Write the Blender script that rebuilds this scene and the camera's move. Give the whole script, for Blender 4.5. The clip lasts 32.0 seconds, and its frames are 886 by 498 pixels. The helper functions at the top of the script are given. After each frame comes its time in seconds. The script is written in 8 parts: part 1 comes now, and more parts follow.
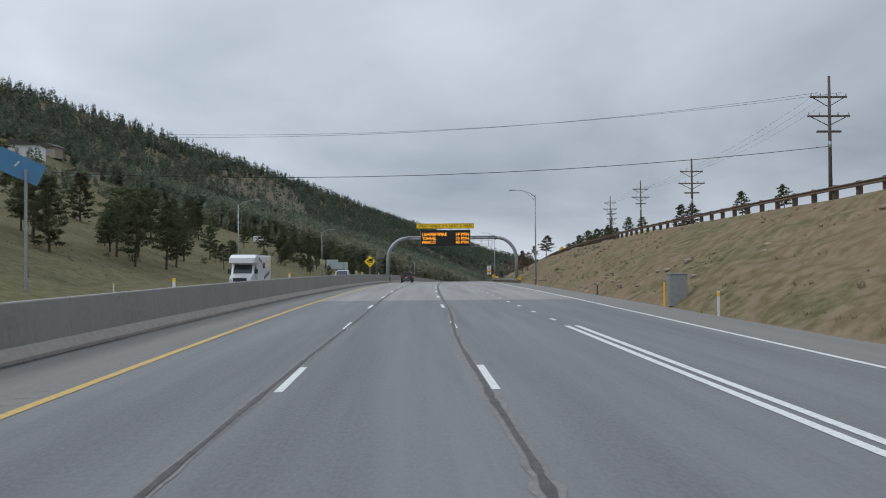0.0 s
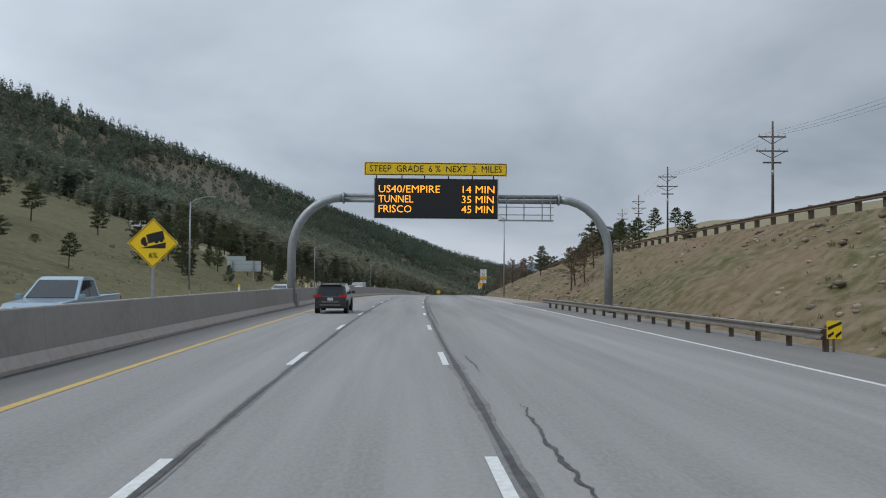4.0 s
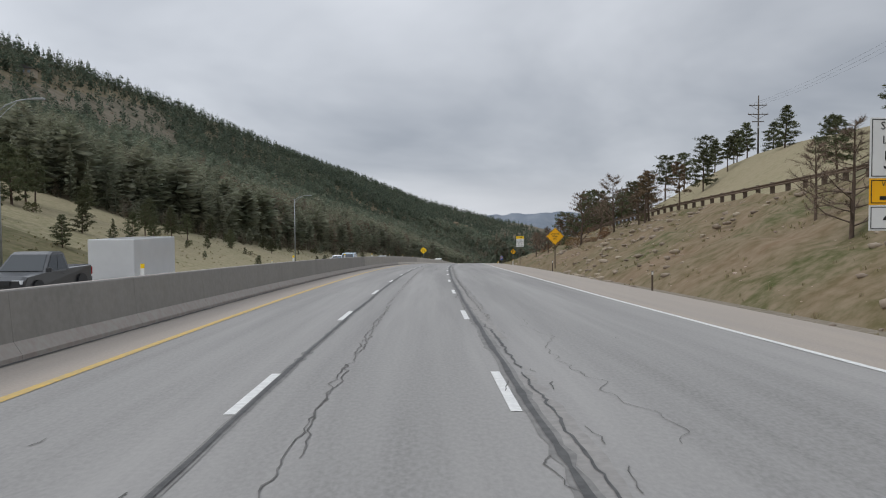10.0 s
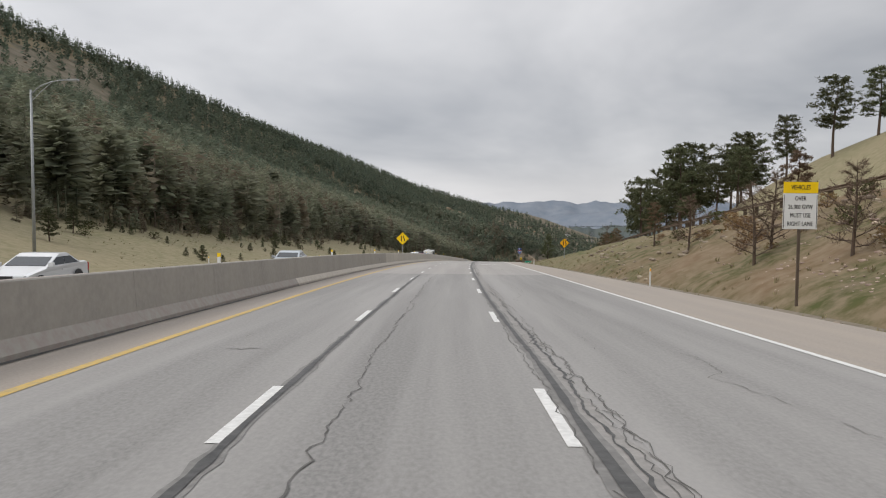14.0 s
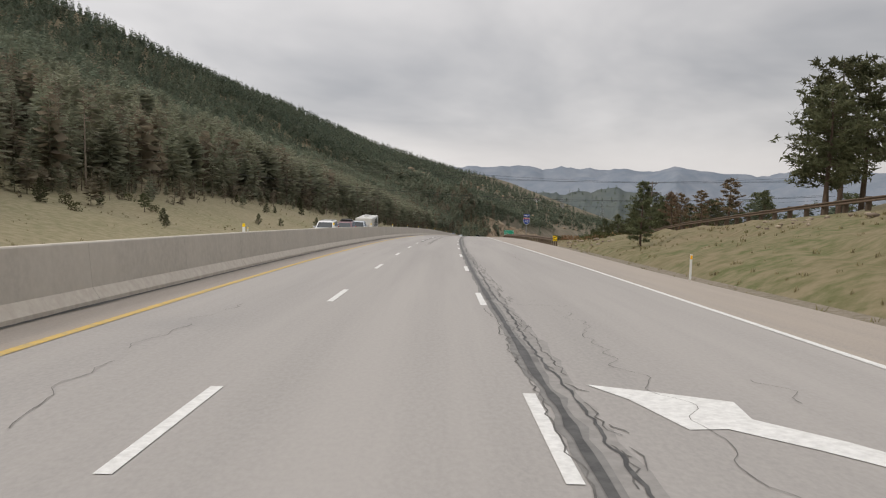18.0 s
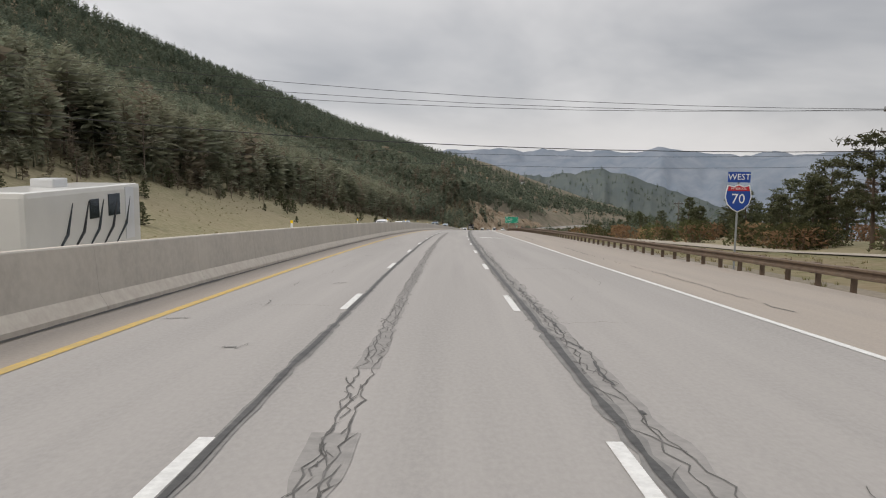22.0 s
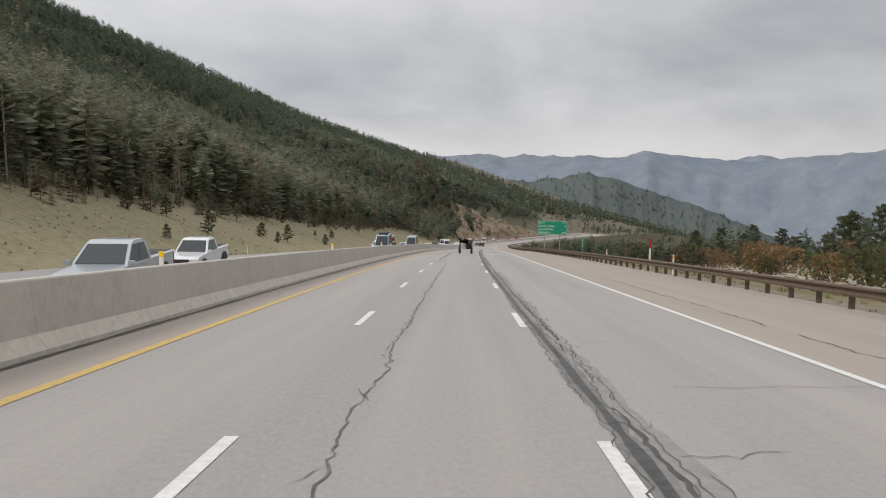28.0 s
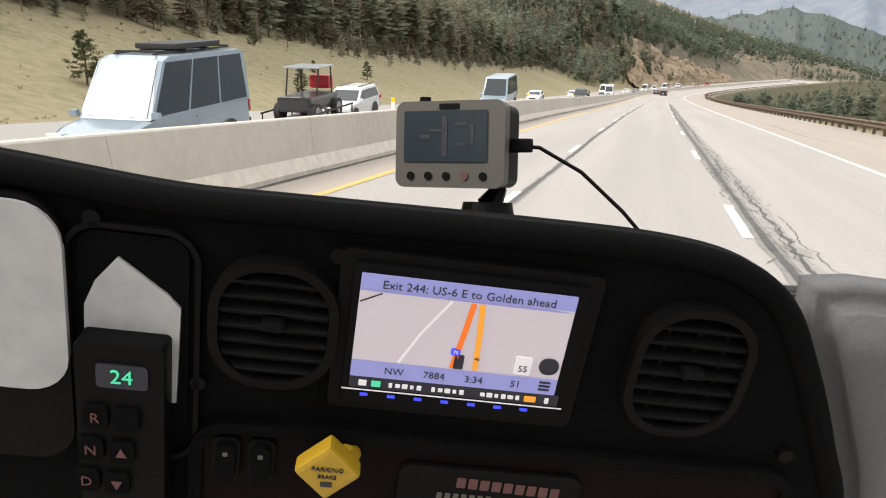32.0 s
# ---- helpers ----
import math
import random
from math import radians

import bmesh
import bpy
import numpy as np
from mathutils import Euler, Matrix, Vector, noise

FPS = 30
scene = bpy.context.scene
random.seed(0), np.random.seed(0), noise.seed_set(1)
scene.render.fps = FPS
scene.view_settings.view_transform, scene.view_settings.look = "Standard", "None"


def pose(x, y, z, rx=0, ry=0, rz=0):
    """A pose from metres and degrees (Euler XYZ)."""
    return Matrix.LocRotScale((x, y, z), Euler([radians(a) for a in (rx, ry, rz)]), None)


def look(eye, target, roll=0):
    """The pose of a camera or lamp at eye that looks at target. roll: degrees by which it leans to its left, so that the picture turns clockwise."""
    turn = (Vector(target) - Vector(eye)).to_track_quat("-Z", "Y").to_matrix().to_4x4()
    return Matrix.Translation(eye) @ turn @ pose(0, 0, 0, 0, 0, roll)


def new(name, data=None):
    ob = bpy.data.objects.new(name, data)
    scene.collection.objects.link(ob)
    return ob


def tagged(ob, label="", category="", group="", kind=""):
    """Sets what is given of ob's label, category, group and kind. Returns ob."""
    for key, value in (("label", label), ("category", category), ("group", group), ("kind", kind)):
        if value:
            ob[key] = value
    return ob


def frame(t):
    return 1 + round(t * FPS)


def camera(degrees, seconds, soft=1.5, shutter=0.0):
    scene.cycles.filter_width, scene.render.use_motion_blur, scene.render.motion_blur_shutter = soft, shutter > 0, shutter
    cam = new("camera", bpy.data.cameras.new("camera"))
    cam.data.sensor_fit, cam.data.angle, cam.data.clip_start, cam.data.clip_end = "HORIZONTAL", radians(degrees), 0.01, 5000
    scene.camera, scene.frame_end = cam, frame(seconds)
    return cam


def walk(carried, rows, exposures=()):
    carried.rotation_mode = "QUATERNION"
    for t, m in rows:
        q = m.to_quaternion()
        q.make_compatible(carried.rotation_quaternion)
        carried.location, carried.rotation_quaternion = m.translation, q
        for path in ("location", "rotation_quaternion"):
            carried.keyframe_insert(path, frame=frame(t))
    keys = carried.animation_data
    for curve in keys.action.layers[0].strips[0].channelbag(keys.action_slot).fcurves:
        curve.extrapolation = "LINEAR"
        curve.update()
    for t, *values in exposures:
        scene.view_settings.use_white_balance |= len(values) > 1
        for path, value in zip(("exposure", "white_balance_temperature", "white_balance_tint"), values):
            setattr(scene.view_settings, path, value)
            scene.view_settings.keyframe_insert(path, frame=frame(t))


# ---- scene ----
# ---------------------------------------------------------------- camera
cam = camera(60.3, 32.0, soft=1.1)
PATH = [
    (0, (0.000, 0.000, 2.147), (0.099, 1.997, 2.179), -0.43),
    (0.5, (0.001, 9.784, 2.121), (0.100, 11.781, 2.167), -0.46),
    (1, (0.062, 19.578, 2.084), (0.163, 21.575, 2.139), -0.33),
    (1.5, (0.197, 29.400, 2.034), (0.302, 31.396, 2.093), -0.05),
    (2, (0.416, 39.281, 1.971), (0.532, 41.276, 2.028), 0.19),
    (2.5, (0.734, 49.289, 1.885), (0.868, 51.284, 1.937), 0.33),
    (3, (1.138, 59.413, 1.783), (1.294, 61.407, 1.826), 0.31),
    (3.5, (1.603, 69.651, 1.669), (1.782, 71.643, 1.707), 0.32),
    (4, (2.112, 80.046, 1.533), (2.315, 82.035, 1.575), 0.41),
    (4.5, (2.657, 90.560, 1.381), (2.874, 92.547, 1.436), 0.43),
    (5, (3.245, 101.185, 1.219), (3.472, 103.171, 1.288), 0.17),
    (5.5, (3.873, 111.901, 1.047), (4.110, 113.885, 1.128), -0.20),
    (6, (4.541, 122.684, 0.868), (4.785, 124.667, 0.950), -0.54),
    (6.5, (5.246, 133.511, 0.679), (5.494, 135.494, 0.747), -0.68),
    (7, (5.985, 144.360, 0.471), (6.234, 146.344, 0.503), -0.44),
    (7.5, (6.790, 155.214, 0.239), (7.033, 157.199, 0.243), -0.11),
    (8, (7.661, 166.096, -0.036), (7.899, 168.081, -0.050), 0.15),
    (8.5, (8.650, 176.981, -0.369), (8.892, 178.966, -0.394), 0.06),
    (9, (9.685, 187.857, -0.737), (9.940, 189.840, -0.778), -0.14),
    (9.5, (10.728, 198.707, -1.140), (10.994, 200.688, -1.203), -0.36),
    (10, (11.842, 209.529, -1.536), (12.114, 211.509, -1.619), -0.32),
    (10.5, (13.037, 220.342, -1.935), (13.310, 222.321, -2.032), -0.08),
    (11, (14.284, 231.189, -2.351), (14.553, 233.168, -2.457), 0.17),
    (11.5, (15.571, 242.081, -2.791), (15.840, 244.059, -2.902), 0.27),
    (12, (16.909, 252.979, -3.261), (17.186, 254.956, -3.375), 0.22),
    (12.5, (18.323, 263.794, -3.745), (18.612, 265.770, -3.855), 0.25),
    (13, (19.803, 274.553, -4.246), (20.104, 276.528, -4.349), 0.42),
    (13.5, (21.350, 285.298, -4.752), (21.649, 287.273, -4.854), 0.55),
    (14, (22.951, 296.056, -5.267), (23.248, 298.031, -5.381), 0.49),
    (14.5, (24.619, 306.816, -5.793), (24.912, 308.790, -5.933), 0.52),
    (15, (26.369, 317.559, -6.339), (26.667, 319.530, -6.506), 0.50),
    (15.5, (28.186, 328.287, -6.908), (28.496, 330.253, -7.100), 0.50),
    (16, (30.056, 339.000, -7.499), (30.384, 340.962, -7.710), 0.57),
    (16.5, (31.965, 349.700, -8.112), (32.314, 351.657, -8.329), 0.71),
    (17, (33.899, 360.388, -8.741), (34.271, 362.342, -8.951), 0.90),
    (17.5, (35.849, 371.083, -9.387), (36.246, 373.032, -9.589), 1.43),
    (18, (37.796, 381.777, -10.042), (38.189, 383.727, -10.247), 1.47),
    (18.5, (39.791, 392.483, -10.713), (40.199, 394.430, -10.920), 1.06),
    (19, (41.860, 403.207, -11.403), (42.292, 405.147, -11.626), 0.85),
    (19.5, (44.007, 413.960, -12.115), (44.450, 415.895, -12.362), 0.70),
    (20, (46.184, 424.688, -12.850), (46.635, 426.619, -13.111), 0.66),
    (20.5, (48.387, 435.366, -13.603), (48.838, 437.296, -13.869), 0.60),
    (21, (50.618, 446.024, -14.365), (51.062, 447.957, -14.626), 0.56),
    (21.5, (52.883, 456.691, -15.141), (53.325, 458.625, -15.394), 0.56),
    (22, (55.218, 467.323, -15.938), (55.661, 469.258, -16.181), 0.65),
    (22.5, (57.642, 477.931, -16.757), (58.091, 479.866, -16.989), 0.57),
    (23, (60.147, 488.525, -17.597), (60.607, 490.459, -17.816), 0.57),
    (23.5, (62.717, 499.119, -18.450), (63.199, 501.049, -18.659), 0.64),
    (24, (65.351, 509.738, -19.327), (65.855, 511.663, -19.532), 0.73),
    (24.5, (68.044, 520.403, -20.228), (68.573, 522.321, -20.433), 0.69),
    (25, (70.777, 531.133, -21.145), (71.326, 533.044, -21.354), 0.58),
    (25.5, (73.512, 541.943, -22.062), (74.080, 543.849, -22.275), 0.40),
    (26, (76.283, 552.832, -22.994), (76.853, 554.736, -23.212), 0.28),
    (26.5, (79.095, 563.763, -23.950), (79.656, 565.669, -24.174), 0.23),
    (27, (81.956, 574.703, -24.933), (82.499, 576.614, -25.161), 0.24),
    (27.5, (84.872, 585.617, -25.936), (85.391, 587.535, -26.164), 0.30),
    (28, (87.848, 596.471, -26.948), (88.343, 598.396, -27.170), 0.37),
    (28.5, (90.841, 607.295, -27.960), (91.334, 609.221, -28.169), 0.33),
    (29, (93.881, 618.151, -28.995), (94.370, 620.081, -29.190), 0.33),
    (29.5, (97.001, 629.114, -30.072), (97.469, 631.047, -30.275), 0.57),
    (30, (100.196, 640.217, -31.194), (100.610, 642.158, -31.441), 1.02),
    (30.5, (103.430, 651.391, -32.351), (103.755, 653.337, -32.680), 1.31),
    (31, (106.661, 662.462, -33.515), (106.879, 664.401, -33.951), 1.25),
    (31.5, (109.895, 673.268, -34.661), (110.024, 675.190, -35.197), 0.83),
    (32, (113.204, 683.856, -35.794), (113.268, 685.757, -36.413), 0.14),
]
walk(cam, [(t, look(eye, target, roll)) for t, eye, target, roll in PATH],
     exposures=[(0, -0.02, 6200, 8), (3, -0.10, 6120, 7), (8, -0.10, 6350, 9), (10, 0.06, 6550, 10), (13, 0.22, 6850, 11), (17, 0.26, 7300, 13), (23, 0.26, 7150, 12), (28, 0.24, 7100, 12), (30, 0.20, 7050, 11), (31, 0.5, 7350, 12), (32, 1.2, 7450, 11)])

# ---------------------------------------------------------------- light: an overcast spring afternoon
world = bpy.data.worlds.new("overcast_sky")
scene.world = world
world.use_nodes = True
SUN_EL, SUN_AZ = radians(42), radians(250)


def build_sky():
    nt = world.node_tree
    n, link = nt.nodes, nt.links
    n.clear()
    out = n.new("ShaderNodeOutputWorld")
    bg = n.new("ShaderNodeBackground")
    bg.inputs["Strength"].default_value = 1.0
    sky = n.new("ShaderNodeTexSky")
    sky.sky_type = "NISHITA"
    sky.sun_disc = False
    sky.sun_elevation, sky.sun_rotation = SUN_EL, SUN_AZ
    dim = n.new("ShaderNodeVectorMath")
    dim.operation = "SCALE"
    dim.inputs["Scale"].default_value = 0.05
    link.new(sky.outputs[0], dim.inputs[0])
    tc = n.new("ShaderNodeTexCoord")
    sep = n.new("ShaderNodeSeparateXYZ")
    link.new(tc.outputs["Generated"], sep.inputs[0])
    # the cloud deck lies flat overhead, so its bands close up towards the horizon
    zed = n.new("ShaderNodeMath"); zed.operation = "MAXIMUM"; zed.inputs[1].default_value = 0.0
    link.new(sep.outputs["Z"], zed.inputs[0])
    lift = n.new("ShaderNodeMath"); lift.operation = "ADD"; lift.inputs[1].default_value = 0.30
    link.new(zed.outputs[0], lift.inputs[0])
    flat = n.new("ShaderNodeVectorMath"); flat.operation = "DIVIDE"
    rep = n.new("ShaderNodeCombineXYZ")
    for k in range(3):
        link.new(lift.outputs[0], rep.inputs[k])
    link.new(tc.outputs["Generated"], flat.inputs[0]); link.new(rep.outputs[0], flat.inputs[1])
    big = n.new("ShaderNodeTexNoise")
    big.inputs["Scale"].default_value, big.inputs["Detail"].default_value = 0.85, 5.0
    big.inputs["Roughness"].default_value = 0.52
    big.inputs["Distortion"].default_value = 0.35
    link.new(flat.outputs[0], big.inputs["Vector"])
    ramp = n.new("ShaderNodeValToRGB")
    e = ramp.color_ramp.elements
    e[0].position, e[0].color = 0.28, (0.295, 0.330, 0.388, 1)
    e[1].position, e[1].color = 0.74, (0.72, 0.757, 0.82, 1)
    mid = ramp.color_ramp.elements.new(0.50)
    mid.color = (0.50, 0.535, 0.592, 1)
    link.new(big.outputs["Fac"], ramp.inputs[0])
    # a thin bright gap under the deck, close to the horizon
    gap = n.new("ShaderNodeMapRange")
    gap.inputs["From Min"].default_value, gap.inputs["From Max"].default_value = 0.060, 0.018
    gap.inputs["To Min"].default_value, gap.inputs["To Max"].default_value = 0.0, 0.55
    link.new(sep.outputs["Z"], gap.inputs["Value"])
    glow = n.new("ShaderNodeMixRGB")
    glow.inputs[2].default_value = (0.655, 0.68, 0.725, 1)
    link.new(gap.outputs[0], glow.inputs[0]); link.new(ramp.outputs[0], glow.inputs[1])
    # an overcast sky is about three times as bright overhead as low down
    zen = n.new("ShaderNodeMapRange")
    zen.interpolation_type = "SMOOTHSTEP"
    zen.inputs["From Min"].default_value, zen.inputs["From Max"].default_value = 0.30, 0.95
    zen.inputs["To Min"].default_value, zen.inputs["To Max"].default_value = 1.0, 2.3
    link.new(sep.outputs["Z"], zen.inputs["Value"])
    bright = n.new("ShaderNodeVectorMath"); bright.operation = "SCALE"
    lean = n.new("ShaderNodeVectorMath"); lean.operation = "DOT_PRODUCT"
    lean.inputs[1].default_value = (-0.30 * math.sin(radians(62)), 0.30 * math.cos(radians(62)), 0)
    link.new(tc.outputs["Generated"], lean.inputs[0])
    even = n.new("ShaderNodeMath"); even.operation = "ADD"; even.inputs[1].default_value = 0.94
    link.new(lean.outputs["Value"], even.inputs[0])
    level = n.new("ShaderNodeMath"); level.operation = "MULTIPLY"
    link.new(zen.outputs[0], level.inputs[0]); link.new(even.outputs[0], level.inputs[1])
    link.new(glow.outputs[0], bright.inputs[0]); link.new(level.outputs[0], bright.inputs["Scale"])
    mix = n.new("ShaderNodeMixRGB"); mix.inputs[0].default_value = 0.93
    link.new(dim.outputs[0], mix.inputs[1]); link.new(bright.outputs[0], mix.inputs[2])
    link.new(mix.outputs[0], bg.inputs["Color"])
    link.new(bg.outputs[0], out.inputs["Surface"])


build_sky()
sun = new("sun", bpy.data.lights.new("sun", "SUN"))
sun.data.energy, sun.data.angle, sun.data.color = 1.2, radians(18), (1.0, 0.97, 0.92)
sun.matrix_world = look((0, 0, 100), (100 * math.sin(SUN_AZ) * -1, -100 * math.cos(SUN_AZ), 100 - 100 * math.tan(SUN_EL)))


# ---------------------------------------------------------------- materials
def mat(name, base, rough=0.8, metal=0.0, grain=None, bump=0.0, coarse=None, speckle=0.0, spec=0.5, rand=0.0, island=0.0, coords="Object"):
    """A node material. grain: (scale, other colour, amount) of fine noise; coarse: the same for large patches."""
    m = bpy.data.materials.new(name)
    m.use_nodes = True
    nt = m.node_tree
    b = nt.nodes["Principled BSDF"]
    b.inputs["Roughness"].default_value, b.inputs["Metallic"].default_value = rough, metal
    b.inputs["Specular IOR Level"].default_value = spec
    tc = nt.nodes.new("ShaderNodeTexCoord")
    col = None
    rgb = nt.nodes.new("ShaderNodeRGB")
    rgb.outputs[0].default_value = (*base, 1)
    col = rgb.outputs[0]
    for k, layer in enumerate((coarse, grain)):
        if layer:
            scale, other, amount = layer[:3]
            tex = nt.nodes.new("ShaderNodeTexNoise")
            tex.inputs["Scale"].default_value = scale
            tex.inputs["Detail"].default_value = 5.0
            tex.inputs["Roughness"].default_value = 0.62
            if len(layer) > 3:
                mp = nt.nodes.new("ShaderNodeMapping")
                mp.inputs["Scale"].default_value = layer[3]
                nt.links.new(tc.outputs[coords], mp.inputs[0])
                nt.links.new(mp.outputs[0], tex.inputs["Vector"])
            else:
                nt.links.new(tc.outputs[coords], tex.inputs["Vector"])
            mr = nt.nodes.new("ShaderNodeMapRange")
            mr.inputs["From Min"].default_value, mr.inputs["From Max"].default_value = 0.36, 0.64
            mr.inputs["To Max"].default_value = amount
            nt.links.new(tex.outputs["Fac"], mr.inputs["Value"])
            mx = nt.nodes.new("ShaderNodeMixRGB")
            mx.inputs[2].default_value = (*other, 1)
            nt.links.new(mr.outputs[0], mx.inputs[0])
            nt.links.new(col, mx.inputs[1])
            col = mx.outputs[0]
            if k == 1 and bump:
                bp = nt.nodes.new("ShaderNodeBump")
                bp.inputs["Strength"].default_value = bump
                bp.inputs["Distance"].default_value = 0.02
                nt.links.new(tex.outputs["Fac"], bp.inputs["Height"])
                nt.links.new(bp.outputs[0], b.inputs["Normal"])
    if rand or island:
        hv = nt.nodes.new("ShaderNodeHueSaturation")
        src = nt.nodes.new("ShaderNodeObjectInfo").outputs["Random"] if rand else nt.nodes.new("ShaderNodeNewGeometry").outputs["Random Per Island"]
        amt = rand or island
        mr = nt.nodes.new("ShaderNodeMapRange")
        mr.inputs["To Min"].default_value, mr.inputs["To Max"].default_value = 1 - amt, 1 + amt
        nt.links.new(src, mr.inputs["Value"])
        nt.links.new(mr.outputs[0], hv.inputs["Value"])
        mh = nt.nodes.new("ShaderNodeMapRange")
        mh.inputs["To Min"].default_value, mh.inputs["To Max"].default_value = 0.485, 0.512
        nt.links.new(src, mh.inputs["Value"])
        nt.links.new(mh.outputs[0], hv.inputs["Hue"])
        nt.links.new(col, hv.inputs["Color"])
        col = hv.outputs[0]
    nt.links.new(col, b.inputs["Base Color"])
    return m


def glow_mat(name, colour, strength):
    m = bpy.data.materials.new(name)
    m.use_nodes = True
    b = m.node_tree.nodes["Principled BSDF"]
    b.inputs["Base Color"].default_value = (*colour, 1)
    b.inputs["Emission Color"].default_value = (*colour, 1)
    b.inputs["Emission Strength"].default_value = strength
    return m


def glass_mat(name, tint, rough=0.04):
    m = bpy.data.materials.new(name)
    m.use_nodes = True
    b = m.node_tree.nodes["Principled BSDF"]
    b.inputs["Base Color"].default_value = (*tint, 1)
    b.inputs["Roughness"].default_value = rough
    b.inputs["Specular IOR Level"].default_value = 0.55
    return m


M = {}
M["asphalt"] = mat("asphalt", (0.285, 0.276, 0.265), 0.85, grain=(18.0, (0.335, 0.324, 0.309), 0.45, (1, 0.5, 1)), coarse=(1.0, (0.150, 0.146, 0.141), 0.8, (0.62, 0.022, 1)), bump=0.02, coords="UV")
M["asphalt_pale"] = mat("bleached_asphalt", (0.325, 0.307, 0.290), 0.85, grain=(18.0, (0.375, 0.353, 0.332), 0.45, (1, 0.5, 1)), coarse=(1.0, (0.235, 0.225, 0.214), 0.7, (0.62, 0.022, 1)), bump=0.02, coords="UV")
M["asphalt_dark"] = mat("asphalt_dark", (0.175, 0.176, 0.178), 0.8, grain=(18.0, (0.205, 0.205, 0.205), 0.45, (1, 0.5, 1)), coarse=(1.0, (0.095, 0.097, 0.100), 0.85, (0.62, 0.025, 1)), bump=0.02, coords="UV")
M["asphalt_far"] = mat("asphalt_far", (0.28, 0.275, 0.262), 0.85, grain=(5.0, (0.31, 0.30, 0.285), 0.5), coarse=(0.05, (0.25, 0.245, 0.235), 0.5), bump=0.1)
M["shoulder"] = mat("shoulder_asphalt", (0.318, 0.276, 0.236), 0.9, grain=(16.0, (0.375, 0.325, 0.277), 0.6, (1, 1, 1)), coarse=(1.0, (0.245, 0.224, 0.202), 0.7, (1.3, 0.05, 1)), bump=0.25, coords="UV")
M["shoulder_grey"] = mat("grey_shoulder_asphalt", (0.185, 0.176, 0.163), 0.9, grain=(16.0, (0.225, 0.213, 0.196), 0.6, (1, 1, 1)), coarse=(1.0, (0.135, 0.13, 0.122), 0.7, (1.1, 0.05, 1)), bump=0.1, coords="UV")
M["seal"] = mat("crack_sealant", (0.022, 0.022, 0.022), 0.6, grain=(5.0, (0.09, 0.088, 0.085), 0.7), coarse=(0.35, (0.06, 0.059, 0.057), 0.6), bump=0.3)
M["stain"] = mat("tar_stained_asphalt", (0.135, 0.131, 0.125), 0.8, grain=(5.0, (0.215, 0.208, 0.198), 0.9), coarse=(0.4, (0.18, 0.175, 0.168), 0.8), bump=0.2)
M["stain_pale"] = mat("worn_joint_asphalt", (0.265, 0.252, 0.238), 0.85, grain=(6.0, (0.205, 0.197, 0.187), 0.8), coarse=(0.5, (0.31, 0.294, 0.278), 0.75), bump=0.2)
M["crack"] = mat("crack", (0.080, 0.077, 0.072), 0.9, grain=(3.0, (0.165, 0.158, 0.150), 0.85))
M["white"] = mat("white_road_paint", (0.70, 0.70, 0.68), 0.7, grain=(9.0, (0.42, 0.415, 0.40), 0.5), bump=0.1)
M["yellow"] = mat("yellow_road_paint", (0.60, 0.385, 0.075), 0.7, grain=(7.0, (0.36, 0.285, 0.15), 0.8), coarse=(0.8, (0.50, 0.34, 0.10), 0.6), bump=0.1)
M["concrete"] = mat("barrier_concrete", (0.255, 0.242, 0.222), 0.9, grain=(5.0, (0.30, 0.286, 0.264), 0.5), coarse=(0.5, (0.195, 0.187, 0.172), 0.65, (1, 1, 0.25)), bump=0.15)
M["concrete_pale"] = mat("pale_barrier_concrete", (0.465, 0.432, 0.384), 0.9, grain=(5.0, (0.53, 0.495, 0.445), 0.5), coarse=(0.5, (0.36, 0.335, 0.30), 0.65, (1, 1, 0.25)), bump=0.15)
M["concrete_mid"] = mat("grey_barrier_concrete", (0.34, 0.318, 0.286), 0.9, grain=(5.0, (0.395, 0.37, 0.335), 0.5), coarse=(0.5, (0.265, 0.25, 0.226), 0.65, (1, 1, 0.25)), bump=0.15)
M["concrete_foot_pale"] = mat("pale_foot_and_lit_top", (0.56, 0.52, 0.455), 0.9, grain=(4.0, (0.42, 0.36, 0.32), 0.6), bump=0.15)
M["concrete_foot"] = mat("barrier_foot_and_lit_top", (0.34, 0.322, 0.292), 0.9, grain=(4.0, (0.285, 0.225, 0.205), 0.6), bump=0.15)
M["grass"] = mat("dry_spring_grass", (0.238, 0.206, 0.130), 1.0, grain=(1.3, (0.300, 0.255, 0.172), 0.8), coarse=(0.045, (0.168, 0.166, 0.088), 0.8), bump=0.9, spec=0.1)
M["cut"] = mat("cut_slope_soil", (0.172, 0.118, 0.073), 1.0, grain=(1.1, (0.235, 0.182, 0.126), 0.8), coarse=(0.11, (0.070, 0.080, 0.028), 0.95), bump=1.0, spec=0.1)
M["verge"] = mat("patchy_verge_grass", (0.175, 0.140, 0.085), 1.0, grain=(1.2, (0.235, 0.190, 0.125), 0.8), coarse=(0.09, (0.090, 0.108, 0.042), 0.95), bump=1.0, spec=0.1)
M["bank"] = mat("olive_bank_grass", (0.118, 0.108, 0.056), 1.0, grain=(0.9, (0.185, 0.158, 0.098), 0.75), coarse=(0.05, (0.078, 0.084, 0.036), 0.85), bump=1.0, spec=0.1)
M["hillside"] = mat("rocky_hillside", (0.140, 0.118, 0.085), 1.0, grain=(0.12, (0.215, 0.185, 0.145), 0.8), coarse=(0.02, (0.095, 0.094, 0.066), 0.8), bump=1.0, spec=0.05)
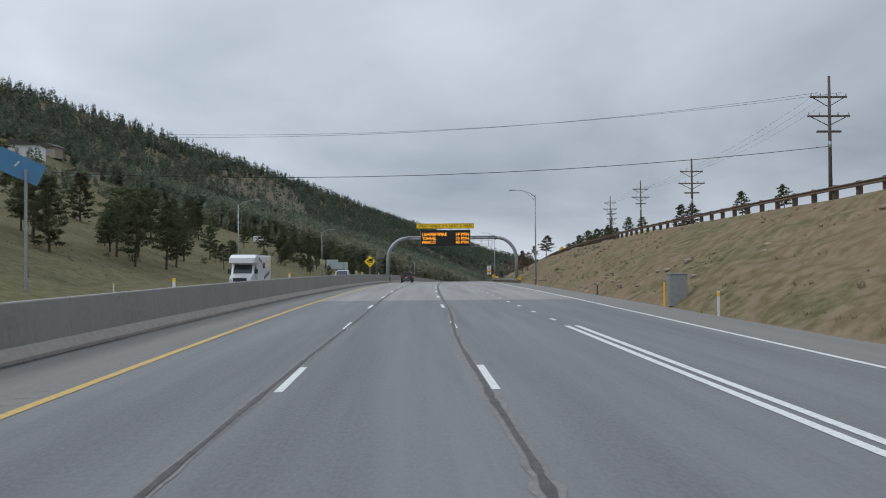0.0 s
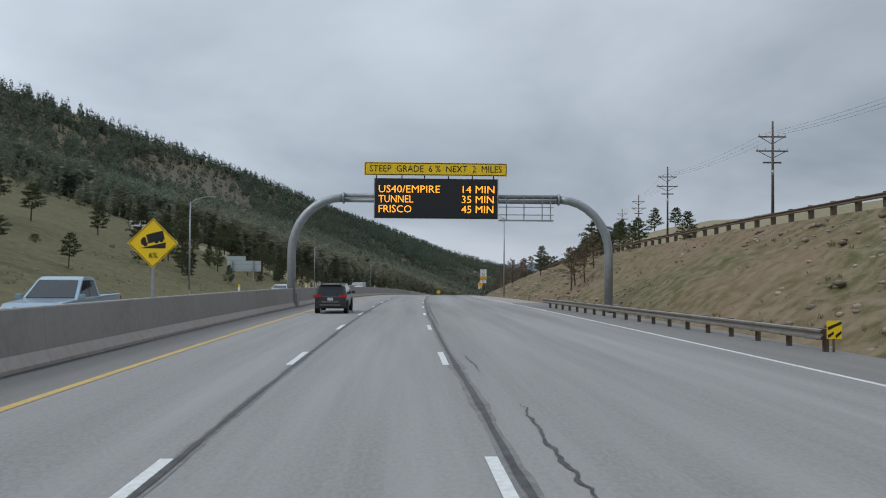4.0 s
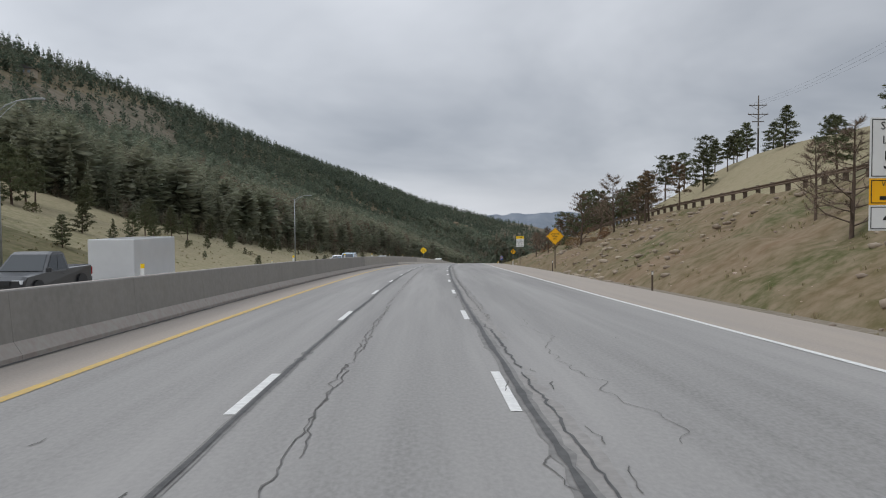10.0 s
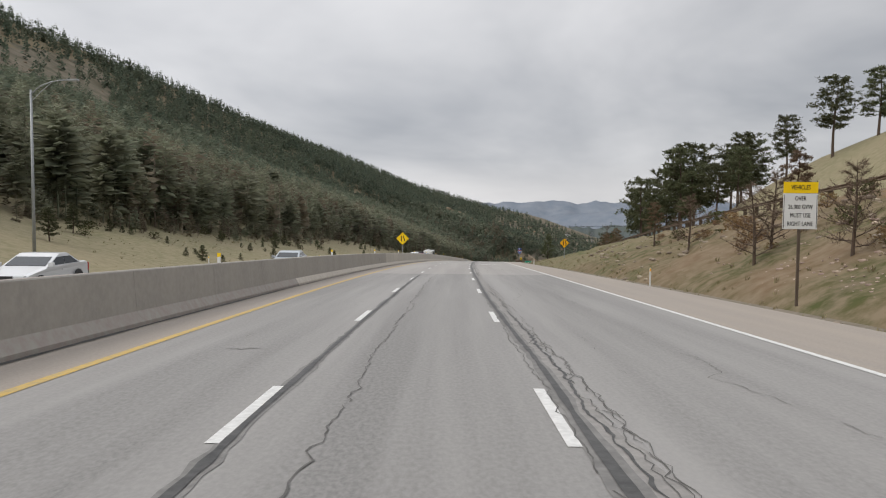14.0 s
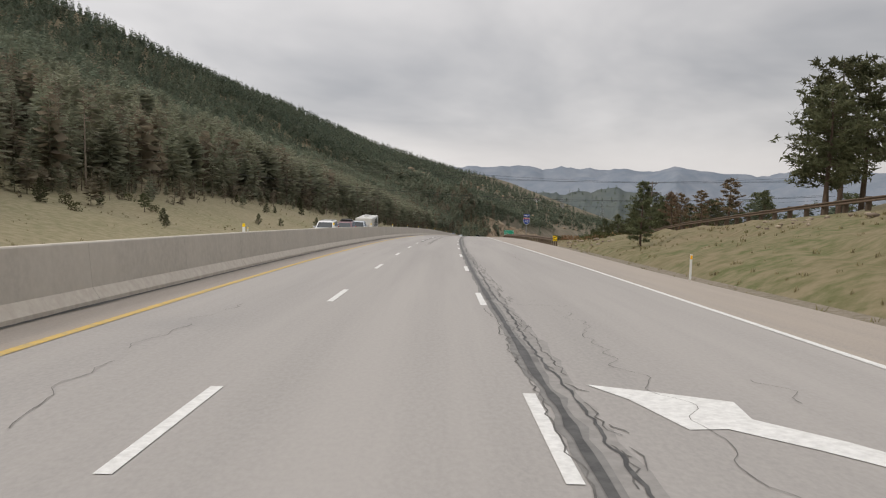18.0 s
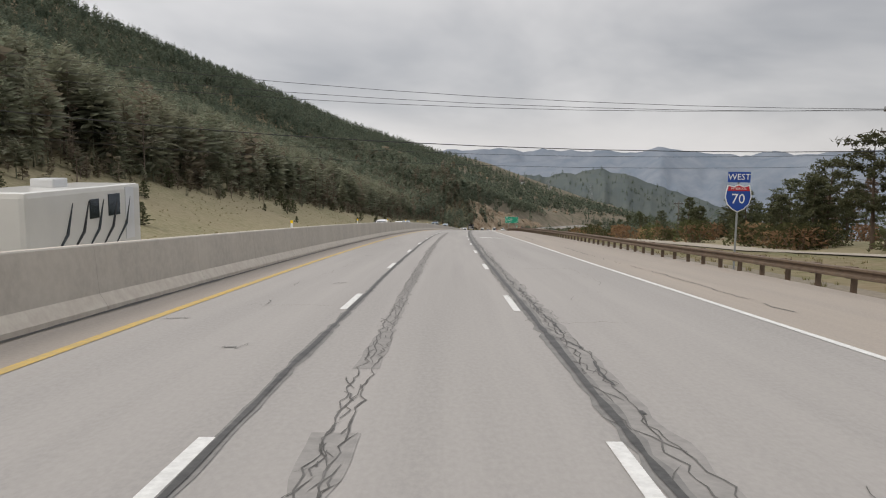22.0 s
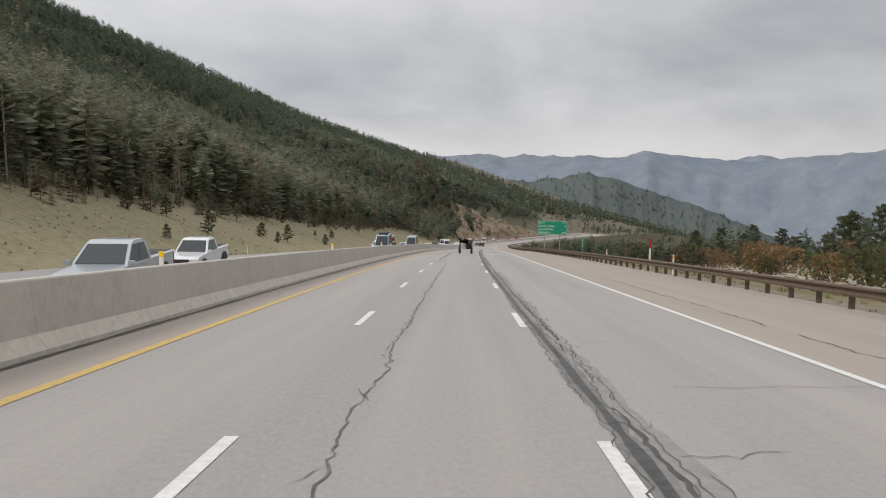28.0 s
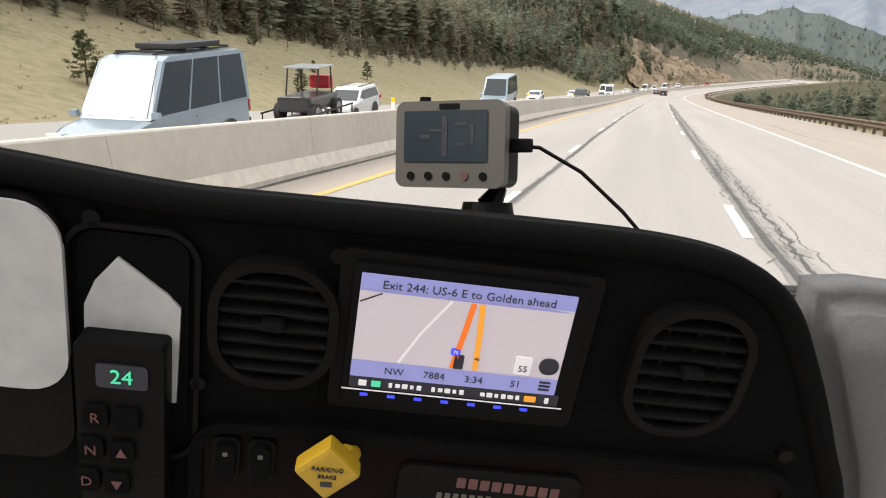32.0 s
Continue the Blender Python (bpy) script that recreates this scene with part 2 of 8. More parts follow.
M["forest_floor"] = mat("forest_floor", (0.15, 0.128, 0.085), 1.0, grain=(0.25, (0.185, 0.15, 0.10), 0.7), coarse=(0.012, (0.22, 0.185, 0.12), 0.55), bump=0.6, spec=0.05)
M["gravel_road"] = mat("pale_gravel_road", (0.33, 0.29, 0.24), 1.0, grain=(5.0, (0.42, 0.375, 0.32), 0.6), coarse=(0.1, (0.26, 0.23, 0.185), 0.6), bump=0.4, spec=0.1)
M["gravel"] = mat("gravel_verge", (0.185, 0.158, 0.125), 1.0, grain=(4.0, (0.28, 0.245, 0.20), 0.6), coarse=(0.15, (0.125, 0.115, 0.08), 0.7), bump=0.8, spec=0.1)
M["rock"] = mat("rock_face", (0.285, 0.205, 0.135), 1.0, grain=(0.35, (0.37, 0.30, 0.22), 0.8), coarse=(0.06, (0.165, 0.135, 0.095), 0.8), bump=1.0, spec=0.1)
M["valley"] = mat("valley_floor", (0.095, 0.092, 0.058), 1.0, grain=(0.06, (0.145, 0.128, 0.088), 0.7), coarse=(0.008, (0.07, 0.08, 0.045), 0.8), spec=0.05)
M["steel"] = mat("weathered_steel", (0.30, 0.285, 0.26), 0.55, 0.5, grain=(3.0, (0.20, 0.165, 0.125), 0.55), bump=0.1)
M["rust"] = mat("rusted_steel_rail", (0.135, 0.098, 0.072), 0.75, 0.25, grain=(3.0, (0.20, 0.145, 0.10), 0.6), bump=0.15)
M["galv"] = mat("galvanised_steel", (0.34, 0.36, 0.37), 0.5, 0.45, grain=(4.0, (0.27, 0.285, 0.295), 0.6), bump=0.05)
M["post_wood"] = mat("timber_post", (0.085, 0.062, 0.045), 0.9, grain=(6.0, (0.14, 0.105, 0.075), 0.6, (1, 1, 0.15)), bump=0.3)
M["pole_wood"] = mat("pole_timber", (0.075, 0.062, 0.052), 0.9, grain=(5.0, (0.12, 0.10, 0.083), 0.6, (1, 1, 0.08)), bump=0.2)
M["bark"] = mat("pine_bark", (0.115, 0.08, 0.058), 0.95, grain=(7.0, (0.055, 0.042, 0.035), 0.7, (1, 1, 0.3)), bump=0.5)
M["needles"] = mat("pine_needles", (0.092, 0.106, 0.058), 0.75, grain=(2.5, (0.145, 0.142, 0.078), 0.6), rand=0.25, spec=0.2)
M["needles_brown"] = mat("dead_needles", (0.165, 0.118, 0.078), 0.85, grain=(2.5, (0.22, 0.165, 0.115), 0.6), rand=0.15, spec=0.1)
M["forest"] = mat("forest_needles", (0.100, 0.130, 0.094), 0.85, grain=(0.10, (0.150, 0.158, 0.110), 0.7), coarse=(0.015, (0.078, 0.108, 0.084), 0.7), island=0.24, spec=0.1)
M["talus"] = mat("pink_granite_stones", (0.40, 0.300, 0.248), 0.95, grain=(6.0, (0.48, 0.385, 0.325), 0.7), coarse=(0.6, (0.29, 0.235, 0.195), 0.7), bump=0.5, island=0.3, spec=0.1)
M["forest_near"] = mat("dusty_pine_needles", (0.222, 0.245, 0.172), 0.85, grain=(0.12, (0.295, 0.283, 0.204), 0.7), coarse=(0.02, (0.212, 0.228, 0.160), 0.7), island=0.24, spec=0.1)
M["forest_flank"] = mat("green_pine_needles", (0.160, 0.190, 0.135), 0.85, grain=(0.10, (0.222, 0.228, 0.160), 0.65), coarse=(0.02, (0.126, 0.162, 0.122), 0.7), island=0.24, spec=0.1)
M["forest_brown"] = mat("brown_forest_needles", (0.225, 0.190, 0.138), 0.9, grain=(0.3, (0.18, 0.158, 0.115), 0.7), island=0.22, spec=0.1)
M["forest_dead"] = mat("bare_forest", (0.20, 0.165, 0.125), 0.9, grain=(0.5, (0.19, 0.15, 0.115), 0.6), island=0.25, spec=0.1)
M["twig"] = mat("bare_twigs", (0.185, 0.135, 0.098), 0.9, grain=(3.0, (0.09, 0.07, 0.055), 0.6), spec=0.1)
M["scrub"] = mat("scrub_oak", (0.270, 0.165, 0.090), 0.9, grain=(2.0, (0.17, 0.135, 0.07), 0.6), rand=0.25, spec=0.1)
M["bush"] = mat("green_bush", (0.075, 0.085, 0.036), 0.9, grain=(3.0, (0.115, 0.11, 0.055), 0.6), rand=0.25, spec=0.1)
M["tuft"] = mat("dry_tufts", (0.30, 0.25, 0.15), 1.0, grain=(0.4, (0.14, 0.14, 0.06), 0.7), island=0.2, spec=0.05)
M["stone"] = mat("loose_stone", (0.27, 0.22, 0.17), 1.0, grain=(2.0, (0.36, 0.31, 0.25), 0.6), island=0.3, spec=0.1)
M["sign_yellow"] = mat("sign_yellow", (0.95, 0.63, 0.005), 0.45, grain=(1.5, (0.88, 0.57, 0.01), 0.4))
M["sign_orange"] = mat("sign_orange", (0.92, 0.46, 0.005), 0.45, grain=(1.5, (0.84, 0.41, 0.01), 0.4))
M["sign_white"] = mat("sign_white", (0.74, 0.75, 0.74), 0.45, grain=(1.5, (0.62, 0.63, 0.62), 0.4))
M["sign_green"] = mat("sign_green", (0.0, 0.26, 0.16), 0.45, grain=(1.5, (0.0, 0.21, 0.13), 0.4))
M["sign_blue"] = mat("sign_blue", (0.01, 0.055, 0.30), 0.45, grain=(1.5, (0.015, 0.07, 0.24), 0.4))
M["sign_blue_pale"] = mat("faded_blue_sign", (0.10, 0.27, 0.47), 0.45, grain=(1.5, (0.08, 0.22, 0.42), 0.4))
M["roof"] = mat("dark_shingle", (0.075, 0.07, 0.068), 0.9, grain=(2.0, (0.11, 0.10, 0.095), 0.6))
M["pane"] = glass_mat("house_pane", (0.30, 0.34, 0.38), 0.1)
M["sign_back_pale"] = mat("pale_sign_back", (0.46, 0.52, 0.53), 0.5, 0.1, grain=(2.0, (0.40, 0.45, 0.46), 0.5))
M["sign_red"] = mat("sign_red", (0.45, 0.02, 0.03), 0.45, grain=(1.5, (0.38, 0.02, 0.03), 0.4))
M["sign_black"] = mat("sign_black", (0.012, 0.012, 0.012), 0.5, grain=(1.5, (0.02, 0.02, 0.02), 0.4))
M["sign_back"] = mat("sign_back_aluminium", (0.42, 0.43, 0.44), 0.5, 0.5, grain=(2.0, (0.34, 0.35, 0.36), 0.5))
M["led_panel"] = mat("led_panel_black", (0.010, 0.011, 0.012), 0.45, grain=(14.0, (0.022, 0.022, 0.022), 0.5))
M["led"] = glow_mat("amber_led", (1.0, 0.36, 0.02), 1.35)
M["cable"] = mat("cable", (0.02, 0.02, 0.022), 0.7, grain=(1.0, (0.03, 0.03, 0.03), 0.5))
# Distance haze is mixed into the base colours of the far hills.
M["haze_near"] = mat("wooded_hill_painted_haze", (0.088, 0.106, 0.108), 1.0, grain=(0.02, (0.118, 0.130, 0.118), 0.6), coarse=(0.004, (0.098, 0.110, 0.102), 0.6), spec=0.0)
M["haze_far"] = mat("mountain_painted_haze", (0.175, 0.205, 0.245), 1.0, grain=(0.012, (0.235, 0.255, 0.285), 0.7), coarse=(0.003, (0.135, 0.168, 0.208), 0.8), spec=0.0)
M["snow"] = mat("far_snow_field", (0.45, 0.49, 0.54), 1.0, grain=(0.003, (0.32, 0.37, 0.43), 0.6), spec=0.0)


def leafy(m, share):
    """Let part of the light pass through thin needles and leaves."""
    nt = m.node_tree
    b = nt.nodes["Principled BSDF"]
    out = [n for n in nt.nodes if n.bl_idname == "ShaderNodeOutputMaterial"][0]
    thin = nt.nodes.new("ShaderNodeBsdfTranslucent")
    nt.links.new(b.inputs["Base Color"].links[0].from_socket, thin.inputs["Color"])
    both = nt.nodes.new("ShaderNodeMixShader")
    both.inputs[0].default_value = share
    nt.links.new(b.outputs[0], both.inputs[1])
    nt.links.new(thin.outputs[0], both.inputs[2])
    nt.links.new(both.outputs[0], out.inputs["Surface"])


for _n in ("forest", "forest_near", "forest_flank", "forest_brown", "needles", "needles_brown", "scrub", "bush", "tuft"):
    leafy(M[_n], 0.42)

# ---------------------------------------------------------------- the line of the road
ROAD_Y = np.arange(-160.0, 2601.0, 2.0)


def _slopes(y):
    y1 = np.minimum(y, 740.0)
    side = 53.565e-5 * y1 - 10.132e-8 * y1**2 / 2 - 36.774e-11 * y1**3 / 3
    fall = -(16.830e-5 * y1 - 0.796e-8 * y1**2 / 2 - 6.524e-11 * y1**3 / 3)
    far = np.maximum(y - 860.0, 0.0)
    side = np.minimum(side + far * 0.0014, 1.0)
    fall = np.minimum(fall + np.maximum(y - 760.0, 0.0) * 0.00008, np.where(y > 760, -0.02, 10.0)) - np.minimum(np.maximum(y - 1275.0, 0.0) * 0.0005, 0.14)
    return side, fall


_sd, _fl = _slopes(ROAD_Y)
ROAD_X = np.concatenate([[0], np.cumsum((_sd[1:] + _sd[:-1]) / 2 * 2.0)])
ROAD_Z = np.concatenate([[0], np.cumsum((_fl[1:] + _fl[:-1]) / 2 * 2.0)])
ROAD_X -= np.interp(0, ROAD_Y, ROAD_X)
ROAD_Z -= np.interp(0, ROAD_Y, ROAD_Z)
ROAD_T = np.arctan(_sd)


def rd(y, off=0.0, up=0.0):
    """The place at a station y along the road, off metres to its right and up metres above its surface."""
    th = np.interp(y, ROAD_Y, ROAD_T)
    return Vector((np.interp(y, ROAD_Y, ROAD_X) + off * math.cos(th), y - off * math.sin(th), np.interp(y, ROAD_Y, ROAD_Z) + up))


def heading(y):
    """Degrees about z that turn +y into the road's way at y."""
    return -math.degrees(np.interp(y, ROAD_Y, ROAD_T))


def table(*pairs):
    xs, vs = [p[0] for p in pairs], [p[1] for p in pairs]
    return lambda y: float(np.interp(y, xs, vs))


TOE = table((-160, -9.6), (15, -8.6), (60, -7.9), (95, -7.55), (200, -7.4), (290, -7.15), (420, -6.95), (600, -6.6), (2000, -6.5))
YEL = table((-160, -5.8), (15, -5.75), (100, -5.6), (420, -5.65), (500, -5.5), (610, -5.25), (2000, -5.2))
EDGE = table((-160, 9.0), (0, 9.2), (50, 9.75), (100, 9.8), (130, 9.5), (200, 8.3), (240, 7.5), (290, 7.1), (415, 6.95), (500, 6.1), (610, 5.75), (2000, 5.6))
LINE_L, LINE_R = -2.17, 1.47
SHOULDER = table((-160, 11.2), (0, 11.5), (60, 12.4), (110, 13.2), (170, 12.2), (210, 10.6), (300, 10.8), (415, 9.6), (450, 10.6), (500, 11.2), (2000, 11.2))
OPP_R = lambda y: TOE(y) - 0.62      # near edge of the other carriageway
OPP_L = lambda y: TOE(y) - 15.5
FENCE_UP = table((-160, 6.0), (300, 6.2), (340, 5.9), (400, 4.3), (440, 2.9), (470, 1.7), (500, 0.0), (540, -1.0), (760, -1.8), (820, -5.0), (900, -9.0), (2600, -12.0))
HILL_UP = table((-160, 10), (0, 10.5), (120, 12), (200, 14), (300, 19.5), (380, 22), (430, 19), (470, 7), (520, 0.5), (600, -0.5), (740, -2.0), (830, -16), (950, -30), (1200, -44), (2600, -44))


BANK = table((-160, 0.33), (330, 0.33), (380, 0.23), (470, 0.24), (540, 0.36), (700, 0.36), (975, 0.36), (1040, 1.15), (1130, 1.2), (1230, 0.6), (1320, 0.4), (2600, 0.34))
FOOT = table((-160, 46), (260, 44), (330, 34), (400, 25), (800, 25), (1000, 28), (2600, 28))      # from the other carriageway's edge to the wood


def height(y, off):
    """The ground's height over the road's line."""
    left, right = OPP_L(y) - 1.2, SHOULDER(y)
    if off < left:
        d = left - off
        return -0.25 + 0.020 * min(d, 4) + BANK(y) * max(d - 4, 0)
    if off <= right + 0.4:
        return -0.25
    d = off - right
    fu, hu = FENCE_UP(y), HILL_UP(y)
    foff = 27.0 - right
    ditch = -0.35 * math.sin(min(d / 3.0, 1) * math.pi) if y < 470 else -0.15
    if d <= foff:
        u = max(0.0, (d - 2.4) / (foff - 2.4))
        return -0.06 + ditch + (fu + 0.1) * (u ** 0.92)
    if d <= foff + 7.5:
        return fu
    if off <= 62:
        u = (d - foff - 7.5) / (62 - right - foff - 7.5)
        return fu + (hu - fu) * (u * u * (3 - 2 * u) * 0.4 + 0.6 * u)
    far = off - 62
    fall = table((-160, 0.05), (300, 0.06), (420, -0.02), (500, -0.10), (760, -0.16), (1000, -0.16), (2600, -0.1))(y)
    return hu + fall * min(far, 320) + (0.02 if y < 430 else -0.035) * max(far - 320, 0)


# the ridge of the wooded mountain beside the road
RIDGE = ((-520, -200, 142), (-420, 80, 142), (-330, 330, 138), (-266, 514, 131), (-177, 765, 115), (-111, 951, 103), (-47, 1131, 85), (-3, 1256, 77),
         (36, 1325, 69), (132, 1492, 41), (237, 1675, 22), (302, 1789, 10), (397, 1926, -4), (454, 2009, -7), (560, 2090, -30), (680, 2160, -78), (800, 2230, -117), (1100, 2390, -207), (1500, 2800, -270))
_ry = [p[1] for p in RIDGE]
RIDGE_TREES = 10.5      # the skyline is made by the tops of the trees


def ridge_at(y):
    q = y + min(max(y, 0), 1000) * 0.125
    return Vector((np.interp(q, _ry, [p[0] for p in RIDGE]), q, np.interp(q, _ry, [p[2] for p in RIDGE]) - RIDGE_TREES))




def slope_point(y, v):
    """A place on the wooded slope: v = 0 at its foot, 1 on the ridge."""
    off = OPP_L(y) - FOOT(y)
    a, b = rd(y, off, height(y, off)), ridge_at(y)
    p = a.lerp(b, v)
    p.z -= (b.z - a.z) * (0.07 * math.sin(math.pi * v))
    p.z += 5.0 * noise.noise(p * 0.012) * min(1, 4 * v) * (1 - v) + 2.0 * noise.noise(p * 0.05) * min(1, 6 * v)
    return p


# ---------------------------------------------------------------- small helpers
def mesh_of(name, verts, faces, materials, slots=None, smooth=False):
    me = bpy.data.meshes.new(name)
    me.from_pydata([tuple(v) for v in verts], [], faces)
    for m in materials if isinstance(materials, (list, tuple)) else [materials]:
        me.materials.append(m)
    if slots is not None:
        me.polygons.foreach_set("material_index", slots)
    if smooth:
        me.polygons.foreach_set("use_smooth", [True] * len(me.polygons))
    me.update()
    return me


def part(name, bm, material, parent, label="", smooth=False):
    me = bpy.data.meshes.new(name)
    bm.to_mesh(me)
    bm.free()
    me.materials.append(material)
    if smooth:
        me.polygons.foreach_set("use_smooth", [True] * len(me.polygons))
    ob = new(name, me)
    if parent:
        ob.parent = parent
    if label:
        ob["label"] = label
    return ob


def piece(name, me, parent, m=None, label=""):
    ob = new(name, me)
    ob.parent = parent
    if m is not None:
        ob.matrix_basis = m
    if label:
        ob["label"] = label
    return ob


def box(bm, size, at=(0, 0, 0), turn=None, bevel=0.0):
    m = Matrix.Translation(at) @ (turn or Matrix.Identity(4)) @ Matrix.Diagonal((*size, 1))
    made = bmesh.ops.create_cube(bm, size=1, matrix=m)
    if bevel:
        edges = list({e for v in made["verts"] for e in v.link_edges})
        bmesh.ops.bevel(bm, geom=edges, offset=bevel, segments=2, affect="EDGES", profile=0.7)
    return bm


def B(size, at=(0, 0, 0), turn=None, bevel=0.0):
    return box(bmesh.new(), size, at, turn, bevel)


def rod(bm, a, b, r1, r2=None, sides=8):
    a, b = Vector(a), Vector(b)
    d = b - a
    m = Matrix.Translation((a + b) / 2) @ d.to_track_quat("Z", "Y").to_matrix().to_4x4()
    bmesh.ops.create_cone(bm, cap_ends=True, segments=sides, radius1=r1, radius2=r1 if r2 is None else r2, depth=d.length, matrix=m)
    return bm


def tube(bm, pts, radii, sides=8):
    """A bent tube along points."""
    pts = [Vector(p) for p in pts]
    if not isinstance(radii, (list, tuple)):
        radii = [radii] * len(pts)
    rings = []
    up = Vector((0.123, 0.05, 0.99))
    for k, p in enumerate(pts):
        d = (pts[min(k + 1, len(pts) - 1)] - pts[max(k - 1, 0)]).normalized()
        u = d.cross(up if abs(d.dot(up)) < 0.95 else Vector((1, 0, 0))).normalized() if k == 0 else (u - d * u.dot(d)).normalized()
        w = d.cross(u)
        rings.append([bm.verts.new(p + radii[k] * (math.cos(a) * u + math.sin(a) * w)) for a in (2 * math.pi * j / sides for j in range(sides))])
    for r0, r1 in zip(rings[:-1], rings[1:]):
        for j in range(sides):
            bm.faces.new((r0[j], r0[(j + 1) % sides], r1[(j + 1) % sides], r1[j]))
    bm.faces.new(rings[0][::-1])
    bm.faces.new(rings[-1])
    return bm


def prism(bm, outline, depth, m=None):
    """An outline in x, z pulled out along +y by depth."""
    m = m or Matrix.Identity(4)
    a = [bm.verts.new(m @ Vector((x, 0, z))) for x, z in outline]
    b = [bm.verts.new(m @ Vector((x, depth, z))) for x, z in outline]
    n = len(outline)
    bm.faces.new(a)
    bm.faces.new(b[::-1])
    for k in range(n):
        bm.faces.new((a[k], b[k], b[(k + 1) % n], a[(k + 1) % n]))
    bmesh.ops.recalc_face_normals(bm, faces=bm.faces)
    return bm


def letters(text, size, material, parent, m, name="lettering", squash=1.0, label=""):
    cu = bpy.data.curves.new(name, "FONT")
    cu.body, cu.size, cu.align_x, cu.align_y, cu.extrude, cu.resolution_u = text, size, "CENTER", "CENTER", 0.004, 2
    tmp = bpy.data.objects.new(name, cu)
    me = bpy.data.meshes.new_from_object(tmp)
    bpy.data.objects.remove(tmp)
    me.transform(Matrix.Diagonal((squash, 1, 1, 1)))
    me.materials.clear()
    me.materials.append(material)
    return piece(name, me, parent, m, label)


FACE = pose(0, 0, 0, 90, 0, 0)      # text that faces -y


def empty(name, m, label="", category="", group="", kind=""):
    ob = new(name)
    ob.matrix_basis = m
    return tagged(ob, label, category, group, kind)


def ribbon(name, y0, y1, left, right, up, material, step=3.0, cols=1, parent=None):
    n = max(2, int((y1 - y0) / step) + 1)
    verts, faces = [], []
    for k in range(n):
        y = y0 + (y1 - y0) * k / (n - 1)
        a, b = (left(y) if callable(left) else left), (right(y) if callable(right) else right)
        for j in range(cols + 1):
            verts.append(rd(y, a + (b - a) * j / cols, up))
    for k in range(n - 1):
        for j in range(cols):
            q = k * (cols + 1) + j
            faces.append((q, q + 1, q + cols + 2, q + cols + 1))
    me = mesh_of(name, verts, faces, material)
    uv = me.uv_layers.new(name="UVMap")
    for k, lp in enumerate(me.loops):
        r_, c_ = divmod(lp.vertex_index, cols + 1)
        y = y0 + (y1 - y0) * r_ / (n - 1)
        uv.data[k].uv = ((left(y) if callable(left) else left) + ((right(y) if callable(right) else right) - (left(y) if callable(left) else left)) * c_ / cols, y)
    ob = new(name, me)
    if parent:
        ob.parent = parent
    return ob


# the open stony pasture high on the flank: (station, share of the slope)
PASTURE = ((510, 0.60), (550, 0.56), (585, 0.50), (615, 0.45), (648, 0.58), (690, 0.70), (730, 0.84), (750, 0.93), (700, 0.90), (640, 0.82), (560, 0.74))


def inside(pt, poly):
    x, y = pt
    hit = False
    for (x0, y0), (x1, y1) in zip(poly, poly[1:] + poly[:1]):
        if (y0 > y) != (y1 > y) and x < x0 + (y - y0) * (x1 - x0) / (y1 - y0):
            hit = not hit
    return hit


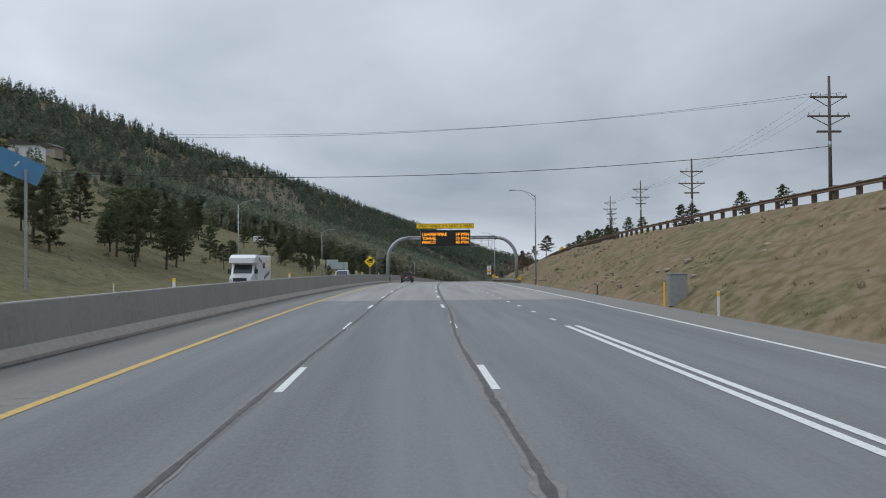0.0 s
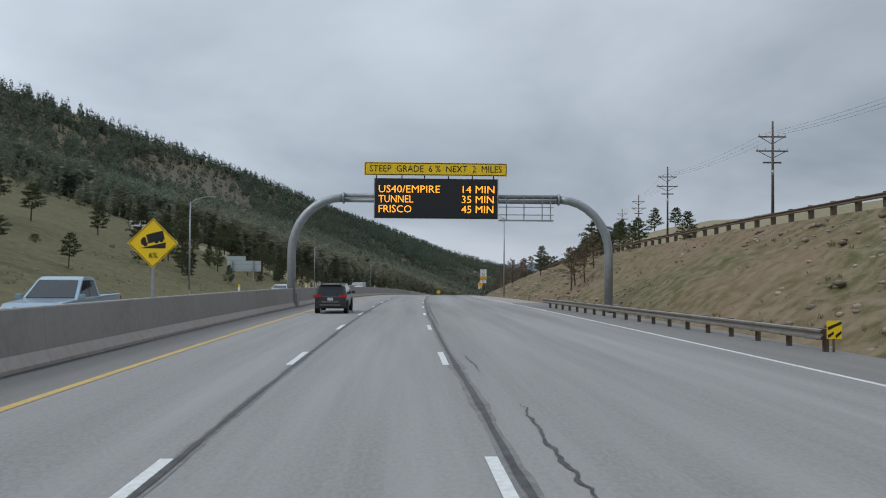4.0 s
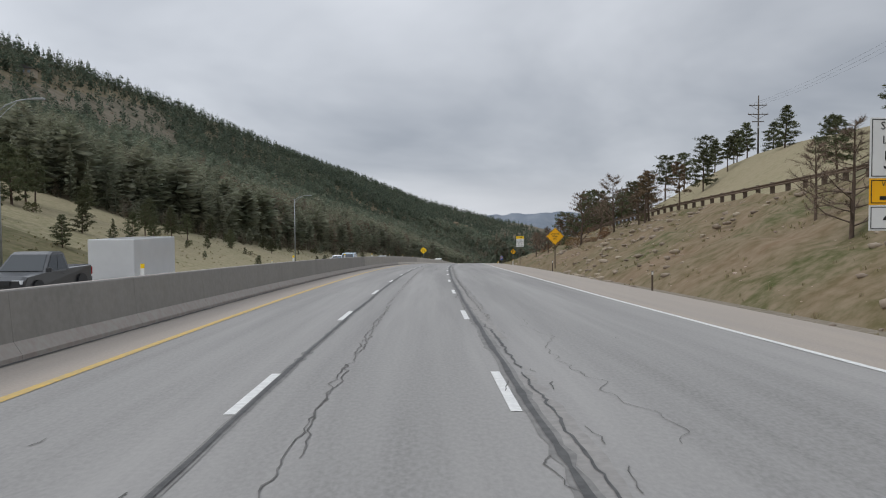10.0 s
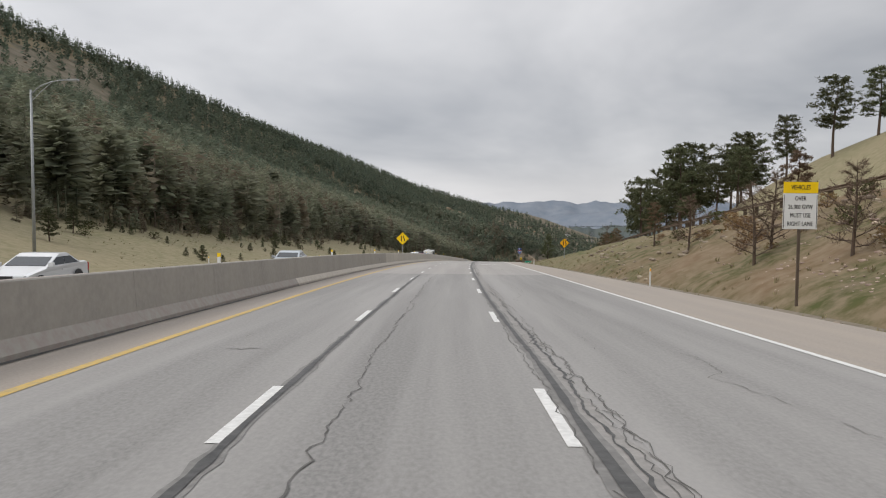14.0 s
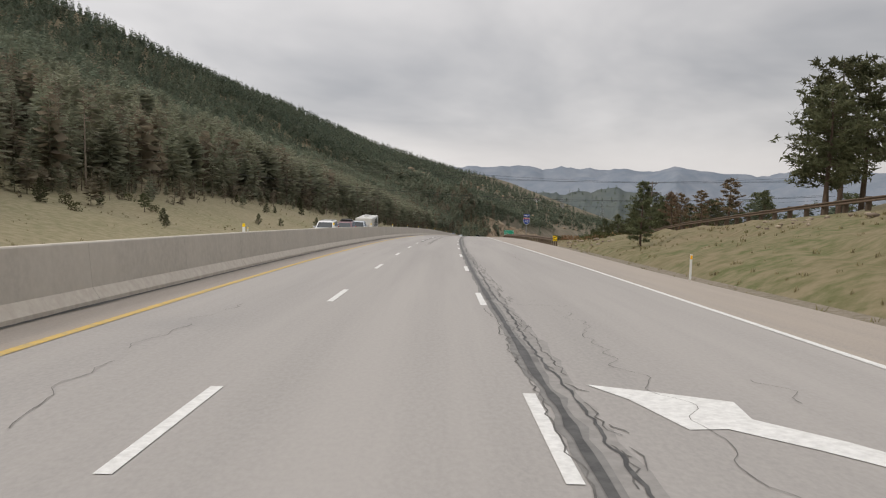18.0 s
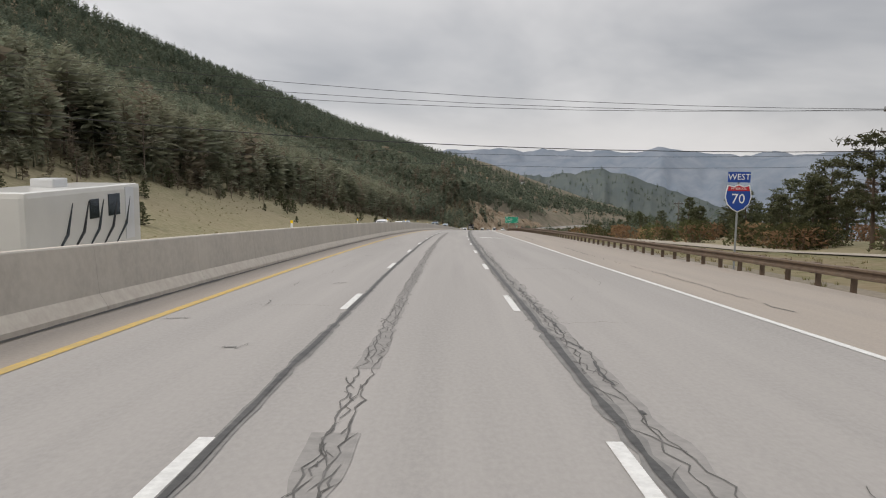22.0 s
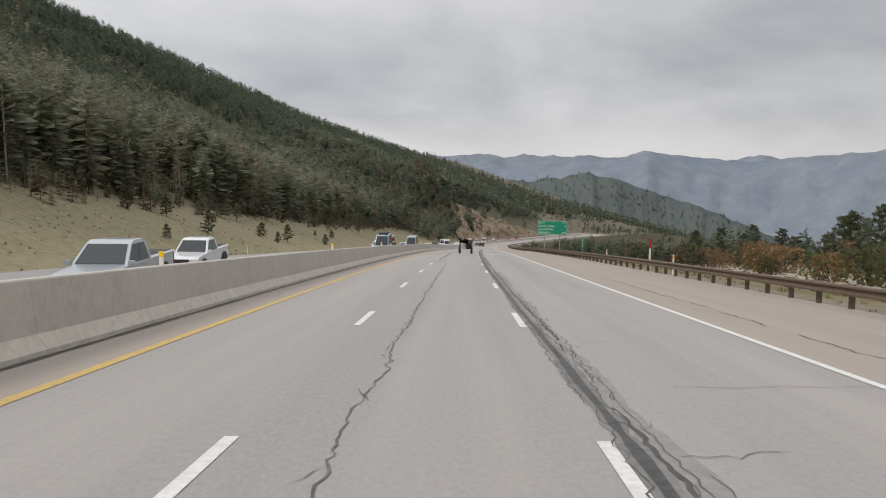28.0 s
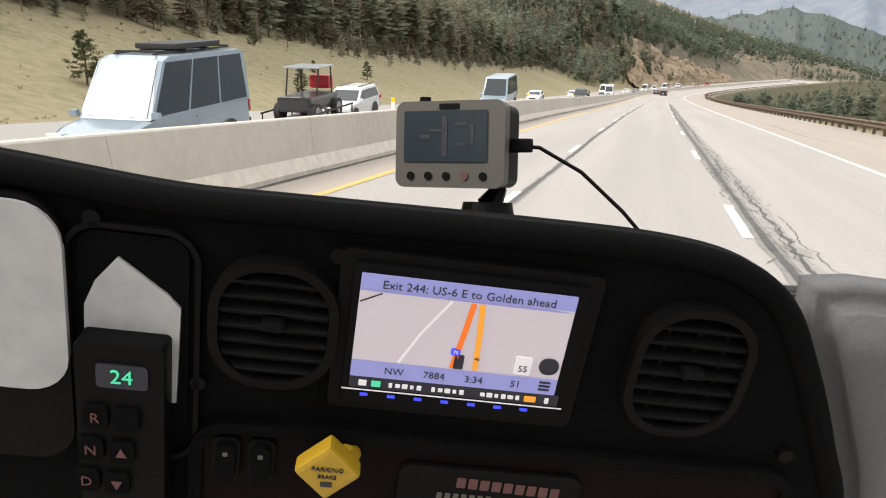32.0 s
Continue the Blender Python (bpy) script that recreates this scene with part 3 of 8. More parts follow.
# ---------------------------------------------------------------- the ground, one sheet to the horizon
def build_ground():
    rows = sorted(set(list(np.arange(-150, 60, 6.0)) + list(np.arange(60, 820, 5.0)) + list(np.arange(820, 1300, 14.0)) + list(np.arange(1300, 2560, 40.0))))
    left = [1.6, 1.3, 1.12, 1.04] + [1 - k / 26 for k in range(27)]
    mids = [0.0, 0.12, 0.25, 0.4, 0.55, 0.7, 0.85, 0.97]
    verts, faces, slots = [], [], []
    ncol = None
    for y in rows:
        line = []
        ol, rr = OPP_L(y) - 1.2, SHOULDER(y)
        base = OPP_L(y) - FOOT(y)
        for v in left:
            if v > 1:
                p = slope_point(y, 1.0)
                f = rd(y, base, height(y, base))
                q = p + (p - f) * (v - 1) * 1.2
                q.z = p.z - (v - 1) * 160
            else:
                q = slope_point(y, v)
            line.append(q)
        for u in mids[1:]:
            off = base + (ol - base) * u
            p = rd(y, off, height(y, off))
            p.z += (0.45 * noise.noise(p * 0.09) + 0.25 * noise.noise(p * 0.3)) * min(1.0, 3 * (1 - u))
            line.append(p)
        for off in (ol, OPP_R(y), TOE(y), 0.0, rr, rr + 0.45):
            line.append(rd(y, off, -0.25))
        for k in range(1, 19):
            off = rr + 0.45 + (27.0 - rr - 0.45) * k / 18
            p = rd(y, off, height(y, off))
            rough = 0.55 if y < 480 else 0.2
            w = min(1.0, max(0.0, (k - 3) / 4)) * (1 if k < 18 else 0)
            p.z += rough * w * (noise.noise(p * 0.25) + 0.7 * noise.noise(p * 0.7) + 0.5 * noise.noise(p * 1.5))
            line.append(p)
        for off in (29, 32, 34.5, 37, 40, 44, 48, 52, 57, 62, 70, 80, 95, 115, 140, 175, 220, 290, 380, 520, 800, 1300, 2200):
            p = rd(y, off, height(y, off))
            if off > 36:
                p.z += 0.6 * noise.noise(p * 0.06) * min(1, (off - 36) / 10) + (6 * noise.noise(p * 0.01) if off > 100 else 0)
            line.append(p)
        ncol = len(line)
        verts += line
    nl, nm = len(left), len(mids) - 1
    for r in range(len(rows) - 1):
        y = rows[r]
        for c in range(ncol - 1):
            q = r * ncol + c
            faces.append((q, q + 1, q + ncol + 1, q + ncol))
            if 4 < c < nl and inside((y, left[c]), PASTURE):
                s = 6
            elif c < nl - 2:
                s = 5 if y < 330 else 2 if y < 1040 else 6
            elif c < nl + nm:
                s = 5 if y < 285 else 0 if y < 1060 else 6
            elif c < nl + nm + 6:
                s = 3 if y < 1255 else 6
            elif c < nl + nm + 7:
                s = 3 if y < 1255 else 6
            elif c < nl + nm + 24:
                s = 1 if y < 375 else 7 if y < 800 else 4
            elif c < nl + nm + 36:
                s = 0 if y < 780 else 4
            else:
                s = 4
            slots.append(s)
    me = mesh_of("ground", verts, faces, [M["grass"], M["cut"], M["forest_floor"], M["gravel"], M["valley"], M["bank"], M["hillside"], M["verge"]], slots, smooth=True)
    return tagged(new("ground", me), "rolling ground of dry grass, bare cut slopes and wooded hillside", "ground", kind="structure")


ground = build_ground()

# ---------------------------------------------------------------- roads
tagged(ribbon("road_approach", -150, 45.5, YEL, EDGE, 0.0, M["asphalt_dark"], 4.0, 6), "older dark grey asphalt lanes with a cross seam", "road", kind="structure")
road = tagged(ribbon("road", 45.5, 349.5, YEL, EDGE, 0.0, M["asphalt"], 4.0, 6), "worn grey asphalt highway lanes with sealed cracks", "road", kind="structure")
tagged(ribbon("road_descent", 349.5, 1270, YEL, EDGE, 0.0, M["asphalt_pale"], 4.0, 6), "sun-bleached pale grey asphalt highway lanes with sealed cracks", "road", kind="structure")
tagged(ribbon("road_shoulder_left_approach", -150, 150, lambda y: TOE(y) - 0.1, YEL, 0.0, M["shoulder_grey"], 4.0, 2), "grey asphalt shoulder beside the concrete barrier", "road", kind="structure")
tagged(ribbon("road_shoulder_right_approach", -150, 150, EDGE, SHOULDER, 0.0, M["shoulder_grey"], 4.0, 2), "grey asphalt shoulder beside the grassy verge", "road", kind="structure")
tagged(ribbon("road_shoulder_left", 150, 1270, lambda y: TOE(y) - 0.1, YEL, 0.0, M["shoulder"], 4.0, 2), "dusty asphalt shoulder beside the concrete barrier", "road", kind="structure")
tagged(ribbon("road_shoulder_right", 150, 1270, EDGE, SHOULDER, 0.0, M["shoulder"], 4.0, 2), "dusty tan asphalt shoulder beside the verge", "road", kind="structure")
tagged(ribbon("road_opposite", -150, 1270, OPP_L, OPP_R, 0.0, M["asphalt_far"], 4.0, 4), "grey asphalt carriageway for oncoming traffic", "road", kind="structure")
tagged(ribbon("frontage_road", -150, 900, 28.2, 34.2, 0.0, M["gravel_road"], 4.0, 2), "pale asphalt frontage road above the highway", "road", kind="structure")
_fr = bpy.data.objects["frontage_road"].data
for _k, _v in enumerate(_fr.vertices):
    _y = -150 + 1050 * (_k // 3) / (len(_fr.vertices) // 3 - 1)
    _v.co.z += FENCE_UP(_y) + 0.06


# ---------------------------------------------------------------- road markings
marks = empty("road_markings", Matrix.Identity(4), "white and yellow painted lane lines on asphalt", "road marking", kind="structure")
PERIOD, DASH = 12.19, 3.05
for side, line in (("left", LINE_L), ("right", LINE_R)):
    y, k = 12.9 - 3 * PERIOD, 0
    while y < 900:
        sl = math.hypot(1, math.tan(np.interp(y, ROAD_Y, ROAD_T)))
        ribbon("lane_dash", y, y + DASH / sl, line - 0.075, line + 0.075, 0.008, M["white"], 1.0, 1, marks)
        y += PERIOD / math.hypot(sl, 0.07)
ribbon("edge_line_yellow", -150, 1265, lambda y: YEL(y) - 0.10, lambda y: YEL(y) + 0.10, 0.008, M["yellow"], 3.0, 1, marks)
ribbon("edge_line_white", -150, 1265, lambda y: EDGE(y) - 0.08, lambda y: EDGE(y) + 0.08, 0.008, M["white"], 3.0, 1, marks)
for o in (5.22, 5.56):
    ribbon("gore_line", -150, 25.5, o - 0.09, o + 0.09, 0.008, M["white"], 3.0, 1, marks)
for k in range(12):
    y = 28.0 + 4.85 * k
    ribbon("dotted_line", y, y + 0.95, 5.22, 5.38, 0.008, M["white"], 1.0, 1, marks)


def merge_arrow(y):
    """A painted arrow that points into the next lane."""
    out = ((2.25, 1.94), (3.0, 1.62), (3.8, 1.2), (3.70, 0.45), (4.3, -0.3), (5.0, -1.5), (4.72, -1.65), (3.9, -0.6), (3.3, 0.05), (2.89, 0.0), (2.60, 1.2))
    bm = bmesh.new()
    bm.faces.new([bm.verts.new(rd(y + b, a, 0.008)) for a, b in out])
    bmesh.ops.recalc_face_normals(bm, faces=bm.faces)
    part("merge_arrow", bm, M["white"], marks)


for _y in (389.0, 537.4, 684.4):
    merge_arrow(_y)

# dark sealant bands and fine cracks along the lane joints
rnd = random.Random(5)
seals = empty("crack_sealant", Matrix.Identity(4), "black tar sealant and fine cracks along the asphalt joints", "road crack", kind="structure")


def crack(name, y0, y1, off, width, wander, freq, material, up, seed, breaks=-2.0):
    """A wandering band or crack along the road; it stops where its noise falls below breaks."""
    band = width > 0.08
    n = int((y1 - y0) / (0.4 if band else 0.16)) + 2
    verts, on = [], []
    for k in range(n):
        y = y0 + (y1 - y0) * k / (n - 1)
        w = wander * (noise.noise((y * freq, seed, 0)) + 0.5 * noise.noise((y * freq * 3.1, seed, 7)) + (0.35 if band else 0.6) * noise.noise((y * freq * 9, seed, 3)))
        w += 0.0 if band else 0.075 * noise.noise((y * 2.9, seed, 15)) + 0.04 * noise.noise((y * 6.1, seed, 16))
        ww = width * (0.6 + 0.8 * abs(noise.noise((y * 0.21, seed, 11))) + (0.55 if band else 0.8) * noise.noise((y * 2.3, seed, 5)))
        ww = max(ww, 0.008) * min(1.0, 0.15 + (y - y0) / 2.0, 0.15 + (y1 - y) / 2.0)
        o = (off(y) if callable(off) else off) + w
        verts += [rd(y, o - ww / 2, up), rd(y, o + ww / 2, up)]
        on.append(noise.noise((y * 0.06, seed, 20)) + (0.0 if band else 0.5 * noise.noise((y * 0.7, seed, 31))) > breaks)
    faces = [(2 * k, 2 * k + 1, 2 * k + 3, 2 * k + 2) for k in range(n - 1) if on[k]]
    if faces:
        new(name, mesh_of(name, verts, faces, material)).parent = seals


def cross_links(name, y0, y1, off, reach, per_metre, width, seed):
    """Short slanting cracks that tie the strands of a worn joint together, as one mesh."""
    r = random.Random(seed)
    verts, faces = [], []
    for _ in range(int((y1 - y0) * per_metre)):
        y, o = r.uniform(y0, y1), off + r.uniform(-reach, reach)
        dy, do = r.uniform(0.15, 0.7) * r.choice((-1, 1)), r.uniform(-0.26, 0.26)
        pts = [(y + dy * q + r.uniform(-0.05, 0.05), o + do * q + r.uniform(-0.04, 0.04)) for q in (0, 0.33, 0.66, 1)]
        for k, (a, b) in enumerate(pts):
            w = width * (0.3 if k in (0, 3) else 1)
            verts += [rd(a, b - w / 2, 0.0105), rd(a + 0.01, b + w / 2, 0.0105)]
        i = len(verts) - 8
        faces += [(i + 2 * k, i + 2 * k + 1, i + 2 * k + 3, i + 2 * k + 2) for k in range(3)]
    new(name, mesh_of(name, verts, faces, M["crack"])).parent = seals


# right-hand lane joint: sealed from end to end, ever more broken along the way
RJ = LINE_R + 0.22
R0 = table((-160, RJ - 0.42), (8, RJ - 0.42), (22, RJ - 0.34), (34, RJ), (900, RJ))
crack("stain_band", -40, 800, R0, 0.34, 0.06, 0.06, M["stain"], 0.006, 1.0)
crack("stain_band", 120, 215, RJ + 0.06, 0.36, 0.05, 0.08, M["stain"], 0.0075, 24.0, -0.1)
crack("stain_band", 215, 800, RJ + 0.22, 0.55, 0.12, 0.05, M["stain_pale"], 0.005, 21.0, -0.25)
crack("sealant_band", -40, 800, R0, 0.135, 0.07, 0.06, M["seal"], 0.014, 1.0)
for _y0, _y1, _o in ((112, 150, 0.22), (160, 230, 0.24), (240, 330, 0.30), (345, 420, 0.24), (430, 560, 0.27), (565, 690, 0.22), (690, 800, 0.25)):
    crack("sealant_strip", _y0, _y1, RJ + _o, 0.055, 0.12, 0.12, M["seal"], 0.012, 3.0 + _y0, -0.28)
for _k, (_y0, _y1, _o, _w, _b) in enumerate(((110, 430, 0.50, 0.020, 0.05), (180, 430, 0.50, 0.020, 0.08), (215, 440, -0.14, 0.022, 0.05), (230, 430, 0.36, 0.024, -0.18), (420, 800, 0.20, 0.026, -0.3), (440, 800, 0.32, 0.024, -0.2), (450, 800, -0.12, 0.022, -0.1), (465, 800, 0.48, 0.018, 0.1))):
    crack("fine_crack", _y0, _y1, RJ + _o, _w, 0.16, 0.30 + 0.04 * (_k % 4), M["crack"], 0.010, 30.0 + _k, _b)
cross_links("crack_network", 230, 440, RJ + 0.24, 0.30, 0.8, 0.020, 2)
cross_links("crack_network", 440, 790, RJ + 0.14, 0.20, 2.2, 0.018, 3)
# left-hand lane joint: sealed in stretches
L0 = table((-160, LINE_L - 0.32), (6, LINE_L - 0.32), (18, LINE_L - 0.12), (34, LINE_L + 0.15), (900, LINE_L + 0.15))
for _y0, _y1 in ((-40, 348), (452, 562), (657, 800)):
    crack("stain_band", _y0, _y1, L0, 0.24, 0.05, 0.06, M["stain"], 0.006, 2.0)
    crack("sealant_band", _y0, _y1, L0, 0.110, 0.06, 0.06, M["seal"], 0.014, 2.0)
crack("fine_crack", 120, 230, LINE_L - 0.12, 0.03, 0.10, 0.3, M["crack"], 0.010, 50.0, 0.0)
# the wheel track beside it: one crack, then a braided one
crack("fine_crack", 150, 345, -1.10, 0.026, 0.12, 0.25, M["crack"], 0.010, 5.0, -0.15)
crack("fine_crack", 215, 330, -1.02, 0.026, 0.16, 0.33, M["crack"], 0.010, 6.0, -0.02)
for _k, _o in enumerate((-1.14, -1.05, -0.96)):
    crack("fine_crack", 440 + 3 * _k, 566, _o, 0.022, 0.09, 0.4, M["crack"], 0.010, 60.0 + _k, -0.5 + 0.2 * (_k == 2))
cross_links("crack_network", 440, 566, -1.05, 0.11, 2.5, 0.018, 4)
crack("stain_band", 440, 566, -1.05, 0.42, 0.06, 0.06, M["stain_pale"], 0.005, 22.0, -0.4)
crack("stain_band", 268, 300, -1.2, 0.35, 0.06, 0.06, M["stain_pale"], 0.005, 23.0, -0.6)
crack("fine_crack", 572, 647, -1.08, 0.028, 0.13, 0.35, M["crack"], 0.010, 66.0)
cross_links("crack_network", 600, 645, -1.08, 0.08, 0.8, 0.016, 5)
# other long cracks
crack("fine_crack", 200, 560, 3.0, 0.013, 0.6, 0.15, M["crack"], 0.010, 7.0, 0.1)
crack("fine_crack", 180, 800, 4.6, 0.014, 0.5, 0.2, M["crack"], 0.010, 9.0, 0.22)
crack("fine_crack", 95, 560, -4.0, 0.016, 0.5, 0.12, M["crack"], 0.010, 13.0, 0.18)
crack("fine_crack", 283, 291, 0.35, 0.05, 0.10, 0.4, M["crack"], 0.010, 14.0, -0.3)
crack("sealant_band", 183, 204.5, lambda y: 5.45 + (204 - y) * 0.035, 0.13, 0.10, 0.10, M["seal"], 0.014, 15.0)
crack("sealant_strip", 67.5, 71.5, RJ + 0.38, 0.07, 0.16, 0.30, M["seal"], 0.012, 16.0)
crack("sealant_strip", 86.5, 92.5, RJ + 0.60, 0.07, 0.16, 0.20, M["seal"], 0.012, 17.0)
crack("sealant_strip", 96.5, 100.5, RJ + 0.38, 0.06, 0.12, 0.20, M["seal"], 0.012, 18.0)
crack("shoulder_joint", -100, 800, lambda y: TOE(y) + 0.09, 0.15, 0.02, 0.05, M["seal"], 0.012, 10.0)
crack("shoulder_joint", 450, 800, lambda y: EDGE(y) + 1.3, 0.05, 0.25, 0.1, M["crack"], 0.010, 12.0, 0.0)


def cross_crack(y, o, w, thick, seed, material):
    pts = [(o + w * j / 10 - w / 2, y + 0.30 * noise.noise((j * 0.5, seed, 0)) + 0.10 * noise.noise((j * 1.7, seed, 3)) + 0.2 * j / 10) for j in range(11)]
    verts = []
    for j, (a, b) in enumerate(pts):
        t_ = thick * (0.25 if j in (0, 10) else 0.7 + 0.6 * abs(noise.noise((j * 0.9, seed, 8))))
        verts += [rd(b - t_, a, 0.011), rd(b + t_, a, 0.011)]
    new("cross_crack", mesh_of("cross_crack", verts, [(2 * j, 2 * j + 2, 2 * j + 3, 2 * j + 1) for j in range(10)], material)).parent = seals


for k in range(45):
    cross_crack(rnd.uniform(20, 760), rnd.choice((-4.2, -3.4, 2.6, 3.8, 5.0)), rnd.uniform(0.5, 2.0), 0.009, k, M["crack"])
for k in range(60):
    cross_crack(rnd.choice((rnd.uniform(180, 330), rnd.uniform(440, 570))), rnd.gauss(-3.9, 0.5), rnd.uniform(0.25, 0.9), rnd.uniform(0.03, 0.07), 100 + k, M["stain"])
cross_crack(189, 5.6, 6.4, 0.016, 300, M["crack"])
cross_crack(33, 0.8, 6.0, 0.03, 301, M["crack"])
cross_crack(39.5, -1.0, 8.0, 0.05, 302, M["seal"])
cross_crack(606, 4.4, 3.2, 0.008, 303, M["crack"])
cross_crack(495, 4.4, 4.0, 0.014, 304, M["crack"])
# milled rumble strip outside the yellow line at the start
for k in range(150):
    _y = -30 + 0.6 * k
    ribbon("rumble_groove", _y, _y + 0.18, YEL(_y) - 0.62, YEL(_y) - 0.22, 0.004, M["stain"], 0.2, 1, seals)

# ---------------------------------------------------------------- concrete median barrier, cast section by section
WALL = table((-160, 1.33), (560, 1.33), (660, 1.14), (2000, 1.14))      # height of the barrier


def build_barrier():
    prof = ((0.0, 0.0), (0.0, 0.09), (0.16, 0.34), (0.235, 1.30), (0.26, 1.33), (0.46, 1.33), (0.485, 1.30), (0.56, 0.34), (0.72, 0.09), (0.72, 0.0))
    top = empty("median_barrier", Matrix.Identity(4), "grey weathered concrete median barrier with dark joints", "barrier", kind="structure")
    y, k = -148.0, 0
    while y < 1240:
        ln = 6.0 if y < 760 else 14.0
        n = 2
        bm = bmesh.new()
        rings = []
        for j in range(n + 1):
            yy = y + 0.004 + (ln - 0.008) * j / n
            tall = WALL(yy) / 1.33
            rings.append([bm.verts.new(rd(yy, TOE(yy) - a, b if b < 0.4 else b * tall)) for a, b in prof])
        for r0, r1 in zip(rings[:-1], rings[1:]):
            for q in range(len(prof) - 1):
                f = bm.faces.new((r0[q], r1[q], r1[q + 1], r0[q + 1]))
                # The dusty top face takes the foot's pale colour, painting its lit edge.
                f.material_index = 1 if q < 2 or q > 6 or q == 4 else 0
        bm.faces.new(rings[0])
        bm.faces.new(rings[-1][::-1])
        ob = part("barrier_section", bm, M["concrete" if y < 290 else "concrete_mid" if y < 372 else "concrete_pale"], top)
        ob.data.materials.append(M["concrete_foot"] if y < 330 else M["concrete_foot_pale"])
        y += ln
        k += 1
    return top


barrier = build_barrier()
_bm = bmesh.new()
box(_bm, (0.10, 0.06, 0.20), (0, 0, 0.10), bevel=0.008)
REFL_BASE = mesh_of("base", *[[v.co.copy() for v in _bm.verts], [[v.index for v in f.verts] for f in _bm.faces]], M["sign_white"]) if _bm.verts.index_update() is None else None
_bm.free()
_bm = bmesh.new()
box(_bm, (0.11, 0.03, 0.13), (0, 0, 0.27), bevel=0.008)
_bm.verts.index_update()
REFL_HEAD = mesh_of("reflector", [v.co.copy() for v in _bm.verts], [[v.index for v in f.verts] for f in _bm.faces], M["sign_yellow"])
_bm.free()
for _k in range(34):
    _y = 6 + 22.5 * _k
    _e = empty("barrier_reflector", Matrix.Translation(rd(_y, TOE(_y) - 0.36, WALL(_y))) @ pose(0, 0, 0, 0, 0, heading(_y)), "small yellow and white reflector on the concrete barrier", "reflector", "barrier reflectors")
    piece("base", REFL_BASE, _e)
    piece("reflector", REFL_HEAD, _e)


# ---------------------------------------------------------------- guardrails
def w_beam(bm, pts, height_, thick=0.012):
    """The folded steel rail along points."""
    prof = ((0.0, -0.155), (0.075, -0.13), (0.075, -0.075), (0.0, -0.03), (0.0, 0.03), (0.075, 0.075), (0.075, 0.13), (0.0, 0.155))
    rings = []
    for k, p in enumerate(pts):
        d = (pts[min(k + 1, len(pts) - 1)] - pts[max(k - 1, 0)])
        d.z = 0
        d.normalize()
        s = Vector((-d.y, d.x, 0))       # towards the lanes
        rings.append([bm.verts.new(p + s * a + Vector((0, 0, height_ + b))) for a, b in prof] + [bm.verts.new(p + s * (a - thick) + Vector((0, 0, height_ + b))) for a, b in reversed(prof)])
    n = len(rings[0])
    for r0, r1 in zip(rings[:-1], rings[1:]):
        for j in range(n):
            bm.faces.new((r0[j], r0[(j + 1) % n], r1[(j + 1) % n], r1[j]))
    bmesh.ops.recalc_face_normals(bm, faces=bm.faces)
    return bm


def guardrail(name, y0, y1, off, up, rail_mat, post_mat, label, spacing=1.905, rails=1, tall=0.70, timber=False, marker=True):
    g = empty(name, Matrix.Identity(4), label, "guardrail")
    seg = 3.81
    pt = lambda y: rd(y, off(y), up(y))
    y = y0
    while y < y1 - 0.5:
        ye = min(y + seg, y1)
        part("rail", w_beam(bmesh.new(), [pt(y), pt((y + ye) / 2), pt(ye + 0.15)], tall - 0.155), rail_mat, g)
        if rails > 1:
            bm = bmesh.new()
            a, b = pt(y), pt(ye)
            tube(bm, [a + Vector((0, 0, 0.28)), b + Vector((0, 0, 0.28))], 0.04, 5)
            part("lower_rail", bm, rail_mat, g)
        y += seg
    bm = B((0.30, 0.26, tall + 0.62) if timber else (0.15, 0.10, tall + 0.35), (0, 0, (tall - 0.45) / 2 if timber else (tall - 0.35) / 2), bevel=0.01)
    bm.verts.index_update()
    me = mesh_of("post", [v.co.copy() for v in bm.verts], [[v.index for v in f.verts] for f in bm.faces], post_mat)
    bm.free()
    bm = B((0.15, 0.15, 0.34), (0, 0, tall - 0.155), bevel=0.01)
    bm.verts.index_update()
    blk = mesh_of("block", [v.co.copy() for v in bm.verts], [[v.index for v in f.verts] for f in bm.faces], post_mat)
    bm.free()
    y = y0 + 0.3
    while y < y1:
        th = radians(heading(y))
        s = Vector((math.cos(th), math.sin(th), 0))
        piece("post", me, g, Matrix.Translation(pt(y) + s * 0.26) @ pose(0, 0, 0, 0, 0, heading(y)))
        piece("block", blk, g, Matrix.Translation(pt(y) + s * 0.085) @ pose(0, 0, 0, 0, 0, heading(y)))
        y += spacing
    return g


def end_marker(y, off, up):
    e = empty("hazard_marker", Matrix.Translation(rd(y, off, up)) @ pose(0, 0, 0, 0, 0, heading(y)), "square hazard marker with slanting black and yellow stripes", "road sign")
    part("plate", B((0.42, 0.02, 0.50), (0, 0, 0.62), bevel=0.006), M["sign_yellow"], e)
    for k, (x0, z0, x1, z1) in enumerate(((-0.20, 0.40, -0.02, 0.58), (-0.20, 0.62, 0.20, 0.86), (0.02, 0.40, 0.20, 0.60))):
        bm = bmesh.new()
        d = 0.075
        vs = [(x0, z0 + d), (x0 + d * 0.2, z0 - d * 0.2), (x1, z1 - d), (x1, z1)]
        prism(bm, vs, 0.004, pose(0, -0.0145, 0))
        part("stripe", bm, M["sign_black"], e)
    part("bracket", B((0.05, 0.04, 0.75), (0, 0.035, 0.375)), M["rust"], e)


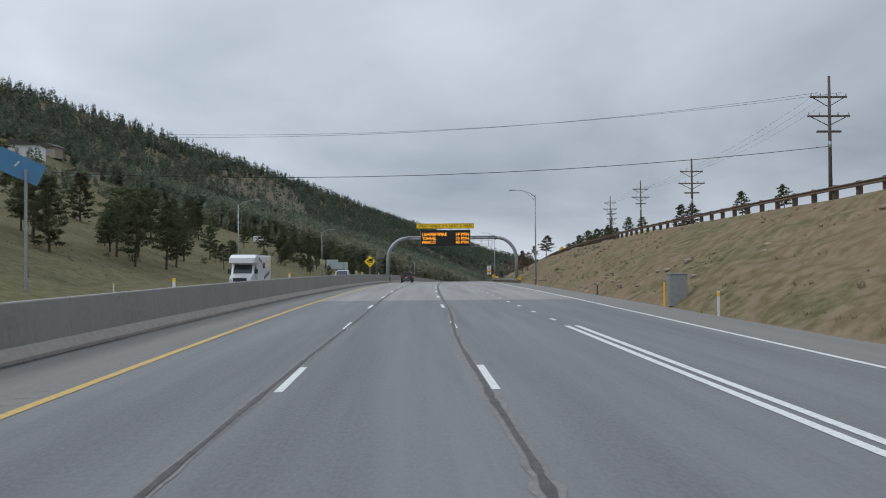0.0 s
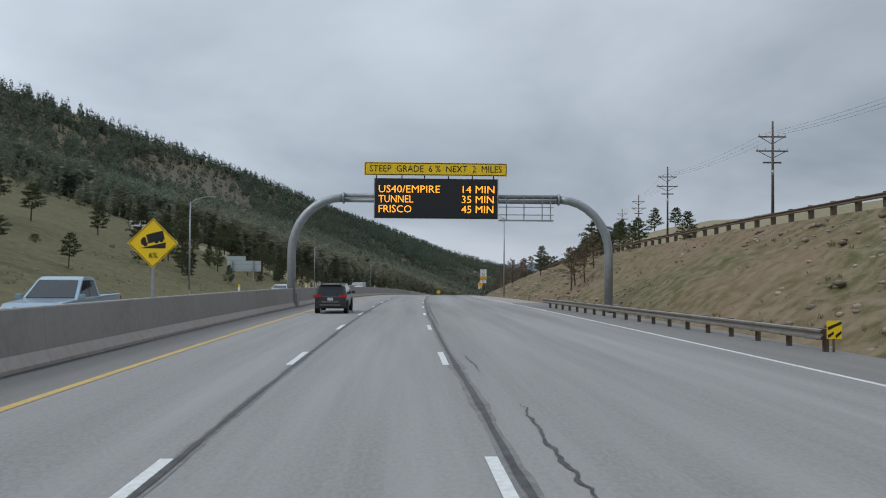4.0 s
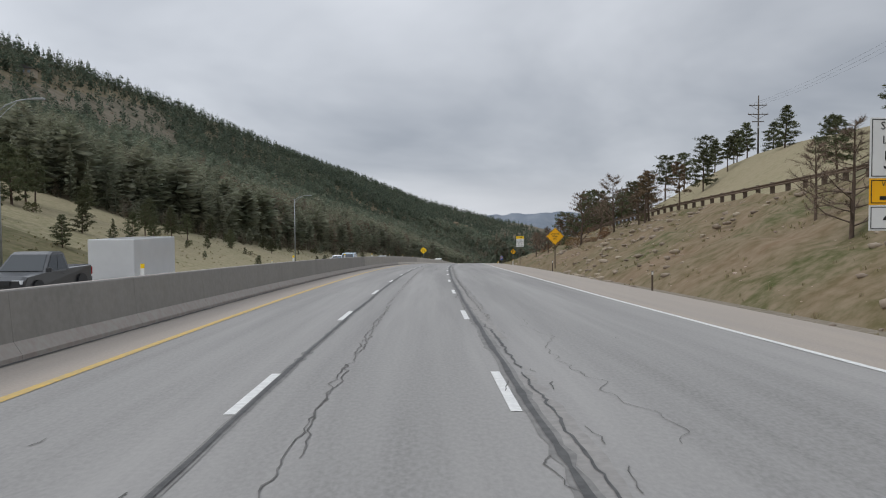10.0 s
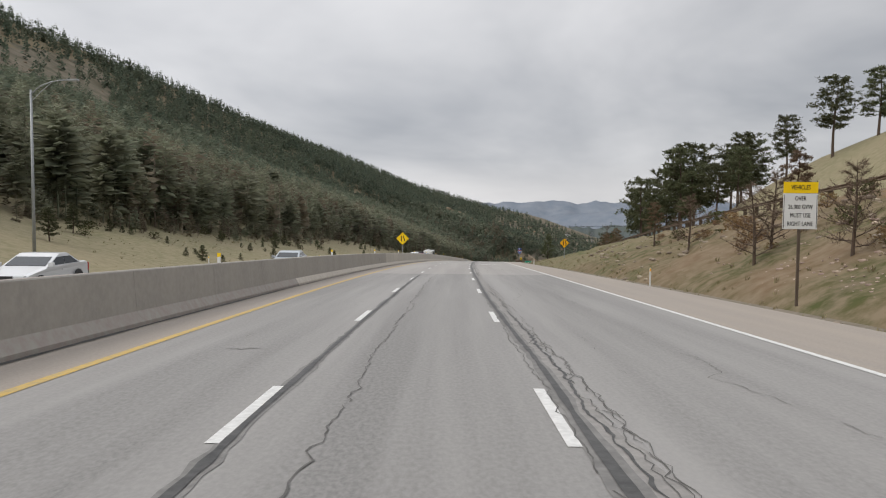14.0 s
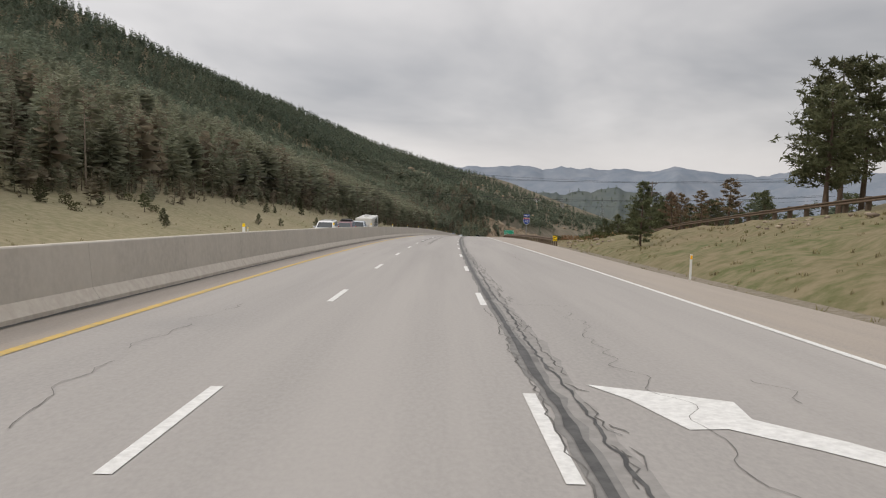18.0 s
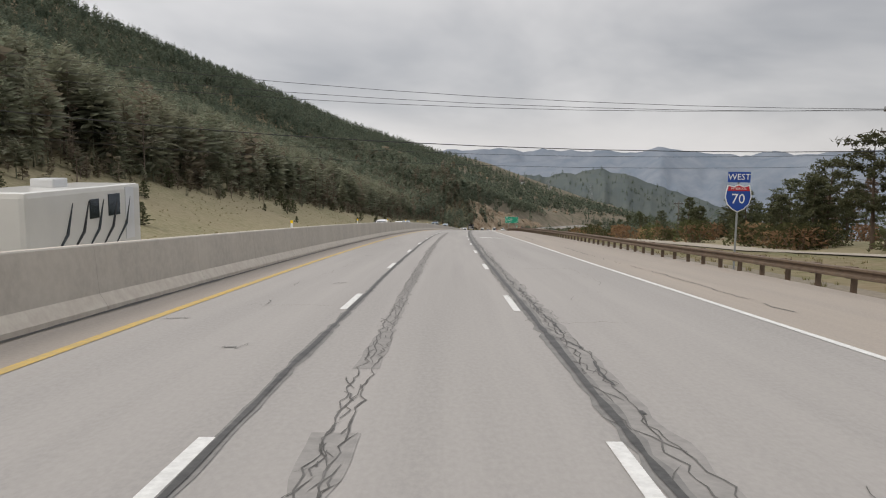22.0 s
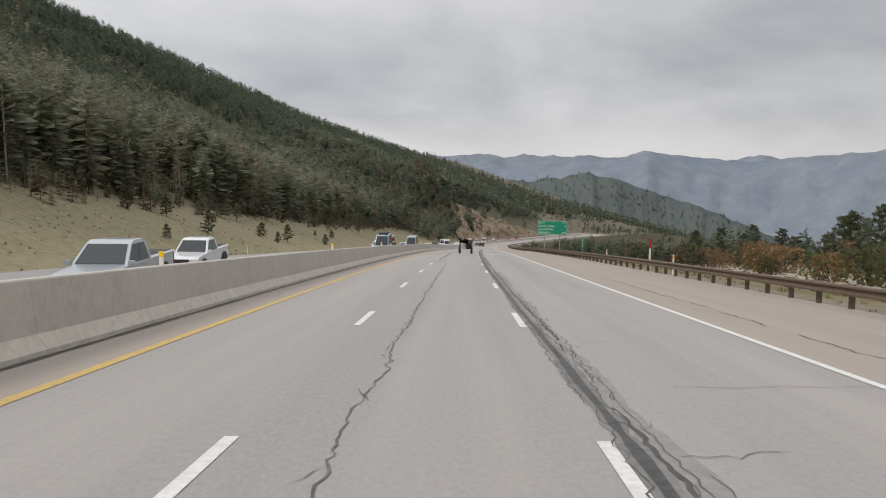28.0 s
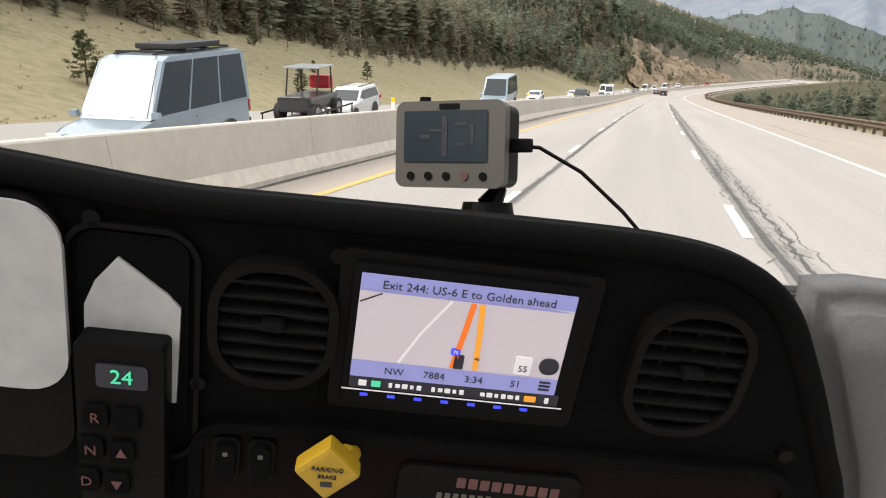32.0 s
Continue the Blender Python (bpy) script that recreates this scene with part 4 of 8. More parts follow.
guardrail("guardrail", 101, 137, lambda y: 12.3 - 1.8 * max(0, min(1, (y - 100) / 36)), lambda y: 0.0, M["steel"], M["post_wood"], "galvanised steel guardrail on timber posts below the cut slope", tall=0.66)
end_marker(100.6, 12.35, 0.05)
guardrail("guardrail", 455, 860, lambda y: float(np.interp(y, (455, 475, 505, 600, 860), (10.9, 11.3, 10.6, 10.9, 10.9))), lambda y: 0.0, M["rust"], M["rust"], "brown weathered steel guardrail along the shoulder above the valley", tall=0.70)
end_marker(454.6, 10.9, 0.05)
guardrail("frontage_guardrail", -60, 497, lambda y: 27.4, lambda y: FENCE_UP(y) + 0.05, M["rust"], M["post_wood"], "dark rusty guardrail on timber posts along the frontage road", spacing=2.8, tall=0.92, timber=True)
guardrail("far_guardrail", 860, 1220, lambda y: 10.9, lambda y: 0.0, M["rust"], M["rust"], "brown weathered guardrail far along the bend", spacing=6.0, tall=0.78)


# ---------------------------------------------------------------- street lamps, poles and wires
def street_lamp(y, off, tall, arm, side, up=0.0, label="tall grey steel street lamp with one curved arm"):
    e = empty("street_lamp", Matrix.Translation(rd(y, off, up)) @ pose(0, 0, 0, 0, 0, heading(y) + (0 if side < 0 else 180)), label, "street lamp", "highway street lamps")
    part("base_plate", B((0.42, 0.42, 0.05), (0, 0, 0.025), bevel=0.01), M["galv"], e)
    part("pole", rod(bmesh.new(), (0, 0, 0.05), (0, 0, tall), 0.115, 0.07, 12), M["galv"], e, smooth=True)
    pts = [(-0.02, 0, tall - 0.25), (-arm * 0.25, 0, tall + 0.22), (-arm * 0.55, 0, tall + 0.50), (-arm * 0.8, 0, tall + 0.60), (-arm, 0, tall + 0.62)]
    part("arm", tube(bmesh.new(), pts, [0.05, 0.045, 0.04, 0.035, 0.03], 8), M["galv"], e, smooth=True)
    pts = [(-0.02, 0, tall - 0.75), (-arm * 0.28, 0, tall - 0.1), (-arm * 0.55, 0, tall + 0.42)]
    part("brace", tube(bmesh.new(), pts, 0.022, 6), M["galv"], e)
    part("lamp_head", B((0.75, 0.26, 0.13), (-arm - 0.32, 0, tall + 0.62), bevel=0.04), M["galv"], e)
    return e


street_lamp(98.0, 14.2, 11.4, 2.6, -1)
street_lamp(191.4, 12.75, 11.6, 2.6, -1)
for _y, _o, _h in ((107, -26.5, 11.5), (172, -26.8, 11.6), (258.4, -27.4, 11.3), (344, -26.8, 11.9)):
    street_lamp(_y, _o, _h, 2.4, 1, height(_y, _o))


def utility_pole(y, off, top, base, arms=2, turn=0.0, wide=3.6, gap=2.0, low_arm=True):
    e = empty("utility_pole", Matrix.Translation(rd(y, off, base - 0.6)) @ pose(0, 0, 0, 0, 0, heading(y) + turn), "dark timber utility pole with braced cross arms and insulators", "utility pole", "power line poles")
    t = top - base + 0.6
    part("pole", rod(bmesh.new(), (0, 0, 0), (0, 0, t), 0.20, 0.12, 10), M["pole_wood"], e, smooth=True)
    part("guard", rod(bmesh.new(), (0, 0, t - gap - 5.0), (0, 0, t - gap - 4.3), 0.175, 0.17, 10), M["galv"], e, "pale metal guard", smooth=True)
    for k in range(arms):
        z = t - gap - 1.85 * k
        w = wide if k == 0 else wide * 1.15
        part("cross_arm", B((w, 0.13, 0.17), (0, 0.16, z), bevel=0.01), M["pole_wood"], e)
        for s in (-1, 1):
            part("brace", rod(bmesh.new(), (s * w * 0.42, 0.15, z - 0.06), (0, 0.15, z - 0.95), 0.045, sides=5), M["pole_wood"], e)
            for q in (0.47, 0.22):
                bm = rod(bmesh.new(), (s * w * q, 0.15, z + 0.07), (s * w * q, 0.15, z + 0.36), 0.075, 0.045, 7)
                part("insulator", bm, M["galv"], e)
    if low_arm:
        part("low_arm", B((wide * 0.66, 0.15, 0.20), (0, 0.16, t - gap - 1.85 * arms + 0.35), bevel=0.01), M["pole_wood"], e)
    return e


POLES = ((73, 39.6, 20.2, 7.2), (120.5, 41.4, 19.2, 8.4), (177.9, 46.3, 23.1, 10.5), (230.1, 47.6, 25.6, 12.2), (301.1, 57.4, 29.7, 17.6), (368.6, 63.8, 34.4, 21.6))
for _p in POLES:
    utility_pole(*_p)
utility_pole(534.5, 39.1, 12.2, -2.5, 2, 0, 2.2, 0.35, False)
utility_pole(652, 52, 8.0, -3.0, 1, 0, 2.4, 0.6, False)
utility_pole(70, -62, 17.5, height(70, -62), 1, 0, 2.6, 0.5, False)


def wire(pts, sag, name="overhead_wire", r=0.018, label="thin black overhead wire"):
    for a, b in zip(pts[:-1], pts[1:]):
        a, b = Vector(a), Vector(b)
        run = []
        for k in range(17):
            u = k / 16
            p = a.lerp(b, u)
            p.z -= sag * 4 * u * (1 - u)
            run.append(p)
        tagged(part(name, tube(bmesh.new(), run, r, 4), M["cable"], None), label, "wire", "overhead wires")


for _s in (-1.2, 0, 1.2):
    wire([rd(y, o + _s, t - 1.65) for y, o, t, b in POLES], 0.7, r=0.012)
# lines across the highway
wire([rd(76, -64, 14.0), rd(73, 39.6, 13.4)], 2.8, r=0.03)
wire([rd(77, -64, 17.8), rd(73, 38.6, 18.6)], 3.2, r=0.014)
wire([rd(78, -64, 18.4), rd(73, 40.8, 18.6)], 3.2, r=0.014)
for _y, _a, _b, _q in ((535, 20.3, 13.3, 0.02), (535.5, 18.8, 13.7, 0.02), (536, 17.6, 14.35, 0.02), (534, 14.4, 10.2, 0.035), (537, 13.1, 10.6, 0.016), (537.5, 12.1, 9.6, 0.016)):
    wire([rd(_y, -70, _a), rd(_y, 75, _b)], 4.0, r=_q)


# ---------------------------------------------------------------- sign gantry
def build_gantry():
    y = 134.5
    e = empty("sign_gantry", Matrix.Translation(rd(y, 0, 0)) @ pose(0, 0, 0, 0, 0, heading(y)), "grey tubular steel arch gantry carrying an electronic message sign", "sign gantry")
    xl, xr, top, r = -7.6, 14.5, 7.8, 0.30
    def leg(x, s, z0):
        pts = [(x, 0, z0), (x, 0, 3.9)]
        for k in range(1, 9):
            a = math.pi / 2 * k / 8
            pts.append((x + s * 3.6 * (1 - math.cos(a)), 0, 3.9 + (top - 3.9) * math.sin(a)))
        return pts
    part("leg", tube(bmesh.new(), leg(xl - 0.3, 1, 0.9), r, 14), M["galv"], e, smooth=True)
    part("leg", tube(bmesh.new(), leg(xr + 0.3, -1, 0.0), r, 14), M["galv"], e, smooth=True)
    part("footing", B((1.0, 0.9, 1.0), (xl - 0.3, 0, 0.5), bevel=0.03), M["concrete"], e)
    part("footing", B((1.2, 1.2, 0.5), (xr + 0.3, 0, 0.05), bevel=0.03), M["concrete"], e)
    for s in (-0.17, 0.17):
        part("beam", rod(bmesh.new(), (xl + 3.3, 0, top + s), (xr - 3.3, 0, top + s), 0.155, sides=12), M["galv"], e, smooth=True)
    for x in (xl + 3.35, xr - 3.35):
        part("flange", rod(bmesh.new(), (x - 0.06, 0, top), (x + 0.06, 0, top), 0.42, sides=16), M["galv"], e, smooth=True)
    k = 0
    x = xl + 4.0
    while x < xr - 4:
        part("spacer", B((0.06, 0.10, 0.36), (x, 0, top)), M["galv"], e)
        x += 0.85
    # catwalk frame beside the message sign
    for x in (7.35, 8.6, 9.9, 10.5):
        part("hanger", B((0.07, 0.07, 1.85), (x, -0.45, 7.15)), M["galv"], e)
    for z in (8.0, 7.2, 6.65, 6.28):
        part("walkway_rail", B((3.9, 0.05, 0.06), (8.75, -0.5, z)), M["galv"], e)
    part("walkway", B((3.9, 0.6, 0.06), (8.75, -0.35, 6.25)), M["galv"], e)
    for x in (-2.0, 0.8, 3.6, 6.2):
        part("bracket", B((0.10, 0.5, 2.4), (x, -0.1, 7.9)), M["galv"], e)
    return e


build_gantry()


def message_sign():
    y = 133.9
    e = empty("message_sign", Matrix.Translation(rd(y, 0, 0)) @ pose(0, 0, 0, 0, 0, heading(y)), "black electronic message sign with amber letters", "message sign")
    x0, x1, z0, z1 = -2.05, 6.72, 6.32, 9.12
    cx, cz = (x0 + x1) / 2, (z0 + z1) / 2
    part("housing", B((x1 - x0, 0.55, z1 - z0), (cx, 0, cz), bevel=0.03), M["sign_black"], e)
    part("display", B((x1 - x0 - 0.2, 0.02, z1 - z0 - 0.2), (cx, -0.285, cz)), M["led_panel"], e)
    for x in (x0 + 0.04, x1 - 0.04):
        part("side_trim", B((0.06, 0.06, z1 - z0), (x, -0.27, cz)), M["galv"], e)
    rows = (("US40/EMPIRE", "14 MIN"), ("TUNNEL", "35 MIN"), ("FRISCO", "45 MIN"))
    for k, (a, b) in enumerate(rows):
        z = z1 - 0.78 - 0.70 * k
        wa = {"US40/EMPIRE": 4.30, "TUNNEL": 2.42, "FRISCO": 2.30}[a]
        for text, w, x in ((a, wa, x0 + 0.33 + wa / 2), (b, 2.25, x1 - 0.33 - 1.125)):
            ob = letters(text, 0.74, M["led"], e, Matrix.Translation((x, -0.30, z)) @ FACE)
            ob.matrix_basis = ob.matrix_basis @ Matrix.Diagonal((w / max(ob.dimensions.x, 0.1), 1, 1, 1))
    return e


message_sign()


def grade_sign():
    y = 133.9
    e = empty("grade_sign", Matrix.Translation(rd(y, 0, 0)) @ pose(0, 0, 0, 0, 0, heading(y)), "long yellow sign reading steep grade 6% next 2 miles", "road sign")
    x0, x1, z0, z1 = -2.75, 7.35, 9.36, 10.28
    part("panel", B((x1 - x0, 0.05, z1 - z0), ((x0 + x1) / 2, 0, (z0 + z1) / 2), bevel=0.01), M["sign_yellow"], e)
    for z in (z0 + 0.06, z1 - 0.06):
        part("border", B((x1 - x0 - 0.12, 0.01, 0.05), ((x0 + x1) / 2, -0.03, z)), M["sign_black"], e)
    for x in (x0 + 0.06, x1 - 0.06):
        part("border", B((0.05, 0.01, z1 - z0 - 0.17), (x, -0.03, (z0 + z1) / 2)), M["sign_black"], e)
    ob = letters("STEEP  GRADE  6 %  NEXT  2  MILES", 0.66, M["sign_black"], e, Matrix.Translation(((x0 + x1) / 2, -0.032, (z0 + z1) / 2)) @ FACE)
    ob.matrix_basis = ob.matrix_basis @ Matrix.Diagonal((9.35 / ob.dimensions.x, 1, 1, 1))
    for x in (-1.9, -0.1, 1.5, 3.2, 4.9, 6.4):
        part("support", B((0.08, 0.06, 1.1), (x, 0.05, 9.25)), M["sign_black"], e)
    return e


grade_sign()


# ---------------------------------------------------------------- road signs
def diamond(e, z, size, face, rim=M["sign_black"], at_y=0.0):
    part("panel", B((size, 0.012, size), (0, at_y, z), pose(0, 0, 0, 0, 45, 0), bevel=0.004), face, e)
    h = size / 2 - 0.035
    t = pose(0, 0, 0, 0, 45, 0)
    for s in (-1, 1):
        part("border", B((size - 0.07, 0.006, 0.02), (0, 0, 0), Matrix.Translation((0, at_y - 0.009, z)) @ t @ Matrix.Translation((0, 0, s * h))), rim, e)
        part("border", B((0.02, 0.006, size - 0.09), (0, 0, 0), Matrix.Translation((0, at_y - 0.009, z)) @ t @ Matrix.Translation((s * h, 0, 0))), rim, e)


def sign_base(name, y, off, label, up=None, category="road sign"):
    up = height(y, off) if up is None else up
    return empty(name, Matrix.Translation(rd(y, off, up)) @ pose(0, 0, 0, 0, 0, heading(y)), label, category), up


def sign_post(e, x, z1, z0=-0.4, material=None, w=0.07):
    part("post", B((w, w * 0.7, z1 - z0), (x, 0.045, (z0 + z1) / 2), bevel=0.006), material or M["galv"], e)


def bars(e, rows, material, at_y):
    """Rows of unreadable writing: (x, z, width, height)."""
    for x, z, w, h in rows:
        part("lettering", B((w, 0.004, h), (x, at_y, z)), material, e)


# steep grade diamond on the barrier
e, u = sign_base("hill_sign", 105.8, TOE(105) - 0.36, "yellow diamond hill sign with a black truck symbol", 1.33)
diamond(e, 1.80, 1.18, M["sign_yellow"])
sign_post(e, 0, 2.6, 0.0, w=0.10)
bm = bmesh.new()
prism(bm, ((-0.42, 0), (0.42, 0.20), (0.42, 0), ), 0.004, pose(0, -0.012, 1.63))
part("slope_symbol", bm, M["sign_black"], e)
bm = bmesh.new()
TR = pose(0, -0.012, 1.93, 0, -15, 0)
prism(bm, ((-0.40, -0.10), (-0.40, 0.06), (-0.30, 0.14), (-0.22, 0.14), (-0.22, -0.06), (-0.18, -0.06), (-0.18, 0.20), (0.38, 0.20), (0.38, -0.10)), 0.004, TR)
part("truck_symbol", bm, M["sign_black"], e)
for x in (-0.28, 0.10, 0.26):
    part("wheel_symbol", rod(bmesh.new(), TR @ Vector((x, 0.0, -0.10)), TR @ Vector((x, 0.004, -0.10)), 0.07, sides=12), M["sign_black"], e)
letters("6%", 0.26, M["sign_black"], e, Matrix.Translation((0.02, -0.012, 1.39)) @ FACE)

# speed limit assembly
e, u = sign_base("speed_limit_sign", 227.3, 11.4, "white speed limit 55 sign with orange and white plates below", 0.4)
part("panel", B((1.22, 0.012, 1.42), (0, 0, 3.96), bevel=0.004), M["sign_white"], e)
part("lower_panel", B((1.22, 0.012, 0.62), (0, 0, 2.93), bevel=0.004), M["sign_orange"], e)
part("bottom_panel", B((1.22, 0.012, 0.60), (0, 0, 2.31), bevel=0.004), M["sign_white"], e)
for zc, h in ((3.96, 1.42), (2.93, 0.62), (2.31, 0.60)):
    for s in (-1, 1):
        part("border", B((1.14, 0.004, 0.02), (0, -0.009, zc + s * (h / 2 - 0.045))), M["sign_black"], e)
        part("border", B((0.02, 0.004, h - 0.11), (s * 0.56, -0.009, zc)), M["sign_black"], e)
for text, z, size in (("SPEED", 4.47, 0.27), ("LIMIT", 4.14, 0.27), ("55", 3.65, 0.62), ("VEHICLES", 3.11, 0.15), ("OVER", 2.94, 0.15), ("45", 2.30, 0.56)):
    letters(text, size, M["sign_black"], e, Matrix.Translation((0, -0.010, z)) @ FACE)
bars(e, ((-0.2, 2.78, 0.32, 0.09), (0.22, 2.78, 0.4, 0.09)), M["sign_black"], -0.009)
sign_post(e, 0.0, 4.5, material=M["post_wood"], w=0.1)

# orange diamond beyond it
e, u = sign_base("advisory_sign", 283.5, 12.0, "orange diamond warning sign with three lines of black lettering", 0.5)
diamond(e, 2.75, 1.22, M["sign_orange"])
for text, z in (("LANE ENDS", 2.98), ("MERGE", 2.74), ("LEFT", 2.50)):
    letters(text, 0.20, M["sign_black"], e, Matrix.Translation((0, -0.012, z)) @ FACE, squash=0.85)
sign_post(e, 0, 3.3, material=M["post_wood"], w=0.1)

# white and yellow regulation sign
e, u = sign_base("regulation_sign", 321.2, 11.8, "white regulation sign with a yellow header reading vehicles", 0.45)
part("panel", B((1.14, 0.012, 1.18), (0, 0, 2.77), bevel=0.004), M["sign_white"], e)
part("header", B((1.14, 0.012, 0.37), (0, 0, 3.555), bevel=0.004), M["sign_yellow"], e)
for text, z in (("VEHICLES", 3.555), ("OVER", 3.19), ("26,000 GVW", 2.91), ("MUST USE", 2.63), ("RIGHT LANE", 2.35)):
    letters(text, 0.21, M["sign_black"], e, Matrix.Translation((0, -0.010, z)) @ FACE, squash=0.72)
for x in (-0.54, 0.54):
    part("border", B((0.018, 0.004, 1.10), (x, -0.008, 2.77)), M["sign_black"], e)
sign_post(e, 0, 3.6, material=M["post_wood"], w=0.09)


def lane_ends(y, off, up, z, face, size=1.16):
    e, _ = sign_base("lane_ends_sign", y, off, "diamond lane ends sign with two black bent bars", up)
    diamond(e, z, size, face)
    for pts in (((-0.26, -0.36), (-0.26, 0.36), (-0.12, 0.36), (-0.12, -0.36)), ((0.08, 0.36), (0.08, 0.10), (0.20, -0.10), (0.20, -0.36), (0.33, -0.36), (0.33, -0.06), (0.20, 0.16), (0.20, 0.36))):
        bm = bmesh.new()
        prism(bm, [(a * 0.85, b) for a, b in pts], 0.004, pose(0, -0.012, z))
        part("symbol", bm, M["sign_black"], e)
    sign_post(e, 0, z + size * 0.55, 0.0 if off < 0 else -0.4, w=0.09)


lane_ends(393.5, TOE(393) - 0.36, 1.33, 1.88, M["sign_yellow"], 1.24)
lane_ends(405.0, 14.9, height(405, 14.9), 2.2, M["sign_orange"], 1.0)

# route shield
e, u = sign_base("route_shield_sign", 497.2, 11.6, "blue and red shield marked 70 under a west plate", height(497, 11.6))
part("plate", B((0.90, 0.012, 0.42), (0, 0, 3.86), bevel=0.004), M["sign_blue"], e)
letters("WEST", 0.34, M["sign_white"], e, Matrix.Translation((0, -0.010, 3.86)) @ FACE)
shield = [(-0.50, 0.30), (-0.44, 0.52), (-0.22, 0.46), (0, 0.54), (0.22, 0.46), (0.44, 0.52), (0.50, 0.30), (0.53, 0.02), (0.44, -0.26), (0.24, -0.46), (0, -0.58), (-0.24, -0.46), (-0.44, -0.26), (-0.53, 0.02)]
for s, dy, m_, nm in ((1.0, 0.0, "sign_white", "shield"), (0.92, -0.012, "sign_blue", "shield_field")):
    bm = bmesh.new()
    prism(bm, [(a * s, b * s) for a, b in shield], 0.012, pose(0, -0.006 + dy, 3.03))
    part(nm, bm, M[m_], e)
bm = bmesh.new()
prism(bm, [(-0.45, 0.28), (-0.40, 0.47), (-0.21, 0.42), (0, 0.49), (0.21, 0.42), (0.40, 0.47), (0.45, 0.28)], 0.004, pose(0, -0.023, 3.03))
part("shield_header", bm, M["sign_red"], e)
letters("INTERSTATE", 0.11, M["sign_white"], e, Matrix.Translation((0, -0.026, 3.40)) @ FACE)
letters("70", 0.56, M["sign_white"], e, Matrix.Translation((0, -0.024, 2.98)) @ FACE)
sign_post(e, 0, 4.0)

# green distance sign and mile marker
e, u = sign_base("distance_sign", 703.8, 12.3, "green distance sign on two steel posts beyond the guardrail", height(703, 12.3) - 0.4)
e.matrix_basis = e.matrix_basis @ pose(0, 0, 0, 0, 0, -12)
part("panel", B((4.3, 0.03, 2.05), (0, 0, 4.35), bevel=0.01), M["sign_green"], e)
for s in (-1, 1):
    part("border", B((4.2, 0.006, 0.035), (0, -0.018, 4.35 + s * 0.975)), M["sign_white"], e)
    part("border", B((0.035, 0.006, 1.9), (s * 2.08, -0.018, 4.35)), M["sign_white"], e)
for k, (a, b) in enumerate((("US 6", "1\u00bd"), ("Hidden Valley", "3"), ("Central City", ""), ("Grand Jct", "220"))):
    z = 5.08 - 0.48 * k
    for text, side in ((a, -1), (b, 1)):
        if text:
            ob = letters(text, 0.40, M["sign_white"], e, Matrix.Translation((0, -0.019, z)) @ FACE)
            ob.matrix_basis = Matrix.Translation((side * (1.9 - ob.dimensions.x / 2), 0, 0)) @ ob.matrix_basis
for x in (-1.1, 1.1):
    sign_post(e, x, 5.3, -0.6, w=0.14)
e, u = sign_base("mile_marker", 680.5, 13.4, "narrow green mile marker 246 on a post", height(680, 13.4))
part("plate", B((0.32, 0.012, 1.25), (0, 0, 1.75), bevel=0.004), M["sign_green"], e)
for k, d in enumerate("246"):
    letters(d, 0.36, M["sign_white"], e, Matrix.Translation((0, -0.009, 2.12 - 0.36 * k)) @ FACE)
sign_post(e, 0, 2.3)


def delineator(y, off, label, m_="post_wood", tall=1.15, head="sign_white"):
    e, _ = sign_base("delineator_post", y, off, label, height(y, off), "marker post")
    part("post", B((0.10, 0.03, tall + 0.3), (0, 0, tall / 2 - 0.15), bevel=0.006), M[m_], e)
    part("reflector", B((0.085, 0.012, 0.16), (0, -0.022, tall - 0.12)), M[head], e)


for _y, _o in ((52, 12.4), (88, 12.9), (150, 13.9), (168, 13.6), (218.6, 11.2), (279.5, 11.2), (247, 11.4)):
    delineator(_y, _o, "dark marker post with a white reflector in the verge")
for _y, _o in ((30, 12.2), (341, 12.0), (414, 11.2), (640, 12.6), (662, 12.8)):
    delineator(_y, _o, "white plastic marker post in the verge", "sign_white", 1.2, "sign_orange")
for _k in range(14):
    _y = 12 + 51 * _k
    delineator(_y, OPP_L(_y) - 1.6, "white marker post beside the oncoming carriageway", "sign_white", 1.1, "sign_yellow")

# roadside signs for the oncoming traffic, seen from behind
for _y, _o, _w, _h, _z in ((250, -66, 3.6, 1.8, 3.0),):
    e, u = sign_base("oncoming_road_sign", _y, _o, "large road sign seen from its bare aluminium back", height(_y, _o))
    part("panel", B((_w, 0.03, _h), (0, 0, _z), bevel=0.008), M["sign_white"], e)
    for z in (_z - _h * 0.3, _z + _h * 0.3):
        part("stiffener", B((_w, 0.04, 0.05), (0, -0.03, z)), M["sign_back"], e)
    for x in (-_w * 0.32, _w * 0.32):
        part("post", B((0.10, 0.08, _z + _h / 2 + 0.4), (x, 0.06, (_z + _h / 2 - 0.4) / 2)), M["galv"], e)
e, u = sign_base("oncoming_exit_sign", 216.3, -32.0, "stepped two-panel road sign seen from its pale back", 0.0)
part("panel", B((3.35, 0.04, 2.7), (-1.38, 0, 5.40), bevel=0.01), M["sign_back_pale"], e)
part("panel", B((2.75, 0.04, 1.9), (1.68, 0, 5.00), bevel=0.01), M["sign_back_pale"], e)
for z in (4.45, 5.3, 6.0):
    part("stiffener", B((5.7 if z < 5.9 else 2.9, 0.05, 0.07), (0.1 if z < 5.9 else -1.4, -0.045, z)), M["sign_back"], e)
for x in (-2.05, 1.76):
    part("post", B((0.20, 0.16, 7.2), (x, -0.15, 2.3)), M["galv"], e)
